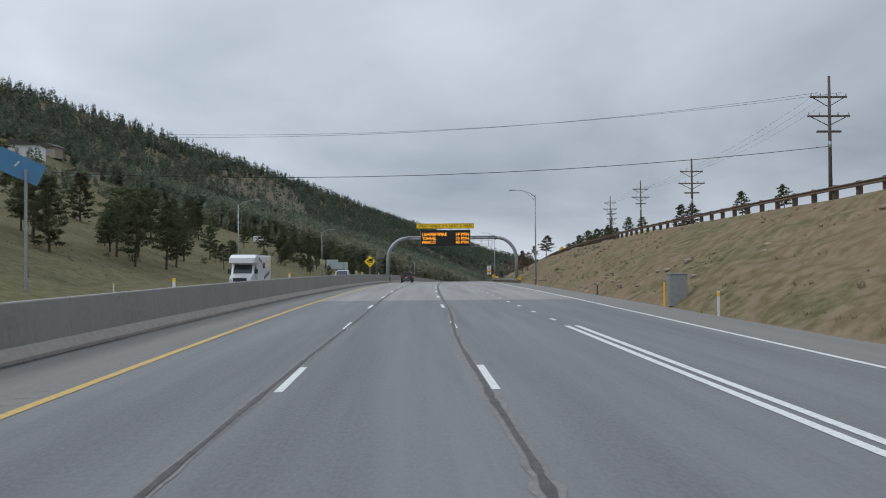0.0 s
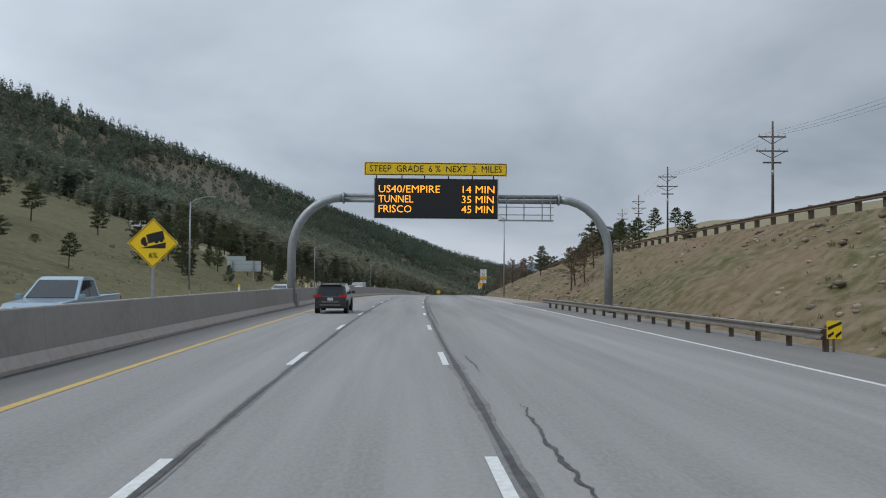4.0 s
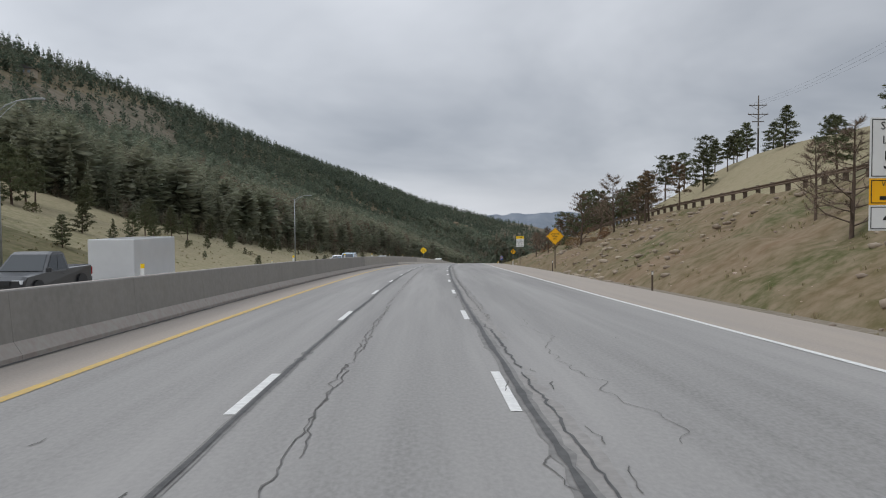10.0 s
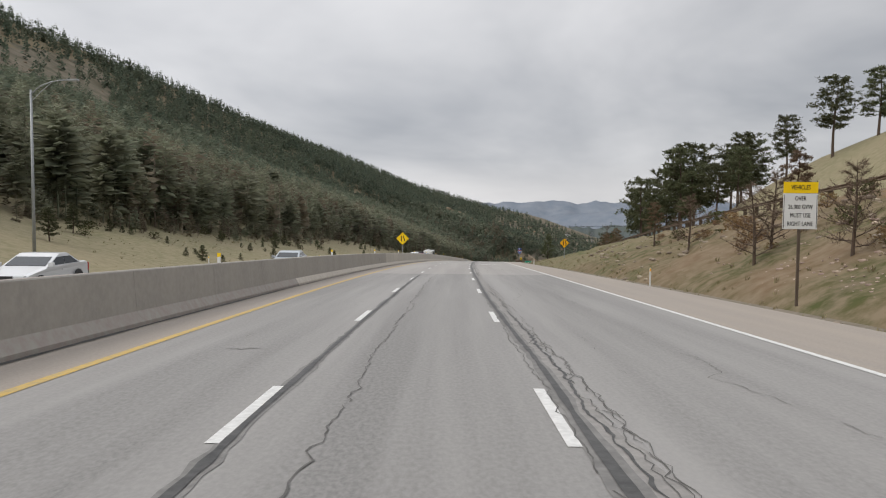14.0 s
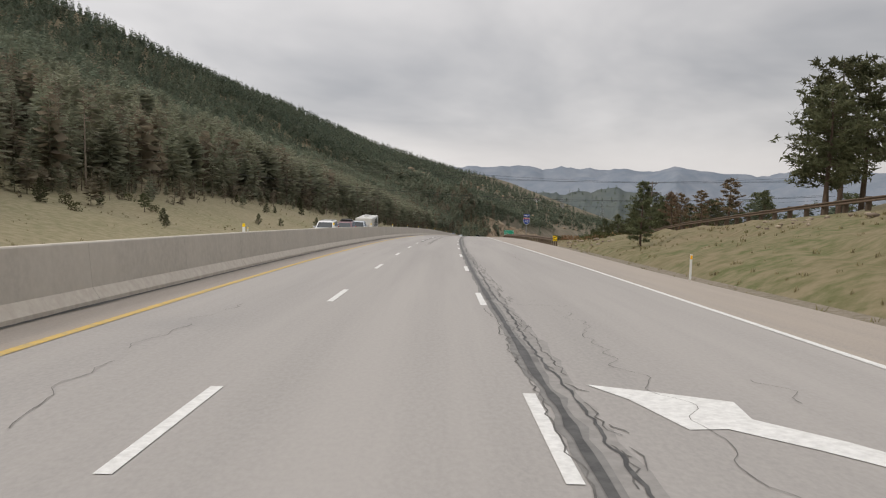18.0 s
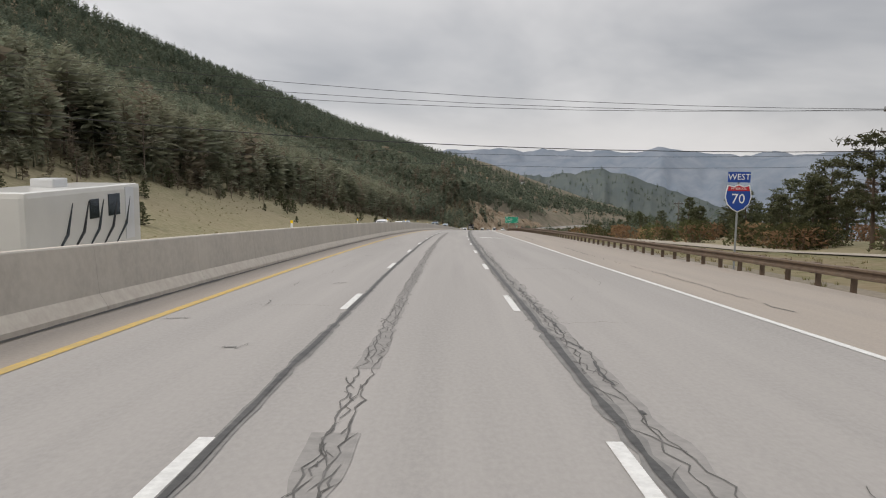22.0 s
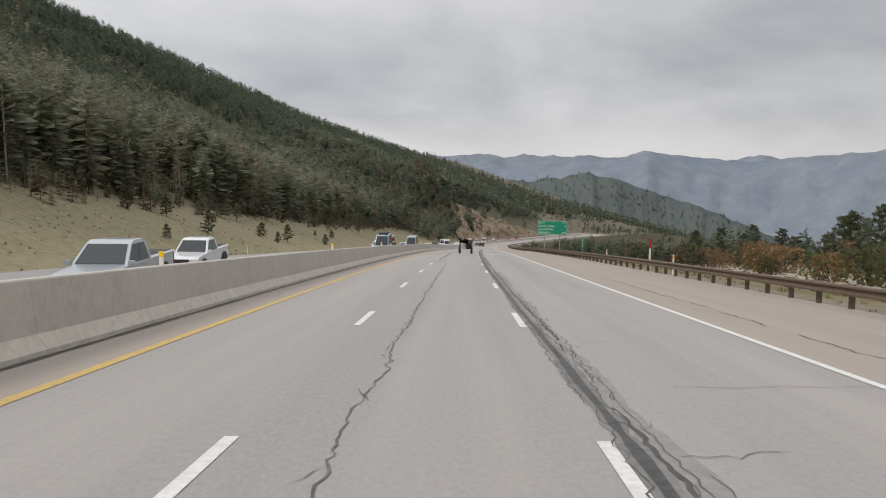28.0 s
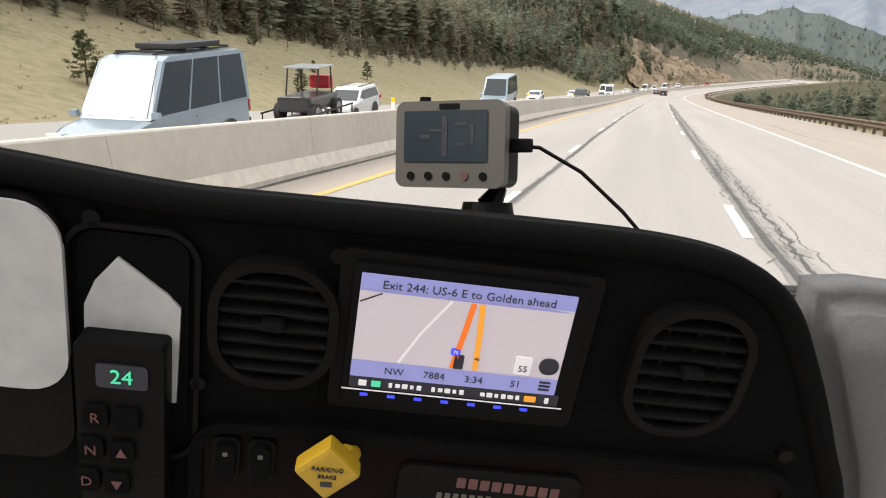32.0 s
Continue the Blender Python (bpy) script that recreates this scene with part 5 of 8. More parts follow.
# blue sign behind the barrier
e, u = sign_base("blue_sign", 59.0, -30.2, "blue panel sign on a grey post beyond the oncoming lanes", height(59, -30.2))
part("panel", B((3.4, 0.06, 1.7), (-0.3, 0, 9.6), pose(0, 0, 0, 0, 24, 30), bevel=0.01), M["sign_blue_pale"], e)
for x in (-1.0, -0.4):
    part("lettering", B((0.12, 0.01, 0.5), (x, -0.10, 9.8), pose(0, 0, 0, 0, 40, 30)), M["sign_white"], e)
sign_post(e, 0.2, 9.4, w=0.18)
# roadside cabinet on the verge
e, u = sign_base("utility_cabinet", 42.0, 14.6, "grey metal utility cabinet on the grassy verge", height(42, 14.6), "cabinet")
part("body", B((0.95, 0.55, 1.75), (0, 0, 0.80), bevel=0.02), M["galv"], e)
part("door", B((0.42, 0.02, 1.5), (0.22, -0.285, 0.82), bevel=0.006), M["galv"], e)
part("lid", B((1.02, 0.62, 0.07), (0, 0, 1.70), bevel=0.015), M["galv"], e)
part("side_pole", rod(bmesh.new(), (-0.75, -0.1, -0.3), (-0.75, -0.1, 1.25), 0.05), M["sign_orange"], e)
e, u = sign_base("hill_sign", 206.0, 31.0, "yellow diamond hill sign beside the frontage road", FENCE_UP(206))
diamond(e, 2.6, 1.05, M["sign_orange"])
sign_post(e, 0, 3.2)

# tall marker behind the guardrail
e, _ = sign_base("marker_post", 643.8, 12.15, "tall white marker post with a red top behind the guardrail", height(643.8, 12.15), "marker post")
part("post", B((0.13, 0.05, 1.85), (0, 0, 0.60), bevel=0.01), M["sign_white"], e)
part("red_top", B((0.135, 0.055, 0.62), (0, 0, 1.84), bevel=0.01), M["sign_red"], e)


# ---------------------------------------------------------------- trees
def bare(seed):
    """A leafless tree of height 1: thin limbs as slim three-sided spikes."""
    r = random.Random(seed)
    v, f = [], []
    def spike(a, b, w):
        a, b = Vector(a), Vector(b)
        d = (b - a).normalized()
        u = d.orthogonal().normalized() * w
        t = d.cross(u)
        c = len(v)
        for p in (a + u, a - u * 0.5 + t * 0.8, a - u * 0.5 - t * 0.8, b):
            v.append(tuple(p))
        f.extend(((c, c + 1, c + 3), (c + 1, c + 2, c + 3), (c + 2, c, c + 3)))
    spike((0, 0, -0.05), (0, 0, 1), 0.016)
    for k in range(26):
        z = r.uniform(0.18, 0.95)
        a = r.uniform(0, 6.3)
        ln = 0.26 * (1.05 - z) + 0.05
        d = Vector((math.cos(a), math.sin(a), r.uniform(-0.1, 0.5)))
        p = Vector((0, 0, z))
        spike(p, p + d * ln, 0.006)
        spike(p + d * ln * 0.5, p + d * ln * 0.5 + Vector((r.uniform(-1, 1), r.uniform(-1, 1), r.uniform(0, 1))) * ln * 0.4, 0.004)
    return np.array(v), np.array(f)


def plant_many(name, kinds, places, material, label, category):
    """One object out of many small trees: places of (x, y, z, height, width factor, kind)."""
    rr = random.Random(17)
    vs, fs, n = [], [], 0
    for x, y, z, h, w, k in places:
        v, f = kinds[k % len(kinds)]
        a = rr.uniform(0, 6.283)
        c, s = math.cos(a), math.sin(a)
        q = np.empty_like(v)
        q[:, 0] = (v[:, 0] * c - v[:, 1] * s) * h * w + x
        q[:, 1] = (v[:, 0] * s + v[:, 1] * c) * h * w + y
        q[:, 2] = v[:, 2] * h + z
        vs.append(q)
        fs.append(f + n)
        n += len(v)
    vs, fs = np.concatenate(vs), np.concatenate(fs)
    me = bpy.data.meshes.new(name)
    me.vertices.add(len(vs))
    me.vertices.foreach_set("co", vs.astype(np.float32).ravel())
    me.loops.add(fs.size)
    me.loops.foreach_set("vertex_index", fs.astype(np.int32).ravel())
    me.polygons.add(len(fs))
    me.polygons.foreach_set("loop_start", np.arange(0, fs.size, 3, dtype=np.int32))
    me.update(calc_edges=True)
    me.materials.append(material)
    return tagged(new(name, me), label, category, kind="stuff")


def conifer(seed, limbs, wide, bare_to=0.10, shape=0.0, gaps=0.0, blade=0.34, roll=0.9):
    """A pine or fir of height 1: a stem and many separate boughs, each a kite turned about its own axis. shape 0 is a cone, 1 a rounded crown."""
    r = random.Random(seed)
    v, f = [], []
    for k in range(limbs):
        u = (k + r.random()) / limbs
        a = k * 2.399 + r.uniform(-0.6, 0.6)
        z = bare_to + (0.985 - bare_to) * u
        cone = (1 - u) ** 0.72
        crown = max(0.0, math.sin(math.pi * min(1.0, 0.14 + 0.86 * u ** 0.8))) ** 0.7
        ln = wide * (cone * (1 - shape) + crown * shape) * (0.6 + 0.4 * min(1, u * 4)) * r.uniform(0.55, 1.25) + 0.015
        if r.random() < gaps:
            continue
        out = Vector((math.cos(a), math.sin(a), r.uniform(-0.55, 0.02) * (1 - u) + 0.35 * u)).normalized()
        side = out.cross(Vector((0, 0, 1))).normalized()
        side = (Matrix.Rotation(r.uniform(-roll, roll), 3, out) @ side) * ln * blade * r.uniform(0.75, 1.25)
        q = r.uniform(0.0, 0.35)
        base = Vector((0, 0, z))
        mid = base + out * ln * (0.45 + 0.4 * q)
        i = len(v)
        v += [tuple(base + out * ln * q * 0.6), tuple(mid + side), tuple(base + out * ln), tuple(mid - side)]
        f += [(i, i + 1, i + 2), (i, i + 2, i + 3)]
    c = len(v)
    for a in (0, 2.1, 4.2):
        v.append((0.011 * math.cos(a), 0.011 * math.sin(a), -0.05))
    v.append((0, 0, 0.99))
    f += [(c, c + 1, c + 3), (c + 1, c + 2, c + 3), (c + 2, c, c + 3)]
    return np.array(v), np.array(f)


CONIFERS = [conifer(s, 190, (0.16, 0.19, 0.20, 0.17, 0.22, 0.15)[s], (0.10, 0.18, 0.30, 0.08, 0.36, 0.14)[s], (0.1, 0.4, 0.8, 0.2, 0.9, 0.0)[s], 0.12, 0.19, 0.7) for s in range(6)]
CONIFERS_MID = [conifer(s + 40, 60, (0.18, 0.20, 0.22, 0.18, 0.24, 0.17)[s], (0.06, 0.12, 0.20, 0.08, 0.26, 0.1)[s], (0.1, 0.4, 0.7, 0.2, 0.8, 0.0)[s], 0.0, 0.36) for s in range(6)]
CONIFERS_FAR = [conifer(s + 70, 26, (0.22, 0.25, 0.27, 0.21)[s], 0.02, (0.1, 0.4, 0.75, 0.0)[s], 0.0, 0.62, 1.3) for s in range(4)]
BARES = [bare(s) for s in range(4)]

def forest():
    r = random.Random(3)
    near, middle, far, dead, brown = [], [], [], [], []
    tries = 0
    while tries < 36000:
        tries += 1
        band = r.random()
        if band < 0.36:
            y, v = r.uniform(330, 1100), 0.42 * r.random() ** 1.25
        elif band < 0.76:
            y, v = r.uniform(-60, 1400), 0.03 + r.random() ** 0.85
        else:
            y, v = r.uniform(1000, 1850), r.random() * 1.03
        p = slope_point(y, min(v, 1.0))
        if v > 1:
            p.z -= 2
        wob = 0.03 * noise.noise(Vector((y * 0.03, v * 9, 2.0)))
        if inside((y + wob * 500, v + wob), PASTURE) and r.random() < 0.80:
            continue
        # thin woods and open ground on the flank near the start
        gap = noise.noise(Vector((p.x * 0.010, p.y * 0.010, 3.0)))
        if y < 330:
            gap += (0.25 if v < 0.10 else 0) + (0.18 if 0.25 < v < 0.5 else 0)
        else:
            gap -= 0.45
        if gap > 0.18:
            continue
        if v < 0.10 and y > 330 and r.random() < 0.45:
            continue
        if y > 1185 and r.random() < (0.66 if v < 0.6 else 0.4):
            continue
        h = r.uniform(6.5, 13.5) * (0.75 if y < 300 else 1.0) * (1.2 if v < 0.3 and y > 330 else 0.9)
        row = (p.x, p.y, p.z - 0.3, h, r.uniform(0.8, 1.25), r.randrange(6))
        low = v < 0.35 and 400 < y < 1100
        if low and r.random() < (0.22 if v < 0.12 else 0.06):
            dead.append((p.x, p.y, p.z - 0.2, h * 0.9, 1.0, r.randrange(4)))
        elif low and r.random() < (0.18 if v < 0.1 else 0.08):
            brown.append(row)
        else:
            (near if v < 0.13 and y < 900 else middle if v < 0.4 and y < 1100 else far).append(row)
    # young growth and brown brush along the foot of the wood
    for _ in range(1700):
        y = r.uniform(330, 1080)
        v = -0.05 + 0.12 * r.random()
        p = slope_point(y, max(v, 0.0))
        if v < 0:
            off = OPP_L(y) - FOOT(y) + 40 * -v * 4 * r.random()
            p = rd(y, off, height(y, off))
        r.choice((dead, near, brown)).append((p.x, p.y, p.z - 0.2, r.uniform(1.2, 4.5), r.uniform(1.1, 1.8), r.randrange(4)))
    # the wooded nose of the mountain in front of the rock cutting
    for _ in range(420):
        y = r.uniform(950, 1075)
        off = OPP_L(y) - 7 - 40 * r.random()
        p = rd(y, off, height(y, off))
        (brown if r.random() < 0.25 else middle).append((p.x, p.y, p.z - 0.3, r.uniform(5, 12), r.uniform(0.8, 1.2), r.randrange(6)))
    for k in range(520):
        y = r.uniform(1035, 1235)
        off = OPP_L(y) - r.uniform(21 if k % 6 else 6, 46)
        p = rd(y, off, height(y, off))
        if off < OPP_L(y) - FOOT(y):
            p = slope_point(y, 0.06 * r.random())
        middle.append((p.x, p.y, p.z - 0.3, r.uniform(5, 11), r.uniform(0.8, 1.2), r.randrange(6)))
    plant_many("brown_woods", CONIFERS_MID, brown, M["forest_brown"], "dry brown pines and brush among the green forest", "forest")
    plant_many("pine_forest", CONIFERS, near, M["forest_near"], "dense dark green pine forest on the lower mountain flank", "forest")
    plant_many("flank_forest", CONIFERS_MID, middle, M["forest_flank"], "green and brown pine forest halfway up the mountain flank", "forest")
    plant_many("mountain_forest", CONIFERS_FAR, far, M["forest"], "dark pine forest covering the mountain up to its ridge", "forest")
    plant_many("bare_trees", BARES, dead, M["forest_dead"], "grey leafless trees among the pines", "forest")
    # woods in the valley beside the guardrail
    side, scrub = [], []
    for k in range(4600):
        y, off = r.uniform(505, 1250), 40 + 320 * r.random() ** 1.6
        if k > 2300:
            y = r.uniform(720, 1650)
            off = (21 if y < 1275 else -40) + 110 * r.random() ** 1.3
        if y < 640 and off < 46:
            continue
        if noise.noise(Vector((y * 0.02, off * 0.02, 9))) > 0.22:
            continue
        p = rd(y, off, height(y, off))
        low = 1.0 if off > 70 else 0.72
        if r.random() < 0.80:
            side.append((p.x, p.y, p.z - 0.4, r.uniform(5, 11) * low, r.uniform(0.8, 1.25), r.randrange(6)))
    for _ in range(420):
        y, off = r.uniform(690, 900), 16 + 46 * r.random()
        p = rd(y, off, height(y, off))
        side.append((p.x, p.y, p.z - 0.3, r.uniform(1.5, 5.0), r.uniform(1.0, 1.9), r.randrange(6)))
    plant_many("valley_woods", CONIFERS_MID, side, M["forest"], "mixed green pine woods below the road in the valley", "forest")


forest()


def pine_meshes(seed, needles_, tall=9.0, bare_to=0.28, thick=1.0, lean=0.0, green_from=0.0, crown=0.0):
    """Trunk and crown of one pine: limbs with many small needle tufts."""
    r = random.Random(seed)
    tb = bmesh.new()
    axis = [Vector((lean * u * u * tall + 0.12 * math.sin(3 * u + seed), 0.10 * math.cos(4 * u + seed), u * tall)) for u in (0, 0.15, 0.3, 0.5, 0.7, 0.85, 1.0)]
    axis[0].z = -0.5
    tube(tb, axis, [0.17 * tall / 9, 0.14 * tall / 9, 0.12 * tall / 9, 0.09 * tall / 9, 0.06, 0.04, 0.015], 7)
    v, f = [], []
    def along(u):
        k = min(int(u * 6), 5)
        us = (0, 0.15, 0.3, 0.5, 0.7, 0.85, 1.0)
        for j in range(6):
            if us[j] <= u <= us[j + 1]:
                return axis[j].lerp(axis[j + 1], (u - us[j]) / (us[j + 1] - us[j]))
        return axis[-1]
    n = int(46 * thick)
    for k in range(n):
        u = bare_to + (0.99 - bare_to) * (k + r.random()) / n
        a = k * 2.399 + r.uniform(-0.5, 0.5)
        w = (u - bare_to) / (1 - bare_to)
        ln = tall * ((1 - crown) * 0.30 * (1 - w) ** 0.75 * (0.55 + 0.45 * min(1, w * 5)) + crown * 0.25 * math.sin(math.pi * (0.12 + 0.80 * w)) ** 0.6 + 0.03) * r.uniform(0.6, 1.2)
        base = along(u)
        d = Vector((math.cos(a), math.sin(a), r.uniform(-0.12, 0.30) + 0.25 * w)).normalized()
        tip = base + d * ln
        rod(tb, base, tip, 0.028 * (1.2 - u), 0.008, 4)
        if u < green_from:
            for q in range(3):
                a0 = base + d * ln * r.uniform(0.4, 0.8)
                rod(tb, a0, a0 + Vector((r.gauss(0, 1), r.gauss(0, 1), r.gauss(0.3, 0.6))) * ln * 0.22, 0.010, 0.004, 3)
            continue
        for q in range(int(8 + 5 * (1 - w))):
            c = base + d * ln * r.uniform(0.35, 1.05) + Vector((r.gauss(0, 0.10), r.gauss(0, 0.10), r.gauss(0.02, 0.07))) * ln * 0.7
            size = tall * 0.029 * r.uniform(0.7, 1.3)
            for _ in range(9):
                g = Vector((r.gauss(0, 1), r.gauss(0, 1), r.gauss(0.25, 0.8))).normalized()
                h = g.cross(Vector((r.gauss(0, 1), r.gauss(0, 1), r.gauss(0, 1)))).normalized()
                i = len(v)
                b_ = c + Vector((r.gauss(0, 1), r.gauss(0, 1), r.gauss(0, 0.7))) * size * 0.45
                v.extend((b_ - h * size * 0.24, b_ + h * size * 0.24, b_ + g * size * 1.35))
                f.append((i, i + 1, i + 2))
    me_t = bpy.data.meshes.new("trunk")
    tb.to_mesh(me_t)
    tb.free()
    me_t.materials.append(M["bark"])
    return me_t, mesh_of("crown", v, f, needles_)


PINES = [pine_meshes(s, M["needles"], 9.0, b, t, l) for s, b, t, l in ((1, 0.18, 1.1, 0.01), (2, 0.24, 1.0, -0.02), (3, 0.10, 1.15, 0.0), (4, 0.36, 0.95, 0.02))]
PINES += [pine_meshes(s, M["needles"], 9.0, b, t, l, 0.0, 0.85) for s, b, t, l in ((5, 0.36, 0.9, 0.02), (6, 0.28, 1.0, -0.03))]
BROWN = [pine_meshes(s, M["needles_brown"], 9.0, b, t, l, g) for s, b, t, l, g in ((11, 0.16, 0.75, 0.02, 0.52), (12, 0.12, 0.7, -0.02, 0.40))]


def bare_tree_meshes(seed):
    """A leafless tree 6 m tall: a straight tapering trunk, spreading limbs that fork, and a haze of fine brown twigs."""
    r = random.Random(seed)
    bm = bmesh.new()
    v, f = [], []

    def twigs(p, q, count, ln):
        d = (q - p).normalized()
        for _ in range(count):
            g = (d * 0.6 + Vector((r.gauss(0, 0.6), r.gauss(0, 0.6), r.gauss(0.15, 0.5)))).normalized()
            h = g.orthogonal().normalized() * 0.013
            b = p.lerp(q, r.uniform(0.15, 1.0))
            k = len(v)
            v.extend((b - h, b + h, b + g * r.uniform(0.4, 1.0) * ln))
            f.append((k, k + 1, k + 2))

    foot, bend, tip = Vector((0, 0, -0.4)), Vector((r.gauss(0, 0.12), r.gauss(0, 0.12), 3.0)), Vector((r.gauss(0, 0.3), r.gauss(0, 0.3), 6.0))
    rod(bm, foot, bend, 0.13, 0.085, 7)
    rod(bm, bend, tip, 0.085, 0.012, 6)
    for k in range(30):
        u = 0.16 + 0.82 * k / 30
        p = foot.lerp(bend, u * 2) if u < 0.5 else bend.lerp(tip, u * 2 - 1)
        a = 2.4 * k + r.gauss(0, 0.4)
        ln = (0.7 + 1.9 * math.sin(math.pi * min(1.0, u + 0.12))) * r.uniform(0.7, 1.1)
        d = Vector((math.cos(a), math.sin(a), r.uniform(0.05, 0.55)))
        m = p + d * ln * 0.5
        q = m + (d + Vector((r.gauss(0, 0.25), r.gauss(0, 0.25), 0.25))) * ln * 0.5
        w = 0.042 * (1.15 - u)
        rod(bm, p, m, w, w * 0.7, 4)
        rod(bm, m, q, w * 0.7, 0.006, 4)
        twigs(p, m, 16, 0.55)
        twigs(m, q, 26, 0.5)
        for _ in range(3):
            b = p.lerp(m, r.uniform(0.4, 1.0))
            t = b + (d + Vector((r.gauss(0, 0.6), r.gauss(0, 0.6), r.gauss(0.1, 0.3)))) * ln * 0.35
            rod(bm, b, t, w * 0.5, 0.005, 3)
            twigs(b, t, 14, 0.45)
    me = bpy.data.meshes.new("trunk")
    bm.to_mesh(me)
    bm.free()
    me.materials.append(M["bark"])
    return me, mesh_of("twigs", v, f, M["twig"])


BARE_TREES = [bare_tree_meshes(s) for s in (1, 2, 3)]
rt = random.Random(41)


def bare_tree(y, off, tall, kind):
    e = empty("bare_tree", Matrix.Translation(rd(y, off, height(y, off) - 0.1)) @ pose(0, 0, 0, 0, 0, 77 * kind + y) @ Matrix.Diagonal((tall / 6, tall / 6, tall / 6, 1)), "leafless brown tree with spreading twigs on the cut slope", "tree", "bare roadside trees")
    piece("trunk", BARE_TREES[kind % 3][0], e)
    tagged(piece("twigs", BARE_TREES[kind % 3][1], e), "haze of fine bare brown twigs", kind="stuff")




def tree(y, off, tall, kind=None, brown=False, label=None, up=None):
    p = rd(y, off, (height(y, off) if up is None else up) - 0.15)
    me_t, me_c = (BROWN if brown else PINES)[kind if kind is not None else rt.randrange(2) if brown else 4 + rt.randrange(2) if tall >= 9 else rt.randrange(4)]
    e = empty("pine_tree", Matrix.Translation(p) @ pose(0, 0, 0, 0, 0, rt.uniform(0, 360)) @ Matrix.Diagonal((tall / 9 * rt.uniform(1.05, 1.35), tall / 9 * rt.uniform(1.05, 1.35), tall / 9, 1)),
              label or ("brown dying pine tree on the roadside slope" if brown else "dark green ponderosa pine on the grassy slope"), "tree", "roadside pines")
    piece("trunk", me_t, e)
    piece("crown", me_c, e)
    return e


# pines on the bank beyond the oncoming lanes
for _ in range(66):
    _y = rt.uniform(60, 330)
    _o = OPP_L(_y) - rt.uniform(15, 44)
    tree(_y, _o, rt.uniform(4.5, 8.5) * (0.8 if _o > -50 else 1.15))
for _y, _o, _h in ((95, -36, 8.5), (99, -40, 9.0), (104, -35.5, 8.0), (108, -41, 9.5), (112, -37, 7.0), (86, -42, 8.5), (90, -46, 9), (123, -40, 7), (131, -36, 4.5), (118, -47, 9), (74, -44, 8), (66, -40, 7.5),
                   (196, -35, 3.8), (205, -39, 4.4), (214, -34, 3.4), (226, -37, 4.2), (233, -42, 5), (242, -36, 3.6), (253, -40, 4), (266, -38, 4.6), (283, -36, 3.2), (297, -41, 4.0), (310, -38, 3.5),
                   (330, -41, 4.2), (343, -38, 3.4), (352, -45, 4.2), (362, -36, 3.2), (377, -42, 3.2), (438, -36.8, 3.3), (455, -40, 2.6), (472, -37, 2.6), (468, -33, 1.8)):
    tree(_y, _o, _h)
# saplings on the meadow farther on
for _ in range(46):
    _y = rt.uniform(500, 800)
    _o = OPP_L(_y) - rt.uniform(7, 28) ** 1.02
    tree(_y, _o, rt.uniform(1.2, 3.4), kind=rt.choice((0, 2)), label="small young pine on the dry meadow")
# pines and dying pines on the cut slope
for _y, _o, _h, _b in ((190, 25.6, 5.8, False), (210, 20.5, 5.2, False), (160, 17, 4.5, True), (163, 19, 4, True), (168, 21, 4.5, True), 
                       (340, 20, 4.6, True), (364, 18, 4.2, True), 
                       (290, 26, 5.5, True), (296, 24, 6, True), (425.5, 30, 11, False), (428, 37, 15.5, False), (451, 35, 12.5, False), (455, 37, 11, False), (432, 40, 15.5, False), (420, 41, 9.5, False), (441, 43, 12, False),
                       (411, 55, 11.5, False), (421, 52, 10, False), (404, 58, 9, False), (398, 62, 10, False), (388, 66, 9, False), (425.5, 46, 10.0, False), (432, 47, 10, False), (470, 33, 6.5, True), (474, 31, 5.5, True),
                       (352, 48, 8.0, False), (360, 55, 7, False), (345, 60, 7.5, False), (370, 62, 7.5, False), (378, 58, 7, False), (384, 64, 7.5, False), (366, 66, 7, False),
                       (205, 44, 5.5, False), (240, 43, 6, False), (247, 46, 7, False), (252, 41, 6, False), (258, 44, 8, False), (266, 40, 6.5, False), (276, 43, 8, False), (285, 40, 7, False), (150, 48, 5.5, False), (153, 51, 5, False), (128, 52, 4.8, False), (320, 66, 8, False), (310, 70, 7, False), (100, 47, 4.2, False),
                       (439, 15.4, 4.9, False), (465, 43, 17, False), (467, 46.5, 16, False), (443, 52, 14, False), (446, 55, 12.5, False), (438, 50, 11, False), (506, 36, 8.5, True), (515, 40, 9, True), (520, 45, 7.5, False), (525, 48, 8.5, False), (514, 54, 8.8, False), (530, 51, 8.5, False), (538, 56, 8.8, False)):
    tree(_y, _o, _h, brown=_b)
for _k, (_y, _o, _h) in enumerate(((308, 18.6, 7.0), (318, 23, 5.0), (301, 21.5, 7.2), (298.5, 25, 5.8), (327, 16.6, 4.0), (334, 15.4, 4.2), (241, 18, 5.0), (249, 20.5, 4.2), (336, 17, 4.4), (352, 17.5, 4.0), (163, 18, 4.2), (297, 23.5, 4.0))):
    bare_tree(_y, _o, _h, _k)
# woods along the valley edge
for _ in range(150):
    _y = rt.uniform(520, 830)
    _o = (38 if _y < 600 else 46) + 58 * rt.random() ** 1.4
    tree(_y, _o, rt.uniform(5.5, 11) if _y < 600 else rt.uniform(4, 8), brown=rt.random() < 0.15)


# shrubs: scrub oak and bushes
# scrubby young pines on the grass of that bank
for _ in range(34):
    _y = rt.uniform(285, 470)
    tree(_y, OPP_L(_y) - rt.uniform(4, 26), rt.uniform(0.9, 2.3), kind=rt.choice((0, 2)), brown=False, label="small young pine on the dry grassy bank")


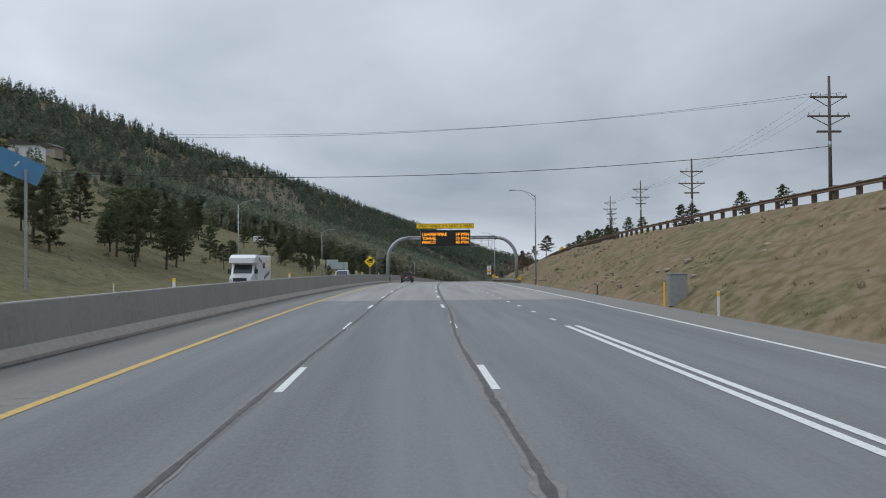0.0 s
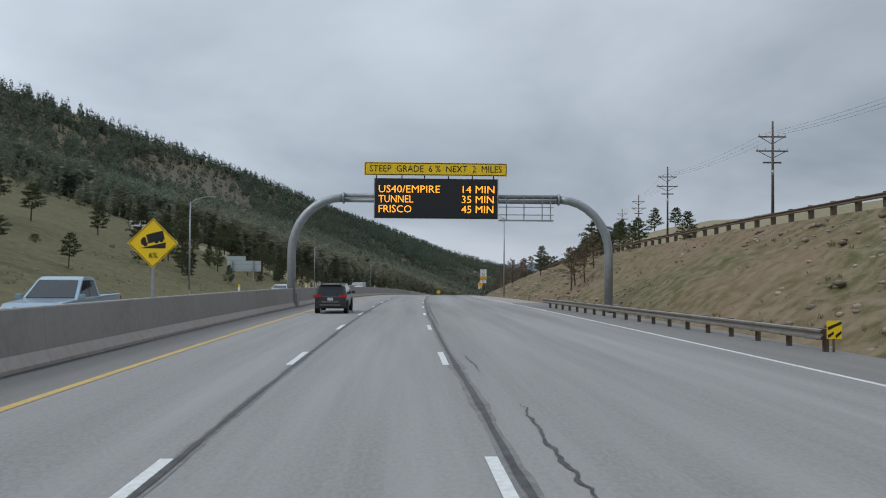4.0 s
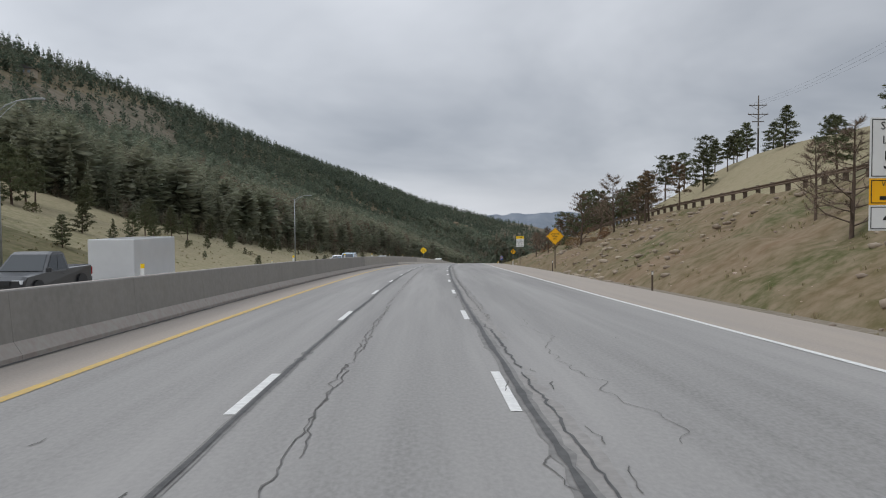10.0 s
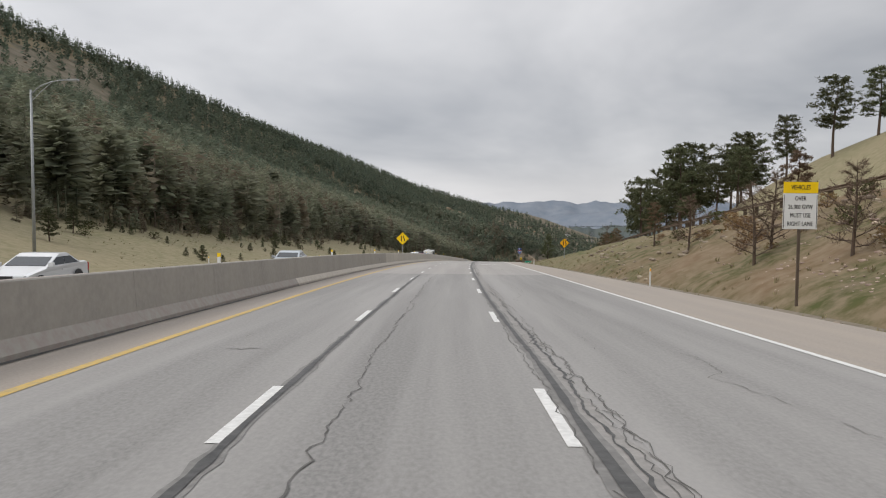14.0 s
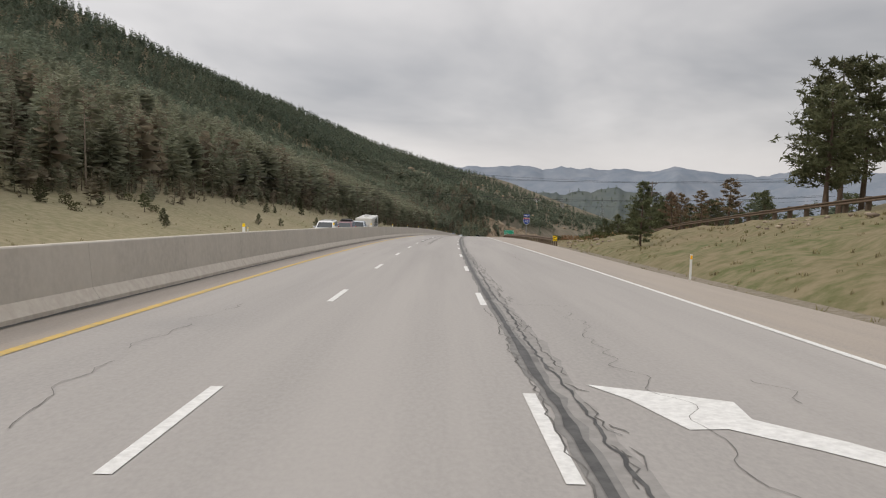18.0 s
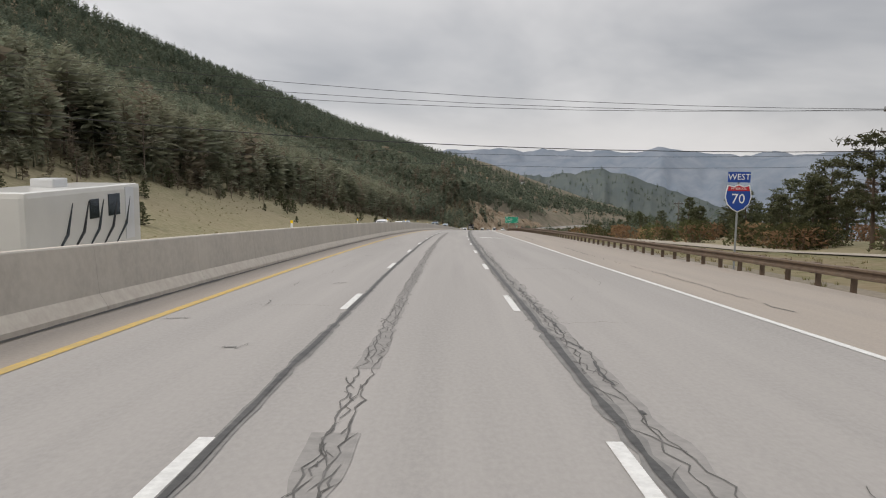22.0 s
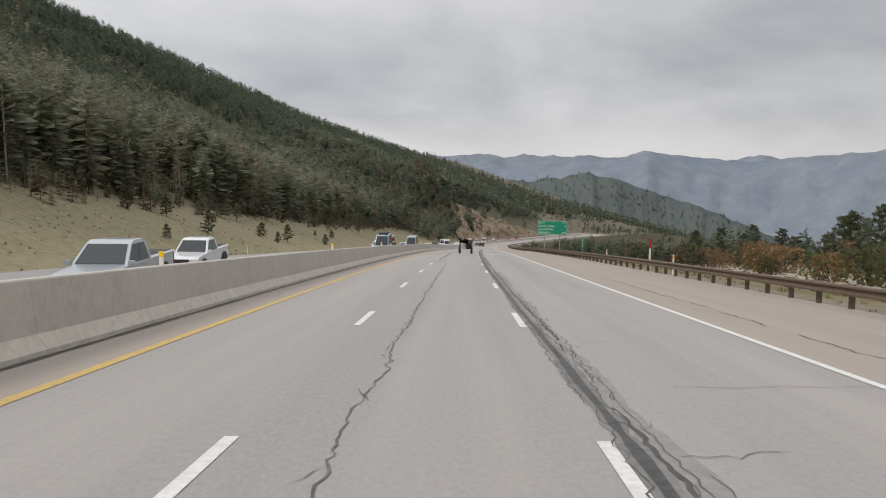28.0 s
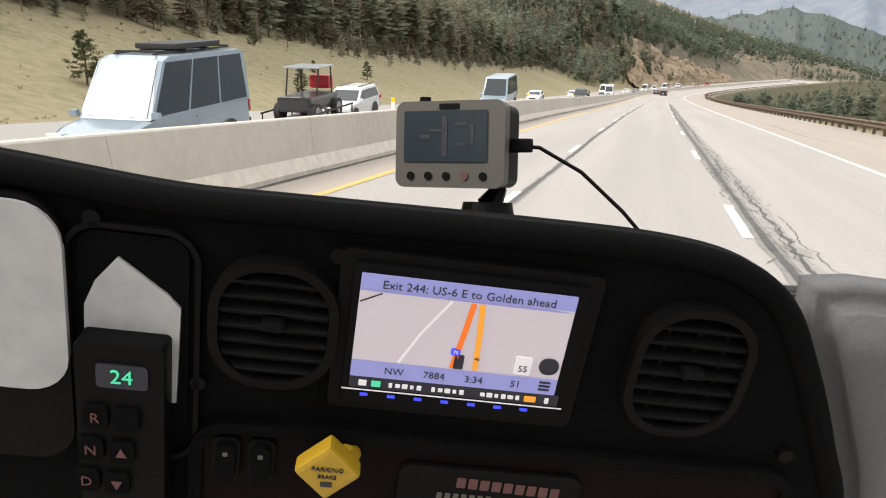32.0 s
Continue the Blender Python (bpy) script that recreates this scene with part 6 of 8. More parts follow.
def shrub_mesh(seed, material):
    r = random.Random(seed)
    v, f = [], []
    for k in range(240):
        a, q, z = r.uniform(0, 6.283), r.random() ** 0.6, r.random() ** 0.8
        c = Vector((q * math.cos(a) * (1 - 0.4 * z), q * math.sin(a) * (1 - 0.4 * z), z * 1.1))
        g = Vector((r.gauss(0, 1), r.gauss(0, 1), r.gauss(0.4, 0.8))).normalized()
        h = g.orthogonal().normalized()
        s = r.uniform(0.09, 0.2)
        i = len(v)
        v.extend((c - h * s * 0.4, c + h * s * 0.4, c + g * s * 1.2))
        f.append((i, i + 1, i + 2))
    return mesh_of("leaves", v, f, material)


SHRUBS = [shrub_mesh(1, M["bush"]), shrub_mesh(2, M["bush"]), shrub_mesh(3, M["scrub"]), shrub_mesh(4, M["scrub"])]


def stem_mesh():
    bm = bmesh.new()
    r = random.Random(8)
    for k in range(7):
        a = k * 0.9
        rod(bm, (0, 0, -0.2), (0.6 * math.cos(a), 0.6 * math.sin(a), r.uniform(0.6, 1.0)), 0.03, 0.01, 4)
    me = bpy.data.meshes.new("stem")
    bm.to_mesh(me)
    bm.free()
    me.materials.append(M["twig"])
    return me


STEMS = stem_mesh()


def shrub(y, off, size, kind, label):
    e = empty("shrub", Matrix.Translation(rd(y, off, height(y, off) - 0.1)) @ pose(0, 0, 0, 0, 0, rt.uniform(0, 360)) @ Matrix.Diagonal((size, size, size * rt.uniform(0.7, 1.1), 1)), label, "shrub", "roadside shrubs")
    piece("leaves", SHRUBS[kind], e)
    piece("stem", STEMS, e)


for _ in range(50):
    _y = rt.uniform(90, 480)
    shrub(_y, OPP_L(_y) - rt.uniform(10, 34), rt.uniform(0.5, 1.3), rt.randrange(2), "low green bush on the dry grass bank")
for _ in range(40):
    _y = rt.uniform(300, 375)
    shrub(_y, rt.uniform(17, 26), rt.uniform(0.5, 1.2), rt.choice((2, 3, 1)), "brown scrub oak on the stony cut slope")
for _ in range(210):
    _y = rt.uniform(500, 830)
    shrub(_y, (35.5 if _y < 600 else 30) + 36 * rt.random() ** 1.7, rt.uniform(1.4, 3.4), rt.choice((2, 3, 0, 1)), "rusty brown scrub oak below the highway")


# ---------------------------------------------------------------- dry grass tufts and loose stones
def tuft():
    r = random.Random(2)
    v, f = [], []
    for k in range(7):
        a = k * 0.9
        o = Vector((r.uniform(-0.25, 0.25), r.uniform(-0.25, 0.25), -0.05))
        d = Vector((math.cos(a) * 0.4, math.sin(a) * 0.4, 1.0)) * r.uniform(0.6, 1.0)
        s = Vector((-math.sin(a), math.cos(a), 0)) * 0.09
        i = len(v)
        v += [tuple(o - s), tuple(o + s), tuple(o + d)]
        f.append((i, i + 1, i + 2))
    return np.array(v), np.array(f)


def stone():
    bm = bmesh.new()
    bmesh.ops.create_icosphere(bm, subdivisions=1, radius=0.5)
    r = random.Random(4)
    for v in bm.verts:
        v.co *= r.uniform(0.7, 1.15)
        v.co.z *= 0.7
    bm.verts.index_update()
    out = np.array([tuple(v.co) for v in bm.verts]), np.array([[v.index for v in f.verts] for f in bm.faces])
    bm.free()
    return out


def scatter_verge():
    r = random.Random(77)
    tufts, stones = [], []
    for _ in range(9000):
        y = r.uniform(10, 760)
        if r.random() < 0.55:
            off = SHOULDER(y) + 1.2 + 15 * r.random() ** 1.3
            if off > 27 or (y > 470 and off > 24):
                continue
        else:
            off = OPP_L(y) - 2.5 - 22 * r.random()
        p = rd(y, off, height(y, off))
        tufts.append((p.x, p.y, p.z - 0.05, r.uniform(0.12, 0.34), r.uniform(0.8, 1.8), 0))
    for _ in range(2600):
        y = r.uniform(10, 470)
        off = SHOULDER(y) + 1.0 + 14.5 * r.random()
        if off > 26.8:
            continue
        if noise.noise((y * 0.03, off * 0.1, 4)) + (0.25 if 180 < y < 360 else -0.12) < 0:
            continue
        p = rd(y, off, height(y, off))
        stones.append((p.x, p.y, p.z + 0.02, r.uniform(0.1, 0.55) * (1.6 if 190 < y < 350 and r.random() < 0.3 else 1), r.uniform(0.8, 1.5), 0))
    plant_many("grass_tufts", [tuft()], tufts, M["tuft"], "dry yellow grass tufts along the verges", "grass")
    plant_many("loose_stones", [stone()], stones, M["stone"], "pale loose stones on the cut slope", "stones")


scatter_verge()


# houses on the open flank of the mountain
def flank_house(y, v, w, d, h, wall, label, turn):
    p = slope_point(y, v)
    e = empty("house", Matrix.Translation(p - Vector((0, 0, 1.2))) @ pose(0, 0, 0, 0, 0, turn), label, "house", "mountain houses")
    part("wall", B((w, d, h + 1.2), (0, 0, (h + 1.2) / 2)), wall, e)
    bm = bmesh.new()
    prism(bm, ((-w / 2 - 0.6, h + 1.1), (w / 2 + 0.6, h + 1.1), (0, h + 3.2)), d + 1.2, pose(0, -d / 2 - 0.6, 0))
    part("roof", bm, M["roof"], e)
    for x in (-w * 0.3, 0, w * 0.3):
        part("window", B((1.5, 0.08, 1.5), (x, -d / 2 - 0.03, h * 0.55 + 1.2)), M["pane"], e)


flank_house(290, 0.385, 16, 9, 4.5, M["sign_white"], "long white house on the wooded mountain flank", 10)
flank_house(303, 0.335, 12, 8, 4.0, M["stone"], "tan house on the mountain flank", 35)
flank_house(330, 0.46, 9, 8, 4.0, M["stone"], "small brown house high on the flank", -10)
flank_house(600, 0.80, 10, 7, 3.6, M["stone"], "brown cabin near the ridge of the mountain", 0)
flank_house(450, 0.36, 15, 8, 6.0, M["sign_black"], "dark modern house with bright windows on the hill", -5)


# ---------------------------------------------------------------- far hills
def far_ridge(name, points, depth, drop, material, label, rough, seed):
    """A long hill: its crest through (azimuth, elevation, distance) as seen from the end of the road, sloping down to the front."""
    eye = rd(620, 0, 2.0)
    n = 150
    az = [p[0] for p in points]
    verts, faces = [], []
    cols = 9
    for k in range(n + 1):
        a = az[0] + (az[-1] - az[0]) * k / n
        el, ds = np.interp(a, az, [p[1] for p in points]), np.interp(a, az, [p[2] for p in points])
        w = Vector((math.sin(radians(a)), math.cos(radians(a)), 0))
        crest = eye + w * ds
        top = eye.z + ds * math.tan(radians(el)) + rough * ds * 0.012 * (noise.noise((a * 0.5, seed, 0)) + 0.5 * noise.noise((a * 1.4, seed, 4)) + 0.25 * noise.noise((a * 4, seed, 9)))
        for c in range(cols):
            u = c / (cols - 1)
            p = crest - w * depth * u
            gully = noise.noise((a * 0.55 + u * 1.5, u * 2.5, seed)) + 0.5 * noise.noise((a * 1.7, u * 4, seed))
            p.z = top - drop * u ** 1.15 + gully * drop * 0.16 * math.sin(math.pi * min(1, u * 1.2)) 
            verts.append(p)
        p = crest + w * depth * 0.6
        p.z = top - drop
        verts.append(p)
    m = cols + 1
    for k in range(n):
        for c in range(cols - 1):
            q = k * m + c
            faces.append((q, q + 1, q + m + 1, q + m))
        q = k * m
        faces.append((q, q + m, q + m + cols, q + cols))
    return tagged(new(name, mesh_of(name, verts, faces, material, smooth=True)), label, "mountain", kind="structure")


far_ridge("backdrop_far", ((5, 0.3, 4300), (12, 0.55, 4300), (17, 0.75, 4300), (22, 0.65, 4300), (27, 0.6, 4300), (33, 0.5, 4200), (60, 1.0, 4000)), 700, 330, M["haze_far"], "far mountain range under cloud, pale blue haze painted in", 0.5, 1.0)
far_ridge("backdrop_ridge", ((8, -1.0, 3300), (19, -0.2, 3300), (24, 0.3, 3200), (27.5, 0.55, 3200), (29.3, 1.05, 3200), (33, 0.6, 3200), (35, 0.25, 3200), (39, 0.55, 3100), (42, 0.85, 3000), (46, 1.2, 3000), (60, 2.2, 2800), (80, 2.5, 2600)), 900, 360, M["haze_far"], "wooded mountain ridge beyond the valley, blue haze painted in", 0.35, 2.0)
far_ridge("backdrop_hill", ((10, -2.0, 2500), (17, -1.4, 2400), (20.6, -1.1, 2300), (25.1, -0.65, 2200), (27.5, -1.05, 2200), (30.7, -2.1, 2200), (34.6, -3.4, 2100), (38, -4.8, 2000), (48, -7, 1900)), 700, 260, M["haze_near"], "dark wooded hill in mid-valley, bluish haze painted in", 0.5, 3.0)


# rock cut where the road bends in front of the mountain's nose
def rock_cut(name, y0, y1, off, tall, seed, label):
    verts, faces = [], []
    n, m = 84, 24
    for k in range(n + 1):
        w = k / n
        y = y0 + (y1 - y0) * w
        hgt = tall * min(1.0, 0.12 + (w / 0.24) ** 1.3) * (1.08 - 0.96 * w) * (0.90 + 0.25 * noise.noise((k * 0.16, seed, 0)) + 0.10 * noise.noise((k * 0.6, seed, 2)))
        for j in range(m + 1):
            u = j / m
            p = rd(y, off - 0.75 * hgt * u - 1.2 * math.floor(u * 5) * 0.5, -3 + (hgt + 3) * u)
            q = p + Vector((seed, 0, 0))
            p += Vector((noise.noise(q * 0.10), noise.noise(q * 0.11 + Vector((0, 7, 0))), 0.3 * noise.noise(q * 0.12))) * 3.4
            p += Vector((noise.noise(q * 0.33), noise.noise(q * 0.35 + Vector((0, 7, 0))), 0.5 * noise.noise(q * 0.4))) * 1.7
            verts.append(p)
    faces = [(k * (m + 1) + j, k * (m + 1) + j + 1, (k + 1) * (m + 1) + j + 1, (k + 1) * (m + 1) + j) for k in range(n) for j in range(m)]
    return tagged(new(name, mesh_of(name, verts, faces, M["rock"])), label, "rock face", kind="structure")


rock_cut("rock_face", 1010, 1190, -23.5, 31, 4.0, "ochre rock cutting beside the bend of the highway")


def outcrops():
    """Boulders and ledges: on the bare hillside past the cutting, one large ledge on the wooded nose, and in the stony pasture."""
    r = random.Random(23)
    spots = []
    for _ in range(520):
        y, v = r.uniform(1190, 1700), 0.75 * r.random()
        p = slope_point(y, v)
        if noise.noise(p * 0.02) > -0.05:
            spots.append((p.x, p.y, p.z, r.uniform(1.5, 7.0), r.uniform(0.8, 1.6), 0))
    for _ in range(60):
        p = slope_point(r.gauss(1148, 14), r.gauss(0.345, 0.022))
        spots.append((p.x, p.y, p.z + r.uniform(1, 9), r.uniform(4, 10), r.uniform(0.7, 1.2), 0))
    for _ in range(160):
        y, v = r.uniform(450, 757), r.uniform(0.43, 0.95)
        if inside((y, v), PASTURE):
            p = slope_point(y, v)
            spots.append((p.x, p.y, p.z, r.uniform(0.5, 2.2), r.uniform(0.8, 2.2), 0))
    plant_many("rock_outcrops", [stone()], spots, M["rock"], "pale ochre boulders and ledges on the mountain flank", "rocks")


outcrops()


def talus():
    """Loose pinkish stones below the upper road, thickest in the middle of the cut."""
    r = random.Random(8)
    spots = []
    for _ in range(620):
        y, off = r.gauss(319, 9), r.uniform(14.2, 21.5)
        p = rd(y, off, height(y, off))
        h = 0.10 + 0.34 * r.random() ** 3
        spots.append((p.x, p.y, p.z - h * 0.35, h, r.uniform(0.9, 1.8), 0))
    for _ in range(420):
        y = r.uniform(225, 345)
        off = r.uniform(12.6, 20)
        p = rd(y, off, height(y, off))
        h = 0.07 + 0.22 * r.random() ** 3
        spots.append((p.x, p.y, p.z - h * 0.35, h, r.uniform(0.9, 1.8), 0))
    plant_many("talus_stones", [stone()], spots, M["talus"], "loose pinkish stones on the cut slope", "stones")


talus()


def pylon(az, ds, el, tall):
    """A lattice power pylon, by its bearing, distance and foot as seen from the end of the road."""
    eye = rd(620, 0, 2.0)
    e = empty("power_pylon", Matrix.Translation((eye.x + ds * math.sin(radians(az)), eye.y + ds * math.cos(radians(az)), eye.z + ds * math.tan(radians(el)) - 2)) @ pose(0, 0, 0, 0, 0, 30), "tall grey steel lattice power pylon on the far hillside", "pylon", "power pylons")
    for sx in (-1, 1):
        for sy in (-1, 1):
            part("leg", rod(bmesh.new(), (sx * 3.4, sy * 3.4, 0), (sx * 0.5, sy * 0.5, tall), 0.28, 0.16, 4), M["galv"], e)
    for k in range(5):
        w0, w1, z0, z1 = 3.4 - 0.58 * k, 3.4 - 0.58 * (k + 1), tall * k / 5, tall * (k + 1) / 5
        for sx in (-1, 1):
            part("brace", rod(bmesh.new(), (-sx * w0, -w0, z0), (sx * w1, -w1, z1), 0.14, 0.14, 4), M["galv"], e)
    for z in (0.72, 0.84, 0.95):
        part("cross_arm", B((11 - 4 * abs(z - 0.84) / 0.12, 0.5, 0.4), (0, 0, tall * z)), M["galv"], e)


pylon(25.0, 1240, -3.1, 36)
pylon(21.5, 1240, -2.4, 26)
rocky = far_ridge("rocky_hill", ((16, -2.2, 1150), (19.5, -1.7, 1250), (22, -2.1, 1300), (24, -2.7, 1300), (26, -3.1, 1280), (28, -3.9, 1250), (31, -5.2, 1200), (36, -7.0, 1150), (44, -9.0, 1100)), 420, 90, M["hillside"], "brown rocky hillside with scattered pines across the valley", 0.6, 5.0)


def scatter_on(ob, count, seed, lo, hi, name, label):
    """Small pines standing on the faces of a hill."""
    r = random.Random(seed)
    polys, vs = ob.data.polygons, ob.data.vertices
    spots = []
    for _ in range(count):
        f = polys[r.randrange(len(polys))]
        a, b, c, d = (vs[i].co for i in f.vertices)
        u, w = r.random(), r.random()
        p = a.lerp(b, u).lerp(d.lerp(c, u), w)
        if f.normal.z < 0.15 or noise.noise(p * 0.012) > 0.25:
            continue
        spots.append((p.x, p.y, p.z - 0.5, r.uniform(lo, hi), r.uniform(0.8, 1.3), r.randrange(4)))
    plant_many(name, CONIFERS_FAR, spots, M["forest"], label, "forest")


scatter_on(rocky, 3000, 6, 5, 10, "hillside_pines", "scattered pines on the rocky hillside")
scatter_on(bpy.data.objects["backdrop_hill"], 1500, 7, 9, 15, "far_pines", "dark pines covering the far hill")
for _k in range(14):
    _r = random.Random(60 + _k)
    _f = rocky.data.polygons[_r.randrange(len(rocky.data.polygons))]
    _p = _f.center
    _e = empty("hillside_house", Matrix.Translation(_p - Vector((0, 0, 1.0))) @ pose(0, 0, 0, 0, 0, _r.uniform(0, 180)), "small pale house among the pines on the hill", "house", "hillside houses")
    part("walls", B((9, 7, 5.5), (0, 0, 2.75)), M["sign_white"], _e)
    _b = bmesh.new()
    prism(_b, ((-5, 5.4), (5, 5.4), (0, 8.2)), 7.8, pose(0, -3.9, 0))
    part("roof", _b, M["pole_wood"], _e)
    for _x in (-2.5, 2.5):
        part("window", B((1.4, 0.1, 1.4), (_x, -3.52, 3.0)), M["sign_black"], _e)


# ---------------------------------------------------------------- vehicles
M["tyre"] = mat("tyre_rubber", (0.018, 0.018, 0.018), 0.85, grain=(20, (0.03, 0.03, 0.03), 0.5))
M["rim"] = mat("alloy_rim", (0.40, 0.41, 0.42), 0.35, 0.8, grain=(9, (0.3, 0.3, 0.31), 0.4))
M["auto_glass"] = glass_mat("auto_glass", (0.022, 0.028, 0.032))
M["trim"] = mat("black_trim", (0.018, 0.018, 0.019), 0.6, grain=(9, (0.03, 0.03, 0.03), 0.4))
M["tail"] = mat("tail_lamp_red", (0.42, 0.012, 0.016), 0.25, grain=(20, (0.30, 0.01, 0.014), 0.4))
M["head"] = mat("head_lamp_clear", (0.72, 0.74, 0.75), 0.15, grain=(20, (0.5, 0.52, 0.53), 0.4))
M["plate"] = mat("number_plate", (0.55, 0.57, 0.58), 0.5, grain=(15, (0.4, 0.45, 0.42), 0.4))


def paint(name, c, rough=0.28, metal=0.15):
    m = mat(name, c, rough, metal, grain=(1.5, tuple(min(1, v * 0.86) for v in c), 0.35))
    m.node_tree.nodes["Principled BSDF"].inputs["Coat Weight"].default_value = 0.5
    return m


PAINT = {"charcoal": paint("charcoal_paint", (0.035, 0.036, 0.039)), "white": paint("white_paint", (0.66, 0.67, 0.68)), "silver": paint("silver_paint", (0.40, 0.44, 0.47), metal=0.4),
         "blue": paint("pale_blue_paint", (0.27, 0.37, 0.44), metal=0.3), "black": paint("black_paint", (0.018, 0.018, 0.02)), "maroon": paint("maroon_paint", (0.16, 0.06, 0.075)),
         "van": paint("blue_grey_paint", (0.25, 0.32, 0.38)), "red": paint("red_paint", (0.45, 0.05, 0.04)), "cream": paint("cream_paint", (0.62, 0.61, 0.57), 0.4, 0.0)}


def shell(bm, outline, width, belt=None, tumble=0.0, bevel=0.05, nose=0.0):
    """A side outline (x forward, z up) pulled to the vehicle's width; above the belt it leans in, at both ends it narrows."""
    n = len(outline)
    cols = (-0.5, -0.42, 0.42, 0.5)
    xs = [p[0] for p in outline]
    x0, x1 = min(xs), max(xs)
    rings = []
    for c in cols:
        ring = []
        for x, z in outline:
            y = c * width
            if belt is not None and z > belt:
                y *= 1 - tumble * (z - belt)
            if nose:
                end = max(0.0, 1 - min(x - x0, x1 - x) / 0.7)
                y *= 1 - nose * end * end
            edge = 0.0
            if abs(c) == 0.5:
                edge = bevel
            cx, cz = (x0 + x1) / 2, sum(p[1] for p in outline) / n
            ring.append(bm.verts.new((x - math.copysign(edge, x - cx) * (1 if abs(x - cx) > 0.2 else 0), y, z - math.copysign(edge * 0.6, z - cz))))
        rings.append(ring)
    for a, b in zip(rings[:-1], rings[1:]):
        for k in range(n):
            bm.faces.new((a[k], a[(k + 1) % n], b[(k + 1) % n], b[k]))
    bm.faces.new(rings[0][::-1])
    bm.faces.new(rings[-1])
    bmesh.ops.recalc_face_normals(bm, faces=bm.faces)
    return bm


def quad(bm, pts, lift):
    """A thin pane over four points, lifted along its normal."""
    p = [Vector(q) for q in pts]
    n = (p[1] - p[0]).cross(p[3] - p[0]).normalized()
    a = [bm.verts.new(q + n * lift) for q in p]
    b = [bm.verts.new(q - n * 0.01) for q in p]
    bm.faces.new(a)
    bm.faces.new(b[::-1])
    for k in range(4):
        bm.faces.new((a[k], b[k], b[(k + 1) % 4], a[(k + 1) % 4]))
    bmesh.ops.recalc_face_normals(bm, faces=bm.faces)
    return bm


def wheel(parent, x, y, r, w=0.22):
    s = 1 if y > 0 else -1
    wh = part("wheel", rod(bmesh.new(), (x, y - w / 2, r), (x, y + w / 2, r), r, sides=20), M["tyre"], parent, smooth=False)
    part("rim", rod(bmesh.new(), (x, y + s * (w / 2 - 0.02), r), (x, y + s * (w / 2 + 0.012), r), r * 0.66, r * 0.6, 14), M["rim"], wh)
    return wh


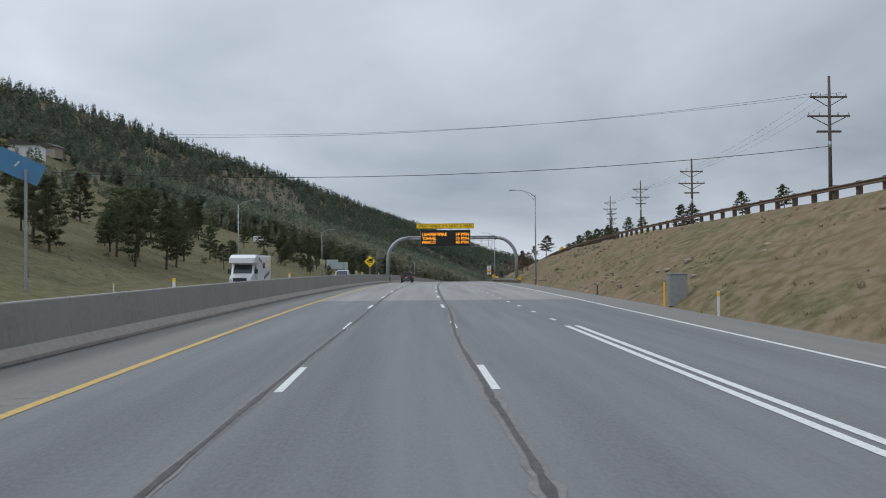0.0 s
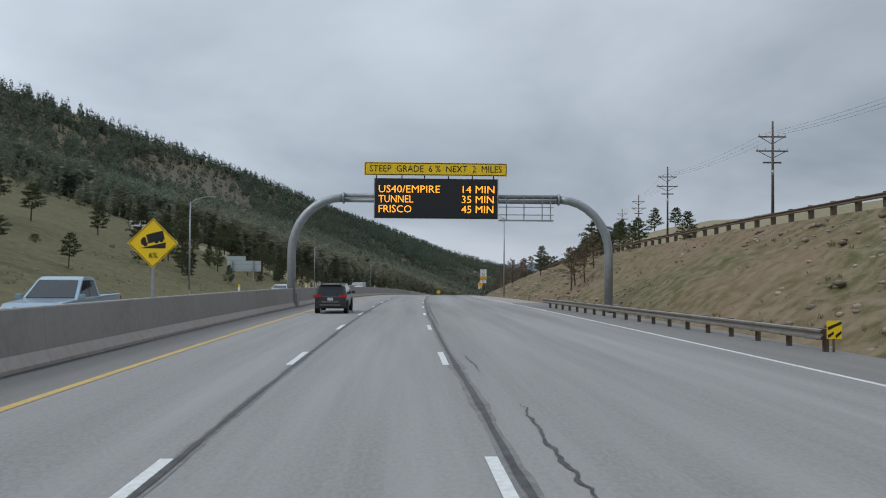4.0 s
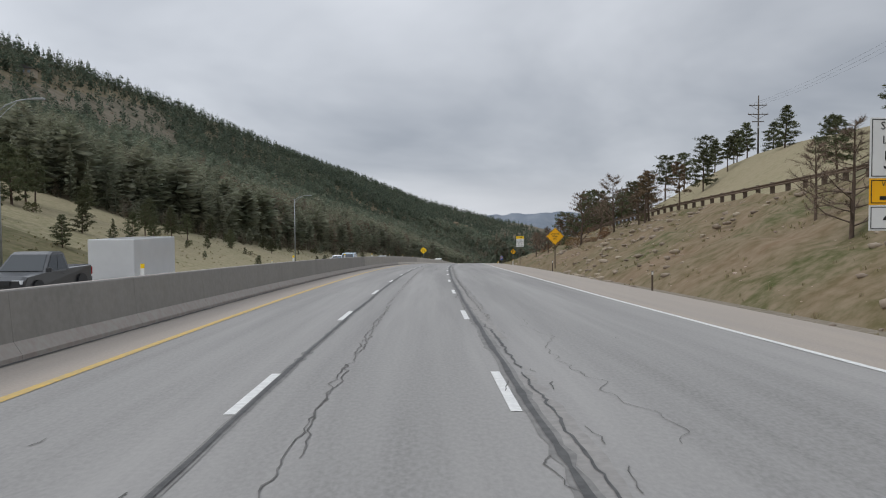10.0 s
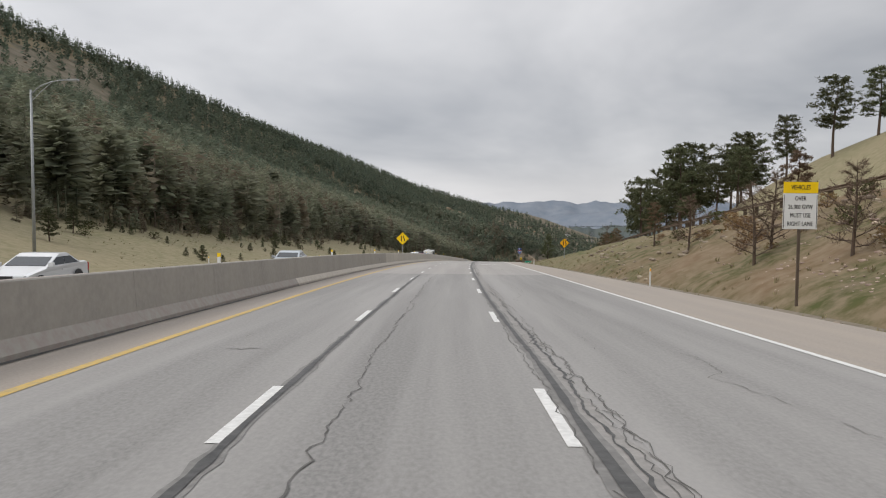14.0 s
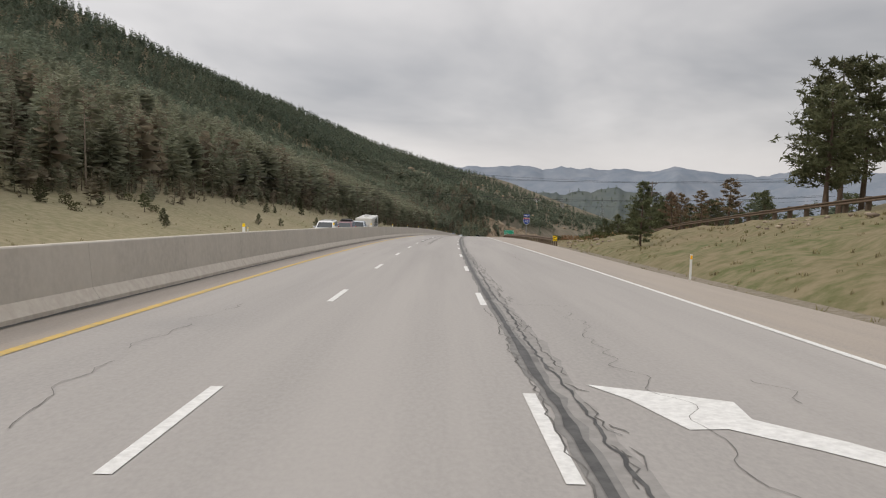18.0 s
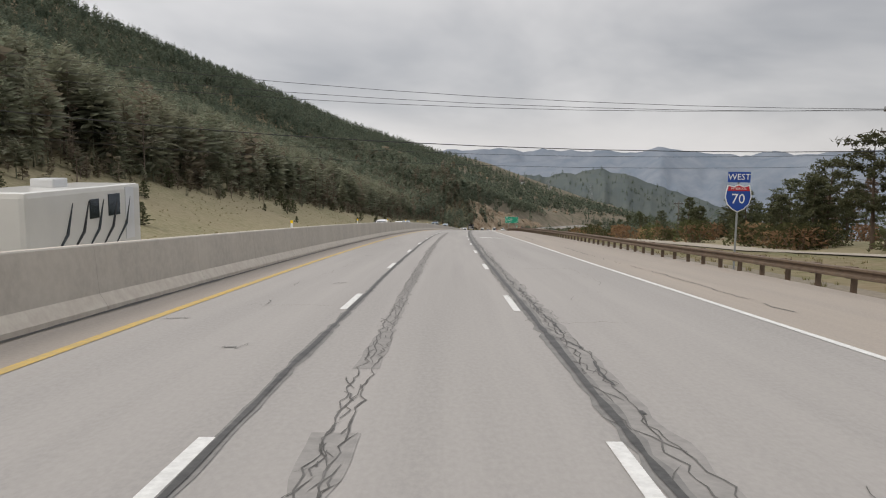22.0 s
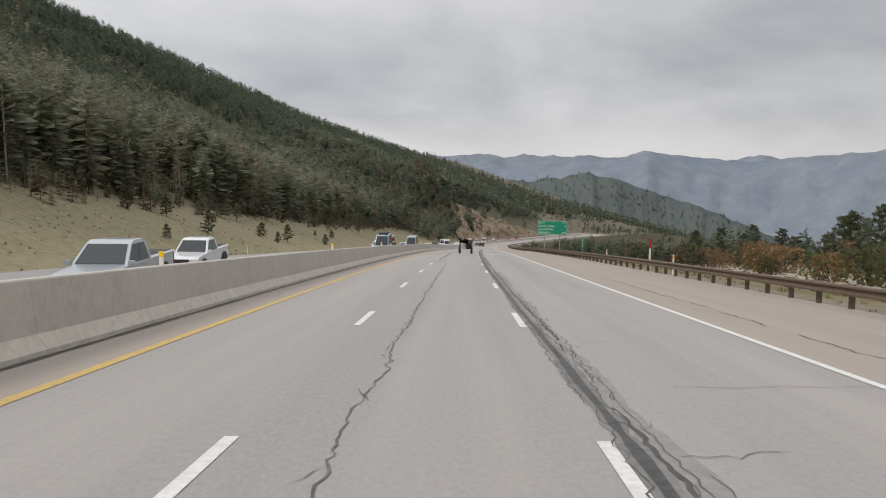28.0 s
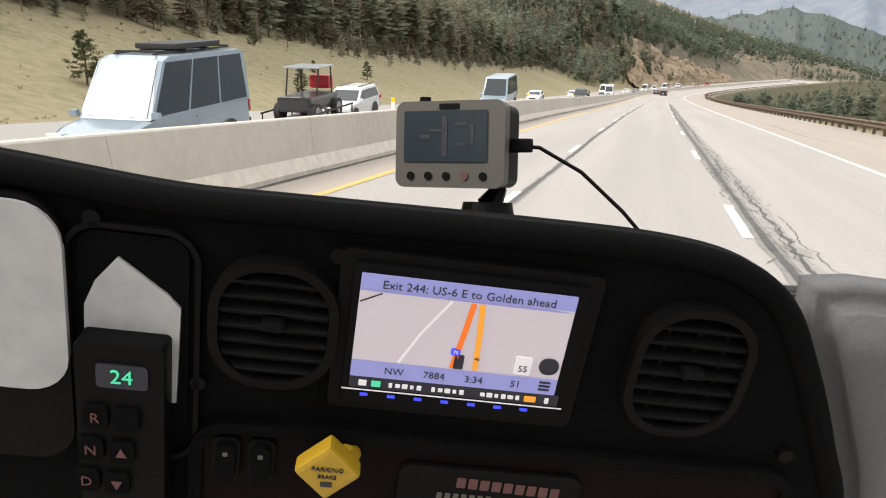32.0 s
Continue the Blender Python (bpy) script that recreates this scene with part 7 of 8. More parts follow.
def car(y, off, forward, kind, colour, label, up=0.02, name=None, rack=False):
    """A road vehicle: lower body, cabin, panes, lamps, wheels."""
    SP = {  # length, width, body outline, cabin (base x0, x1, roof x0, x1), belt, roof, wheel radius, axles
        "suv": (4.75, 1.88, ((-2.36, 0.42), (-2.38, 0.98), (-2.24, 1.10), (0.95, 1.10), (2.10, 0.98), (2.34, 0.78), (2.36, 0.34), (-2.2, 0.32)), (-2.28, 1.05, -2.05, 0.20), 1.06, 1.70, 0.37, (-1.40, 1.42)),
        "sedan": (4.80, 1.83, ((-2.36, 0.36), (-2.40, 0.92), (-2.25, 1.03), (-1.55, 1.05), (0.95, 1.00), (2.15, 0.82), (2.38, 0.66), (2.38, 0.28), (-2.2, 0.28)), (-1.75, 1.00, -0.95, 0.10), 0.98, 1.45, 0.33, (-1.42, 1.42)),
        "pickup": (5.85, 2.00, ((-2.92, 0.55), (-2.92, 1.22), (-0.70, 1.22), (-0.60, 1.16), (1.25, 1.18), (2.65, 1.08), (2.90, 0.92), (2.92, 0.42), (-2.8, 0.45)), (-0.72, 1.35, -0.55, 0.55), 1.14, 1.92, 0.40, (-1.85, 1.85)),
        "van": (5.9, 2.05, ((-2.92, 0.40), (-2.95, 1.25), (1.40, 1.30), (2.40, 1.12), (2.86, 0.95), (2.92, 0.38), (-2.8, 0.36)), (-2.93, 1.75, -2.85, 0.90), 1.24, 2.62, 0.36, (-1.75, 1.75)),
    }[kind]
    length, width, out, (b0, b1, r0, r1), belt, roof, wr, axles = SP
    e = empty(name or {"suv": "suv", "sedan": "sedan", "pickup": "pickup_truck", "van": "van"}[kind], Matrix.Translation(rd(y, off, up)) @ pose(0, 0, 0, 0, 0, heading(y) + (90 if forward else -90)), label, "van" if kind == "van" else "truck" if kind == "pickup" else "car", "cars on the highway")
    body = part("body", shell(bmesh.new(), out, width, bevel=0.06, nose=0.08), PAINT[colour], e)
    tum = 0.26 if kind != "van" else 0.08
    cab = shell(bmesh.new(), ((b0, belt - 0.02), (r0 - 0.06, roof - 0.10), (r0 + 0.12, roof), (r1 - 0.25, roof + 0.01), (r1 + 0.02, roof - 0.09), (b1, belt - 0.02)), width * 0.97, belt, tum, 0.03)
    cabin = part("cabin", cab, PAINT[colour], e)
    hw = lambda z: width * 0.97 / 2 * (1 - tum * max(0, z - belt)) + 0.004
    zb, zt = belt + 0.05, roof - 0.13
    mixx = lambda z, lo, hi: lo + (hi - lo) * (z - belt) / (roof - 0.09 - belt)
    for s in (-1, 1):
        fb, ft, rb, rt_ = mixx(zb, b1, r1) - 0.12, mixx(zt, b1, r1) - 0.10, mixx(zb, b0, r0) + 0.14, mixx(zt, b0, r0) + 0.12
        cuts = 2 if kind in ("pickup", "sedan") else 3
        for k in range(cuts):
            u0, u1 = k / cuts + 0.012, (k + 1) / cuts - 0.012
            pts = [(rb + (fb - rb) * u0, s * hw(zb), zb), (rb + (fb - rb) * u1, s * hw(zb), zb), (rt_ + (ft - rt_) * u1, s * hw(zt), zt), (rt_ + (ft - rt_) * u0, s * hw(zt), zt)]
            part("side_window", quad(bmesh.new(), pts if s < 0 else pts[::-1], 0.008), M["auto_glass"], e)
        for xx in axles:
            wheel(e, xx, s * (width / 2 - 0.13), wr)
            part("wheel_arch", rod(bmesh.new(), (xx, s * (width / 2 - 0.02), wr + 0.02), (xx, s * (width / 2 + 0.004), wr + 0.02), wr + 0.07, sides=20), M["trim"], e)
        m = part("mirror", B((0.12, 0.22, 0.17), (fb + 0.10, s * (width / 2 + 0.10), belt + 0.10), bevel=0.03), PAINT[colour], e)
        part("head_lamp", B((0.20, 0.40, 0.15), (length / 2 - 0.13, s * (width / 2 - 0.30), belt - 0.27), bevel=0.03), M["head"], e)
        if kind == "suv":
            part("tail_lamp", B((0.16, 0.46, 0.17), (-length / 2 + 0.05, s * (width / 2 - 0.22), belt - 0.04), bevel=0.03), M["tail"], e)
        else:
            part("tail_lamp", B((0.10, 0.16, 0.34), (-length / 2 + 0.03, s * (width / 2 - 0.14), belt - 0.20), bevel=0.03), M["tail"], e)
        for z in (0.70,):
            part("door_handle", B((0.20, 0.03, 0.035), (-0.2, s * (width / 2 + 0.01), belt - 0.14), bevel=0.008), PAINT[colour], e)
    rake = lambda z: b1 + (r1 + 0.02 - b1) * (z - belt + 0.02) / (roof - 0.07 - belt)
    f0, f1 = (rake(zb), zb), (rake(zt), zt)
    part("windscreen", quad(bmesh.new(), [(f0[0], -hw(zb) * 0.88, zb), (f0[0], hw(zb) * 0.88, zb), (f1[0], hw(zt) * 0.86, zt), (f1[0], -hw(zt) * 0.86, zt)], 0.020), M["auto_glass"], e)
    g0, g1 = (mixx(zb, b0, r0), zb), (mixx(zt, b0, r0 - 0.06), zt)
    part("rear_window", quad(bmesh.new(), [(g0[0], hw(zb) * 0.84, zb), (g0[0], -hw(zb) * 0.84, zb), (g1[0], -hw(zt) * 0.84, zt), (g1[0], hw(zt) * 0.84, zt)], 0.014), M["auto_glass"], e)
    part("bumper", B((0.20, width * 0.92, 0.24), (length / 2 - 0.04, 0, 0.50), bevel=0.05), M["trim"] if kind != "sedan" else PAINT[colour], e)
    part("rear_bumper", B((0.20, width * 0.92, 0.26), (-length / 2 + 0.05, 0, 0.56), bevel=0.05), M["trim"], e)
    part("grille", B((0.06, width * 0.45, 0.20), (length / 2 - 0.01, 0, belt - 0.30), bevel=0.015), M["trim"], e)
    pl = part("number_plate", B((0.015, 0.32, 0.16), (-length / 2 - 0.02 if kind != "suv" else -length / 2 - 0.012, 0, belt - 0.20), bevel=0.004), M["plate"], e)
    if kind == "suv":
        part("spoiler", B((0.30, width * 0.66, 0.05), (r0 - 0.08, 0, roof - 0.03), bevel=0.015), PAINT[colour], e)
        part("chrome_strip", B((0.03, width * 0.62, 0.035), (-length / 2 - 0.04, 0, 0.53), bevel=0.008), M["rim"], e)
        part("badge_strip", B((0.03, width * 0.50, 0.04), (-length / 2 - 0.015, 0, belt - 0.36), bevel=0.008), M["rim"], e)
    if kind == "pickup":
        part("bed_floor", B((2.05, width * 0.8, 0.02), (-1.85, 0, 1.224)), M["trim"], e)
    if rack or kind == "suv":
        for s in (-1, 1):
            part("roof_rail", rod(bmesh.new(), (r0 + 0.15, s * 0.55, roof + 0.05), (r1 - 0.15, s * 0.55, roof + 0.05), 0.022, sides=6), M["trim"], e)
    if rack:
        for k in range(4):
            part("rack_bar", B((0.06, 1.35, 0.05), (r0 + 0.4 + k * (r1 - r0 - 0.8) / 3, 0, roof + 0.09)), M["trim"], e)
        part("roof_box", B(((r1 - r0) * 0.55, 1.2, 0.14), ((r0 + r1) / 2 - 0.2, 0, roof + 0.18), bevel=0.04), M["trim"], e)
    return e


# our own side of the road
car(126.0, -3.9, True, "suv", "charcoal", "charcoal sport utility car with red tail lamps and roof rails")
car(905, -0.35, True, "suv", "black", "black car far ahead on the highway")
car(926, -4.0, True, "sedan", "black", "dark sedan far ahead on the highway")
# oncoming traffic
L1, L2 = -12.1, -15.8
for _y, _o, _k, _c, _t in ((109, L1, "pickup", "blue", "pale blue pickup truck behind the concrete barrier"), (172, L2, "sedan", "silver", "silver car behind the concrete barrier"), (221, L1, "sedan", "white", "white sedan behind the concrete barrier"),
                           (241, L2, "pickup", "charcoal", "dark pickup truck towing a white box trailer"), (311, L1, "suv", "blue", "pale blue sport utility car behind the barrier"), (325, L2, "sedan", "white", "white car behind the concrete barrier"),
                           (352, L1, "sedan", "silver", "silver car behind the concrete barrier"), (458, L1, "suv", "white", "white sport utility car behind the barrier"), (470.5, L1, "suv", "maroon", "maroon sport utility car with a roof box"),
                           (481.8, L1, "pickup", "silver", "silver pickup truck towing a white travel trailer"), (583, L1, "suv", "white", "white sport utility car behind the barrier"), (606, L2, "sedan", "charcoal", "dark sedan with a black roof box"),
                           (622, L1, "pickup", "silver", "silver pickup truck with a covered load"), (640, L2, "pickup", "white", "white pickup truck behind the concrete barrier"), (721, L2, "suv", "white", "white sport utility car behind the barrier")):
    car(_y, _o, False, _k, _c, _t, up=0.08 if _y < 560 else -0.15, rack=_c == "maroon" or _y == 606)
car(700.2, L1, False, "van", "van", "blue grey camper van with a black roof rack", up=-0.2, rack=True)
car(742, L1, False, "van", "van", "grey camper van behind the concrete barrier")
_far = random.Random(9)
for _k in range(16):
    _y = 760 + 22 * _k
    car(_y, _far.choice((L1, L2)), False, _far.choice(("suv", "sedan", "pickup", "van", "sedan")), _far.choice(("white", "white", "silver", "red", "black", "cream")), "small far car in the oncoming traffic")


def box_trailer(y, off, length, tall, label, name="cargo_trailer", graphics=False, up=0.0):
    e = empty(name, Matrix.Translation(rd(y, off, up)) @ pose(0, 0, 0, 0, 0, heading(y) - 90), label, "trailer")
    part("body", B((length, 2.35, tall - 0.55), (0, 0, 0.55 + (tall - 0.55) / 2), bevel=0.16 if graphics else 0.05), PAINT["cream"] if graphics else PAINT["white"], e)
    part("chassis", B((length + 0.9, 1.6, 0.14), (0.4, 0, 0.50)), M["trim"], e)
    for s in (-1, 1):
        for x in (-0.45, 0.45):
            wheel(e, x - 0.3, s * 1.02, 0.34)
    if graphics:
        for s in (-1, 1):
            part("window", B((0.62, 0.03, 0.60), (-0.15, s * 1.18, 2.05), bevel=0.01), M["auto_glass"], e)
            part("window", B((0.85, 0.03, 0.70), (-1.55, s * 1.18, 2.10), bevel=0.01), M["auto_glass"], e)
            part("door", B((0.68, 0.03, 1.75), (-2.75, s * 1.18, 1.75), bevel=0.01), PAINT["white"], e)
            for k in range(5):
                part("stripe", tube(bmesh.new(), [(2.4 - k * 1.0, s * 1.185, 0.8), (1.6 - k * 1.0, s * 1.185, 1.4), (1.2 - k * 1.0, s * 1.185, 2.3)], [0.02, 0.06, 0.015], 5), M["trim"] if k % 2 else M["auto_glass"], e)
        part("air_conditioner", B((0.9, 0.7, 0.28), (0.2, 0, tall + 0.13), bevel=0.06), PAINT["white"], e)
    return e


box_trailer(251, L2, 6.0, 2.7, "white box trailer towed behind a car")
box_trailer(490.0, L1, 7.4, 2.72, "white travel trailer with dark swoosh stripes and windows", "travel_trailer", True)


def motorhome(y, off):
    e = empty("motorhome", Matrix.Translation(rd(y, off, 0.25)) @ pose(0, 0, 0, 0, 0, heading(y) - 90), "white motorhome with an overhanging cab and dark graphics", "motorhome")
    part("body", B((5.4, 2.3, 2.5), (-0.7, 0, 1.75), bevel=0.12), PAINT["white"], e)
    part("cab_over", shell(bmesh.new(), ((1.7, 2.25), (1.7, 3.05), (2.6, 3.05), (3.35, 2.75), (3.40, 2.30)), 2.3, bevel=0.08), PAINT["white"], e)
    part("cab", shell(bmesh.new(), ((1.7, 0.4), (1.7, 2.3), (2.6, 2.28), (3.15, 1.30), (3.95, 1.05), (4.05, 0.45)), 2.0, bevel=0.06, nose=0.08), PAINT["white"], e)
    part("windscreen", quad(bmesh.new(), [(3.13, -0.82, 1.38), (3.13, 0.82, 1.38), (2.72, 0.78, 2.14), (2.72, -0.78, 2.14)], 0.03), M["auto_glass"], e)
    part("grille", B((0.06, 1.2, 0.32), (4.02, 0, 0.82), bevel=0.03), M["trim"], e)
    part("bumper", B((0.2, 1.9, 0.26), (4.02, 0, 0.48), bevel=0.05), M["trim"], e)
    for s in (-1, 1):
        part("head_lamp", B((0.12, 0.34, 0.22), (3.98, s * 0.76, 0.86), bevel=0.04), M["head"], e)
        part("mirror", B((0.10, 0.25, 0.42), (2.95, s * 1.22, 1.55), bevel=0.04), M["trim"], e)
        part("cab_window", quad(bmesh.new(), [(1.95, s * 1.0, 1.35), (2.85, s * 1.0, 1.35), (2.55, s * 0.98, 2.05), (1.95, s * 0.98, 2.05)][::-s], 0.02), M["auto_glass"], e)
        part("side_window", B((0.95, 0.03, 0.55), (-0.3, s * 1.155, 2.05), bevel=0.01), M["auto_glass"], e)
        part("graphic", B((2.2, 0.02, 0.34), (-1.6, s * 1.155, 1.15), pose(0, 0, 0, 0, 14, 0)), PAINT["charcoal"], e)
        part("graphic", B((1.2, 0.02, 0.22), (1.1, s * 1.155, 2.55), pose(0, 0, 0, 0, -20, 0)), PAINT["charcoal"], e)
        for x in (2.75, -1.9):
            wheel(e, x, s * 0.98, 0.36)


motorhome(71.5, L2)


def utility_buggy(y, off):
    """An open buggy on a flat trailer, towed by the van."""
    e = empty("flat_trailer", Matrix.Translation(rd(y, off, -0.18)) @ pose(0, 0, 0, 0, 0, heading(y) - 90), "flat trailer with rails carrying an open buggy", "trailer")
    part("deck", B((3.6, 2.0, 0.12), (0, 0, 0.62)), M["trim"], e)
    part("drawbar", B((1.4, 0.12, 0.10), (2.4, 0, 0.58)), M["trim"], e)
    for s in (-1, 1):
        wheel(e, 0, s * 1.1, 0.34)
        part("side_rail", B((3.6, 0.04, 0.06), (0, s * 1.0, 1.05)), M["trim"], e)
        for x in (-1.7, -0.6, 0.6, 1.7):
            part("stake", B((0.04, 0.04, 0.42), (x, s * 1.0, 0.86)), M["trim"], e)
    b = empty("off_road_buggy", Matrix.Translation(rd(y, off, 0.50)) @ pose(0, 0, 0, 0, 0, heading(y) - 90), "open off-road buggy with a grey roof and red cover", "buggy")
    part("body", B((2.5, 1.3, 0.55), (0, 0, 0.62), bevel=0.12), PAINT["charcoal"], b)
    part("roof", B((1.5, 1.35, 0.06), (-0.1, 0, 1.86), bevel=0.02), PAINT["silver"], b)
    for s in (-1, 1):
        for x, q in ((0.6, 0.25), (-0.75, -0.05)):
            part("roll_bar", rod(bmesh.new(), (x, s * 0.6, 0.85), (x - q, s * 0.6, 1.84), 0.03, sides=6), M["trim"], b)
        for x in (-0.95, 0.95):
            wheel(b, x, s * 0.68, 0.33)
    part("cover", B((0.45, 0.8, 0.5), (-0.95, 0.1, 1.25), bevel=0.12), M["sign_red"], b)


utility_buggy(708.7, L1)


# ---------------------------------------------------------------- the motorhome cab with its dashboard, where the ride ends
# No cab roof is built: its shade is put into the near-black colours.
M["dash"] = mat("cab_shaded_dash_plastic", (0.0020, 0.0020, 0.0022), 0.75, grain=(260, (0.0034, 0.0034, 0.0037), 0.6), bump=0.12, spec=0.05)
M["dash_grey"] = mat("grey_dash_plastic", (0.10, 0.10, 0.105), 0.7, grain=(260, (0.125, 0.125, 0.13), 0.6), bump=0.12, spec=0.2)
M["dash_black"] = mat("cab_shaded_gloss_black", (0.0024, 0.0024, 0.0026), 0.5, grain=(60, (0.004, 0.004, 0.0044), 0.5), spec=0.08)
M["wood"] = mat("cab_shaded_burl_trim", (0.0045, 0.0014, 0.0014), 0.5, grain=(45, (0.0022, 0.0010, 0.0010), 0.7), spec=0.06)
M["device"] = mat("taupe_device_plastic", (0.065, 0.061, 0.055), 0.5, grain=(200, (0.065, 0.061, 0.055), 0.5))
M["device_screen"] = mat("device_screen", (0.018, 0.026, 0.034), 0.2, grain=(40, (0.026, 0.036, 0.046), 0.5))
M["knob_yellow"] = mat("yellow_knob", (0.36, 0.22, 0.012), 0.5, grain=(90, (0.30, 0.185, 0.012), 0.5))
M["lit_map"] = glow_mat("lit_map", (0.28, 0.26, 0.30), 0.45)
M["lit_bar"] = glow_mat("lit_bar", (0.14, 0.15, 0.34), 0.45)
M["lit_orange"] = glow_mat("lit_orange", (0.5, 0.10, 0.01), 0.4)
M["lit_amber"] = glow_mat("lit_amber", (0.5, 0.20, 0.02), 0.4)
M["lit_white"] = glow_mat("lit_white", (0.42, 0.42, 0.46), 0.35)
M["lit_green"] = glow_mat("lit_green", (0.03, 0.42, 0.25), 0.35)
M["lit_blue"] = glow_mat("lit_blue", (0.03, 0.05, 0.8), 0.3)
# Sky reflection on the cluster lens and shifter panel, painted as a pale colour.
M["pale"] = mat("painted_sky_reflection", (0.36, 0.36, 0.37), 0.5, grain=(40, (0.28, 0.28, 0.29), 0.6))
M["ink"] = mat("screen_ink", (0.01, 0.01, 0.02), 0.5, grain=(10, (0.015, 0.015, 0.03), 0.3))
M["ink_red"] = mat("button_legend", (0.075, 0.026, 0.024), 0.5, grain=(60, (0.12, 0.045, 0.04), 0.4))

CAB = Matrix.Translation((113.2347, 684.375, -36.0311)) @ Matrix(((0.98938, -0.0122, 0.14484), (0.03023, 0.99195, -0.12295), (-0.14218, 0.12602, 0.98179))).to_4x4()
dash = empty("dashboard", CAB, "black vehicle dashboard with round vents, lit screen and switches", "dashboard")


def rounded(w, h, r, n=6):
    """A rounded rectangle in x, z about the origin."""
    out = []
    for cx, cz, a0 in ((w / 2 - r, h / 2 - r, 0), (-w / 2 + r, h / 2 - r, 90), (-w / 2 + r, -h / 2 + r, 180), (w / 2 - r, -h / 2 + r, 270)):
        for k in range(n + 1):
            a = radians(a0 + 90 * k / n)
            out.append((cx + r * math.cos(a), cz + r * math.sin(a)))
    return out


def slab(name, w, h, r, x, z, front, back, material, parent=None, label="", turn=0.0):
    bm = bmesh.new()
    prism(bm, rounded(w, h, r), back - front, Matrix.Translation((x, front, z)) @ pose(0, 0, 0, 0, turn, 0))
    return part(name, bm, material, parent or dash, label)


def ring(name, w, h, r, wall, x, z, front, back, material, parent=None):
    """A frame: a rounded rectangle with a hole."""
    bm = bmesh.new()
    m = Matrix.Translation((x, 0, z))
    o, i = rounded(w, h, r), rounded(w - 2 * wall, h - 2 * wall, max(r - wall, 0.002))
    n = len(o)
    rows = [[bm.verts.new(m @ Vector((a, d, b))) for a, b in pts] for pts, d in ((o, back), (o, front), (i, front), (i, back))]
    for p, q in zip(rows[:-1], rows[1:]):
        for k in range(n):
            bm.faces.new((p[k], p[(k + 1) % n], q[(k + 1) % n], q[k]))
    bmesh.ops.recalc_face_normals(bm, faces=bm.faces)
    return part(name, bm, material, parent or dash)


def smooth_line(pts, n):
    """A smooth line through points."""
    out = []
    for k in range(len(pts) - 1):
        a, b, c, d = (Vector(pts[min(max(q, 0), len(pts) - 1)]) for q in (k - 1, k, k + 1, k + 2))
        for j in range(n):
            u = j / n
            out.append(tuple(0.5 * (2 * b + (c - a) * u + (2 * a - 5 * b + 4 * c - d) * u * u + (3 * b - a - 3 * c + d) * u ** 3)))
    return out + [tuple(pts[-1])]


# the pod: an upright face with a rounded brow
def pod():
    bm = bmesh.new()
    knots = [(-0.62, 0.108), (-0.45, 0.104), (-0.32, 0.097), (-0.21, 0.089), (-0.12, 0.091), (0.066, 0.096), (0.145, 0.095), (0.197, 0.086), (0.236, 0.064), (0.268, 0.022), (0.316, -0.06), (0.36, -0.16), (0.40, -0.42)]
    face = smooth_line(knots, 5) + [(-0.62, -0.42)]
    n_top = len(smooth_line(knots[:9], 5))
    prism(bm, face, 0.012, Matrix.Translation((0, 0.004, 0)))
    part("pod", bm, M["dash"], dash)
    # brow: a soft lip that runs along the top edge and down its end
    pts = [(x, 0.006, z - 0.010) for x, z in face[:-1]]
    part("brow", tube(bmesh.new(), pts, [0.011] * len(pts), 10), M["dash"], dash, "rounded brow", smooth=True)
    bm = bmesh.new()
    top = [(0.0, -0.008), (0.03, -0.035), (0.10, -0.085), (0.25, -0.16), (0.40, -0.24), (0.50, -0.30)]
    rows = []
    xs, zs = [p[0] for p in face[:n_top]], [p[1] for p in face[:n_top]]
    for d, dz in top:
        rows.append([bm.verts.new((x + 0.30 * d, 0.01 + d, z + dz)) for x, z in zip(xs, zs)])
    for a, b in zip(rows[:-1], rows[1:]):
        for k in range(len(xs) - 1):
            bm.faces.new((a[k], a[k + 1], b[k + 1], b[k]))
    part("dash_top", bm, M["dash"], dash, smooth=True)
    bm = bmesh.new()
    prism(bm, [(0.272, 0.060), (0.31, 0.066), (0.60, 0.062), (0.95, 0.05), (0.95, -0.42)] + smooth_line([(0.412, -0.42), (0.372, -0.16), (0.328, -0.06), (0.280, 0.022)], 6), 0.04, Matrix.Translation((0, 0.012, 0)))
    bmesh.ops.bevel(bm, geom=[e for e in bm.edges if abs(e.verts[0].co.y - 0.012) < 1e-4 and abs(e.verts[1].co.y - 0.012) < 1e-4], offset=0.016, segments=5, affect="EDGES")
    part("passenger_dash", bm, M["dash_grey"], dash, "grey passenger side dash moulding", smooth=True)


pod()


def vent(x, z, w, h):
    v = ring("air_vent", w + 0.014, h + 0.014, 0.040, 0.007, x, z, -0.012, 0.01, M["dash_black"])
    slab("vent_back", w, h, 0.034, x, z, 0.000, 0.003, M["ink"], v)
    for k in range(7):
        zz = z - h / 2 + h * (k + 0.7) / 7.4
        half = w / 2 * (1.0 if 0 < k < 6 else 0.82)
        part("slat", B((2 * half, 0.012, 0.0042), (x, -0.004, zz), pose(0, 0, 0, 28, 0, 0), bevel=0.001), M["dash_black"], v)
    for q in (-0.28, 0.02, 0.3):
        part("vane", B((0.003, 0.008, h * 0.86), (x + q * w, 0.001, z)), M["dash_black"], v)
    part("tab", B((0.016, 0.010, 0.008), (x, -0.012, z + 0.004), bevel=0.002), M["dash_black"], v)


vent(-0.136, -0.004, 0.078, 0.090)
vent(0.177, -0.007, 0.080, 0.100)

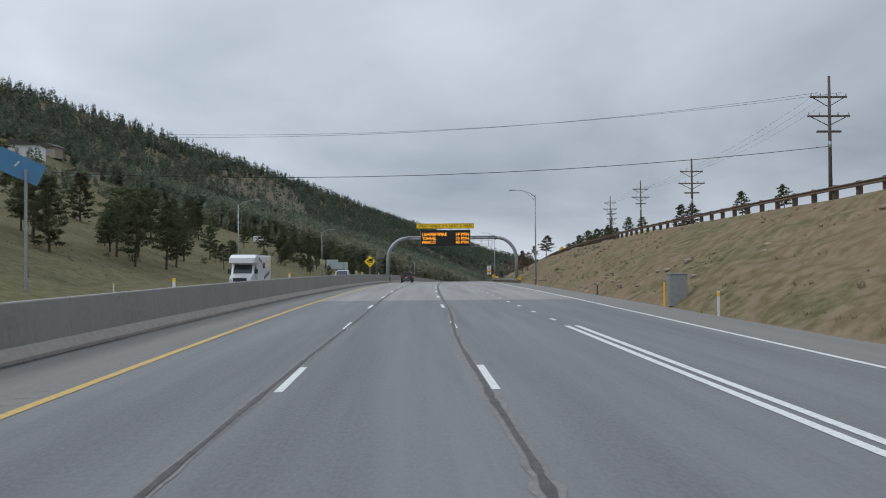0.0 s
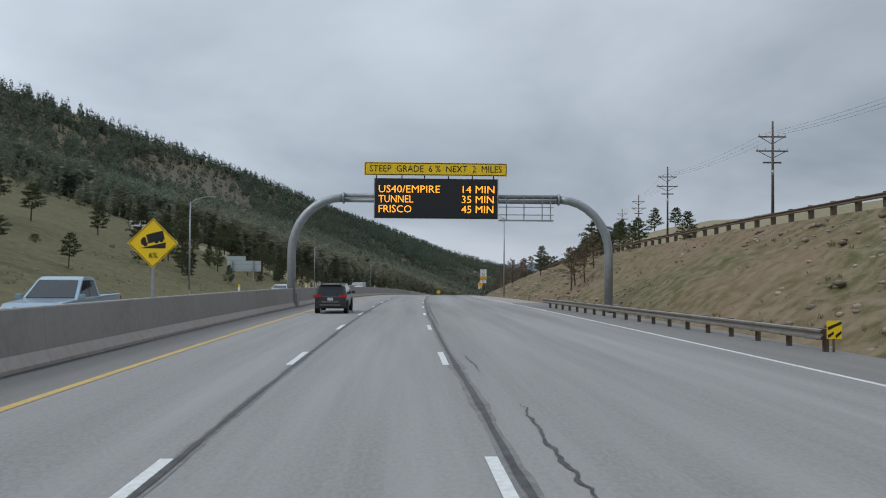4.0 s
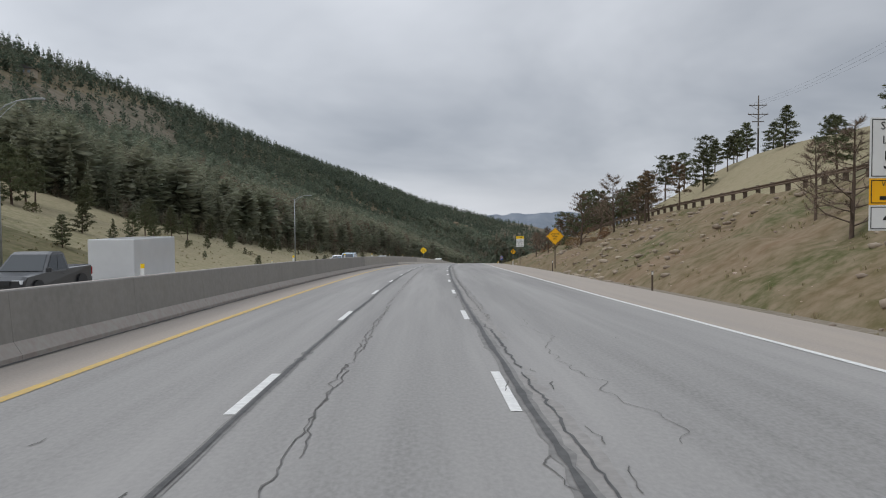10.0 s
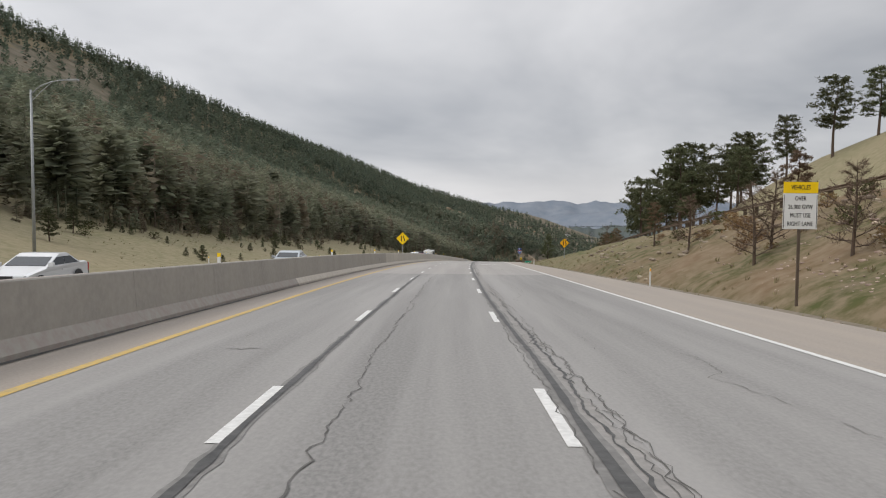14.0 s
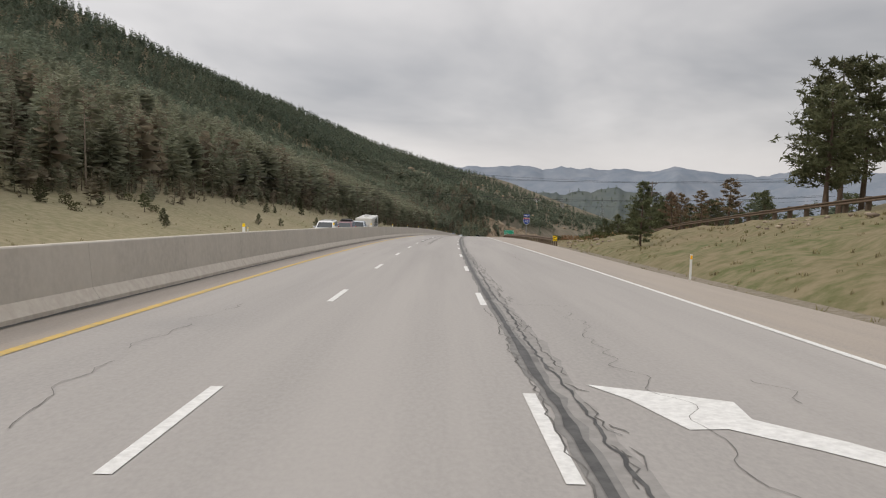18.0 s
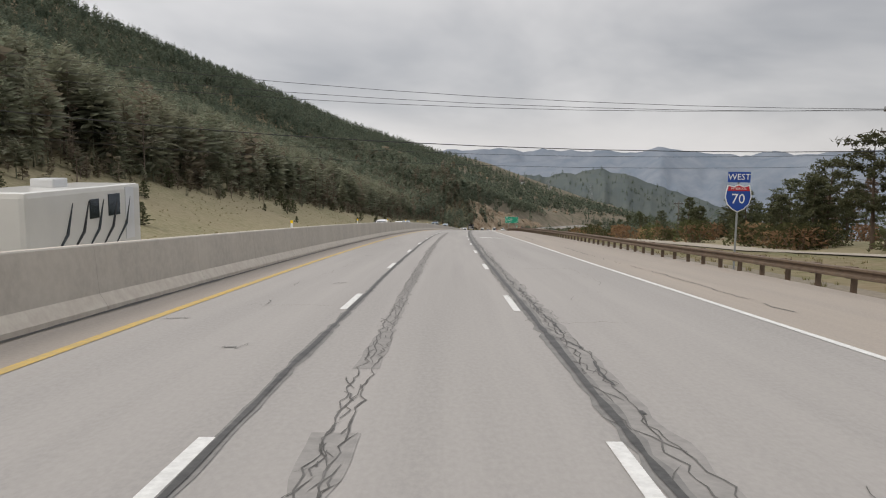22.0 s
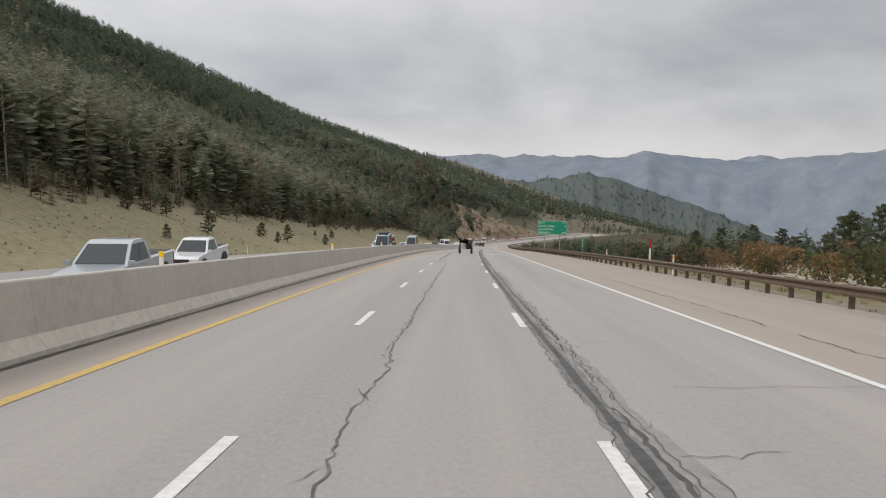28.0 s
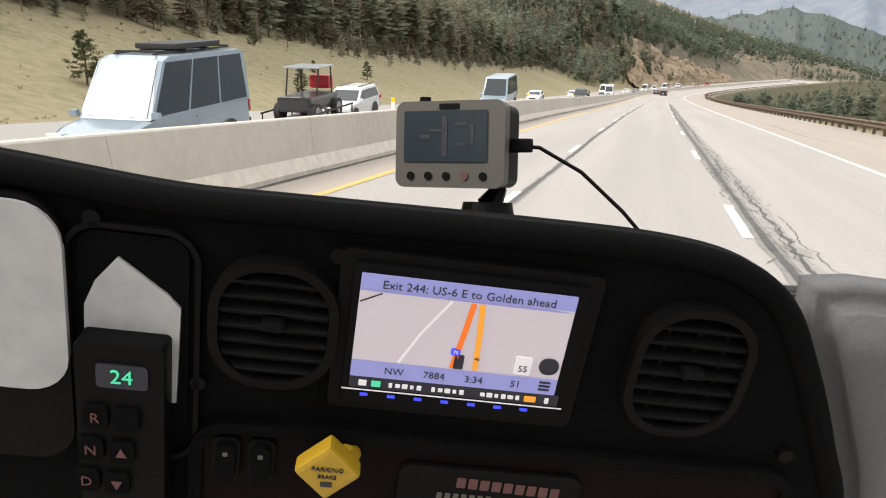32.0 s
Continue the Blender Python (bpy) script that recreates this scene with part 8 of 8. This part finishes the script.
# head unit with its lit map
ring("head_unit_bezel", 0.190, 0.134, 0.006, 0.010, 0.002, -0.004, -0.004, 0.006, M["dash_black"])
screen = slab("head_unit", 0.170, 0.118, 0.004, 0.002, -0.004, -0.008, 0.004, M["dash_black"])
FR = -0.0095
slab("map", 0.156, 0.060, 0.001, 0.0, 0.006, FR, FR + 0.001, M["lit_map"], screen, "lit navigation map")
slab("top_bar", 0.156, 0.014, 0.001, 0.0, 0.041, FR, FR + 0.001, M["lit_bar"], screen)
slab("bottom_bar", 0.156, 0.015, 0.001, 0.0, -0.0305, FR, FR + 0.001, M["lit_bar"], screen)
slab("tray", 0.160, 0.010, 0.001, 0.002, -0.0432, FR, FR + 0.001, M["ink"], screen)


def strip(name, pts, w, material):
    bm = bmesh.new()
    for (x0, z0), (x1, z1) in zip(pts[:-1], pts[1:]):
        d = Vector((x1 - x0, 0, z1 - z0))
        n = Vector((-d.z, 0, d.x)).normalized() * w / 2
        a, b = Vector((x0, FR - 0.0012, z0)), Vector((x1, FR - 0.0012, z1))
        bm.faces.new([bm.verts.new(q) for q in (a - n, b - n, b + n, a + n)])
    part(name, bm, material, screen)


strip("route", [(-0.004, -0.022), (0.001, 0.010), (0.004, 0.034)], 0.0042, M["lit_orange"])
strip("route", [(0.0135, -0.022), (0.012, 0.010), (0.010, 0.034)], 0.0042, M["lit_amber"])
strip("side_road", [(-0.044, -0.022), (-0.030, 0.006), (-0.012, 0.034)], 0.0022, M["lit_white"])
strip("side_road", [(-0.077, 0.026), (-0.062, 0.034)], 0.0012, M["ink"])
slab("vehicle_marker", 0.0075, 0.012, 0.001, 0.0005, -0.0165, FR - 0.0012, FR, M["ink"], screen)
slab("shield_marker", 0.007, 0.006, 0.002, -0.003, -0.008, FR - 0.0012, FR, M["lit_blue"], screen)
slab("speed_marker", 0.0125, 0.0155, 0.001, 0.049, -0.014, FR - 0.0012, FR, M["lit_white"], screen)
slab("camera_marker", 0.0150, 0.0140, 0.0065, 0.0685, -0.0125, FR - 0.0012, FR, M["ink"], screen)
TX = lambda x, z: Matrix.Translation((x, FR - 0.0016, z)) @ FACE
for _t, _s, _x, _z, _m in (("Exit 244: US-6 E to Golden ahead", 0.0092, 0.0, 0.041, "ink"), ("NW", 0.0080, -0.046, -0.0305, "ink"), ("7884", 0.0082, -0.016, -0.0305, "ink"), ("3:34", 0.0082, 0.014, -0.0305, "ink"), ("51", 0.0082, 0.046, -0.0305, "ink"),
                          ("55", 0.0075, 0.049, -0.0165, "ink"), ("40", 0.0040, 0.0135, -0.012, "ink"), ("70", 0.0040, -0.003, -0.008, "lit_white")):
    _o = letters(_t, _s, M[_m], screen, TX(_x, _z))
    _o.data.transform(Matrix.Diagonal((1, 1, 0.05, 1)))
for _x, _w, _m in ((-0.068, 0.006, "lit_white"), (-0.058, 0.007, "lit_green"), (0.060, 0.009, "lit_amber"), (0.073, 0.003, "lit_white")):
    slab("icon", _w, 0.0045, 0.0005, _x, -0.0432, FR - 0.0012, FR, M[_m], screen)
for _k in range(19):
    if _k not in (5, 11, 12):
        slab("lettering", 0.0026 + 0.0008 * (_k % 3), 0.0034 - 0.0008 * (_k % 2), 0.0004, -0.047 + 0.0054 * _k, -0.0432, FR - 0.0012, FR, M["lit_white"], screen)
for _k in range(3):
    slab("menu_bar", 0.0085, 0.0012, 0.0003, 0.0685, -0.027 - 0.0032 * _k, FR - 0.0012, FR, M["ink"], screen)
for _k in range(7):
    slab("key", 0.006, 0.0022, 0.0006, -0.066 + 0.0205 * _k, -0.0535, FR - 0.0012, FR, M["lit_blue"], screen)
strip("lip", [(-0.083, -0.049), (0.086, -0.049)], 0.0012, M["lit_white"])

# shifter pad in its recess; its pale panel is a painted sky reflection
ring("recess", 0.094, 0.200, 0.026, 0.004, -0.236, -0.040, -0.003, 0.03, M["dash_black"])
slab("recess_floor", 0.076, 0.164, 0.014, -0.236, -0.030, 0.001, 0.004, M["dash"])
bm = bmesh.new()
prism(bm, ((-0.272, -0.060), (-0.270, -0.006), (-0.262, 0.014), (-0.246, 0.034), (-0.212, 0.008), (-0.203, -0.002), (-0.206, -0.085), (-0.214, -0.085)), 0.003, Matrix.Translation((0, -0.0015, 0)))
part("pale_panel", bm, M["pale"], dash, "pale panel standing for a painted sky reflection")
pad = slab("shift_pad", 0.062, 0.175, 0.004, -0.240, -0.112, -0.022, 0.002, M["dash_black"])
slab("display", 0.036, 0.020, 0.003, -0.238, -0.050, -0.0235, -0.021, M["ink"], pad)
_o = letters("24", 0.0165, M["lit_green"], pad, Matrix.Translation((-0.238, -0.0245, -0.050)) @ FACE)
_o.data.transform(Matrix.Diagonal((1, 1, 0.1, 1)))
for _k, _t in enumerate("RND"):
    slab("button", 0.018, 0.019, 0.003, -0.257 - 0.004 * _k, -0.086 - 0.030 * _k, -0.026, -0.02, M["dash"], pad)
    slab("button", 0.018, 0.019, 0.003, -0.235 - 0.004 * _k, -0.087 - 0.030 * _k, -0.026, -0.02, M["dash"], pad)
    _o = letters(_t, 0.012, M["ink_red"], pad, Matrix.Translation((-0.257 - 0.004 * _k, -0.0268, -0.086 - 0.030 * _k)) @ FACE)
    _o.data.transform(Matrix.Diagonal((1, 1, 0.1, 1)))
    if _k:
        bm = bmesh.new()
        s = 1 if _k == 1 else -1
        prism(bm, ((-0.004, -0.003 * s), (0.004, -0.003 * s), (0.0, 0.005 * s)), 0.001, Matrix.Translation((-0.235 - 0.004 * _k, -0.0272, -0.087 - 0.030 * _k)))
        part("arrow", bm, M["ink_red"], pad)
slab("cluster_frame", 0.30, 0.22, 0.03, -0.430, -0.035, -0.006, 0.004, M["dash_black"])
# The lens gets its sky reflection from the pale paint.
slab("cluster_lens", 0.25, 0.150, 0.03, -0.405, -0.004, -0.009, -0.004, M["pale"], None, "instrument cluster lens with its pale sky reflection painted on")
for _x, _z in ((-0.190, -0.064), (-0.262, 0.062), (0.285, -0.080), (-0.095, 0.055)):
    part("screw", rod(bmesh.new(), (_x, -0.003, _z), (_x, 0.006, _z), 0.0062, sides=12), M["dash_black"], dash)

# lower fascia: wood trim, rockers, brake knob, badge
ring("fascia_frame", 0.50, 0.20, 0.03, 0.010, 0.055, -0.196, -0.006, 0.006, M["dash"])
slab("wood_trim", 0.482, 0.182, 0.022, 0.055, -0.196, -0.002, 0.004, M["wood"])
for _x in (-0.166, -0.139):
    r_ = slab("rocker_switch", 0.021, 0.042, 0.006, _x, -0.130, -0.007, 0.0, M["dash_black"])
    slab("rocker", 0.015, 0.034, 0.005, _x, -0.130, -0.012, -0.006, M["dash"], r_)
    slab("legend", 0.004, 0.004, 0.001, _x, -0.121, -0.0125, -0.0115, M["device"], r_)
knob = part("parking_brake_knob", B((0.036, 0.018, 0.036), (-0.086, -0.026, -0.112), pose(0, 0, 0, 0, 45, 0), bevel=0.004), M["knob_yellow"], dash, "yellow diamond parking brake knob")
part("stem", rod(bmesh.new(), (-0.078, -0.02, -0.113), (-0.072, 0.0, -0.118), 0.011, sides=12), M["knob_yellow"], knob)
for _t, _z, _s in (("PARKING", -0.107, 0.0058), ("BRAKE", -0.114, 0.0048)):
    _o = letters(_t, _s, M["ink"], knob, Matrix.Translation((-0.086, -0.0356, _z)) @ FACE)
    _o.data.transform(Matrix.Diagonal((1, 1, 0.1, 1)))
slab("arrow_mark", 0.009, 0.004, 0.001, -0.086, -0.121, -0.0362, -0.035, M["ink"], knob)
badge = slab("control_panel", 0.150, 0.060, 0.010, 0.046, -0.150, -0.006, 0.0, M["dash_black"])
for _k in range(9):
    slab("lettering", 0.0075, 0.010, 0.001, 0.022 + 0.0098 * _k, -0.134 - 0.0004 * _k, -0.0068, -0.0058, M["ink_red"], badge)
for _k in range(7):
    slab("lettering", 0.0045, 0.006, 0.0008, 0.006 + 0.0068 * _k, -0.149, -0.0068, -0.0058, M["device"], badge)
for _x in (0.20, 0.245):
    slab("rocker_switch", 0.026, 0.05, 0.006, _x, -0.165, -0.006, 0.0, M["dash_black"])

# pressure monitor on a suction stand
mon = empty("pressure_monitor", CAB @ Matrix.Translation((0.0, 0.27, 0.063)) @ pose(0, 0, 0, -16, -15.0, -26), "small grey tyre pressure monitor on a suction stand", "monitor")


def mslab(name, w, h, r, x, z, front, back, material, parent, label=""):
    bm = bmesh.new()
    prism(bm, rounded(w, h, r), back - front, Matrix.Translation((x, front, z)))
    return part(name, bm, material, parent, label)


case = mslab("case", 0.120, 0.088, 0.010, 0, 0, -0.012, 0.002, M["device"], mon)
mslab("rear_case", 0.117, 0.085, 0.010, 0, 0, 0.001, 0.036, M["dash_black"], mon)
mslab("screen", 0.092, 0.052, 0.002, -0.004, 0.008, -0.0135, -0.010, M["device_screen"], mon)
mslab("brand_bar", 0.022, 0.006, 0.001, 0.0, 0.038, -0.0128, -0.0118, M["dash_black"], mon)
for _k in range(5):
    part("button", rod(bmesh.new(), (-0.042 + 0.02 * _k, -0.014, -0.032), (-0.042 + 0.02 * _k, -0.010, -0.032), 0.0042, sides=10), M["ink_red"] if _k == 3 else M["dash_black"], mon)
for _x, _z, _w, _h in ((-0.004, 0.008, 0.006, 0.040), (-0.012, 0.014, 0.018, 0.003), (0.014, 0.02, 0.014, 0.003), (0.014, 0.0, 0.014, 0.003), (-0.026, 0.008, 0.012, 0.004), (0.026, 0.01, 0.004, 0.02)):
    mslab("segment", _w, _h, 0.001, _x, _z, -0.0142, -0.0132, M["ink"], mon)
part("antenna_nub", rod(bmesh.new(), (-0.035, 0.005, 0.042), (-0.035, 0.005, 0.050), 0.006, sides=10), M["dash_black"], mon)
stand = part("bracket", tube(bmesh.new(), [(0.030, 0.034, -0.020), (0.036, 0.038, -0.045), (0.030, 0.030, -0.062)], [0.012, 0.010, 0.014], 8), M["dash_black"], mon)
part("suction_cup", rod(bmesh.new(), (0.028, 0.030, -0.150), (0.028, 0.030, -0.058), 0.044, 0.026, 24), M["dash_black"], mon)
part("cable", tube(bmesh.new(), [(0.060, 0.012, 0.000), (0.088, 0.014, -0.002), (0.130, 0.02, -0.026), (0.170, 0.03, -0.064), (0.205, 0.04, -0.105)], 0.0022, 6), M["dash_black"], mon)
part("plug", B((0.026, 0.010, 0.014), (0.068, 0.012, 0.000), bevel=0.003), M["dash_black"], mon)

# nose of the motorhome that carries the dashboard
nose_y = 685.0
nose = empty("motorhome_nose", Matrix.Translation(rd(nose_y, -0.05, 0.0)) @ pose(0, 0, 0, 0, 0, heading(nose_y) + 90), "white motorhome bonnet and front wheels under the dashboard", "motorhome")
part("bonnet", shell(bmesh.new(), ((-0.15, 0.55), (-0.15, 1.42), (0.35, 1.38), (1.35, 1.18), (1.75, 1.00), (1.80, 0.50)), 1.55, bevel=0.10, nose=0.10), PAINT["white"], nose)
for _s in (-1, 1):
    wheel(nose, 0.75, _s * 0.72, 0.48, 0.26)
    wp = part("wiper_arm", tube(bmesh.new(), [(0.42, _s * 0.45 - 0.2, 1.46), (0.45, _s * 0.45 - 0.05, 1.50), (0.44, _s * 0.45 + 0.25, 1.49)], 0.008, 6), M["trim"], nose)
    part("wiper_blade", B((0.02, 0.62, 0.02), (0.46, _s * 0.45 + 0.22, 1.475), bevel=0.005), M["trim"], wp)
part("firewall", B((0.06, 1.45, 0.85), (-0.12, 0, 1.05)), M["trim"], nose)
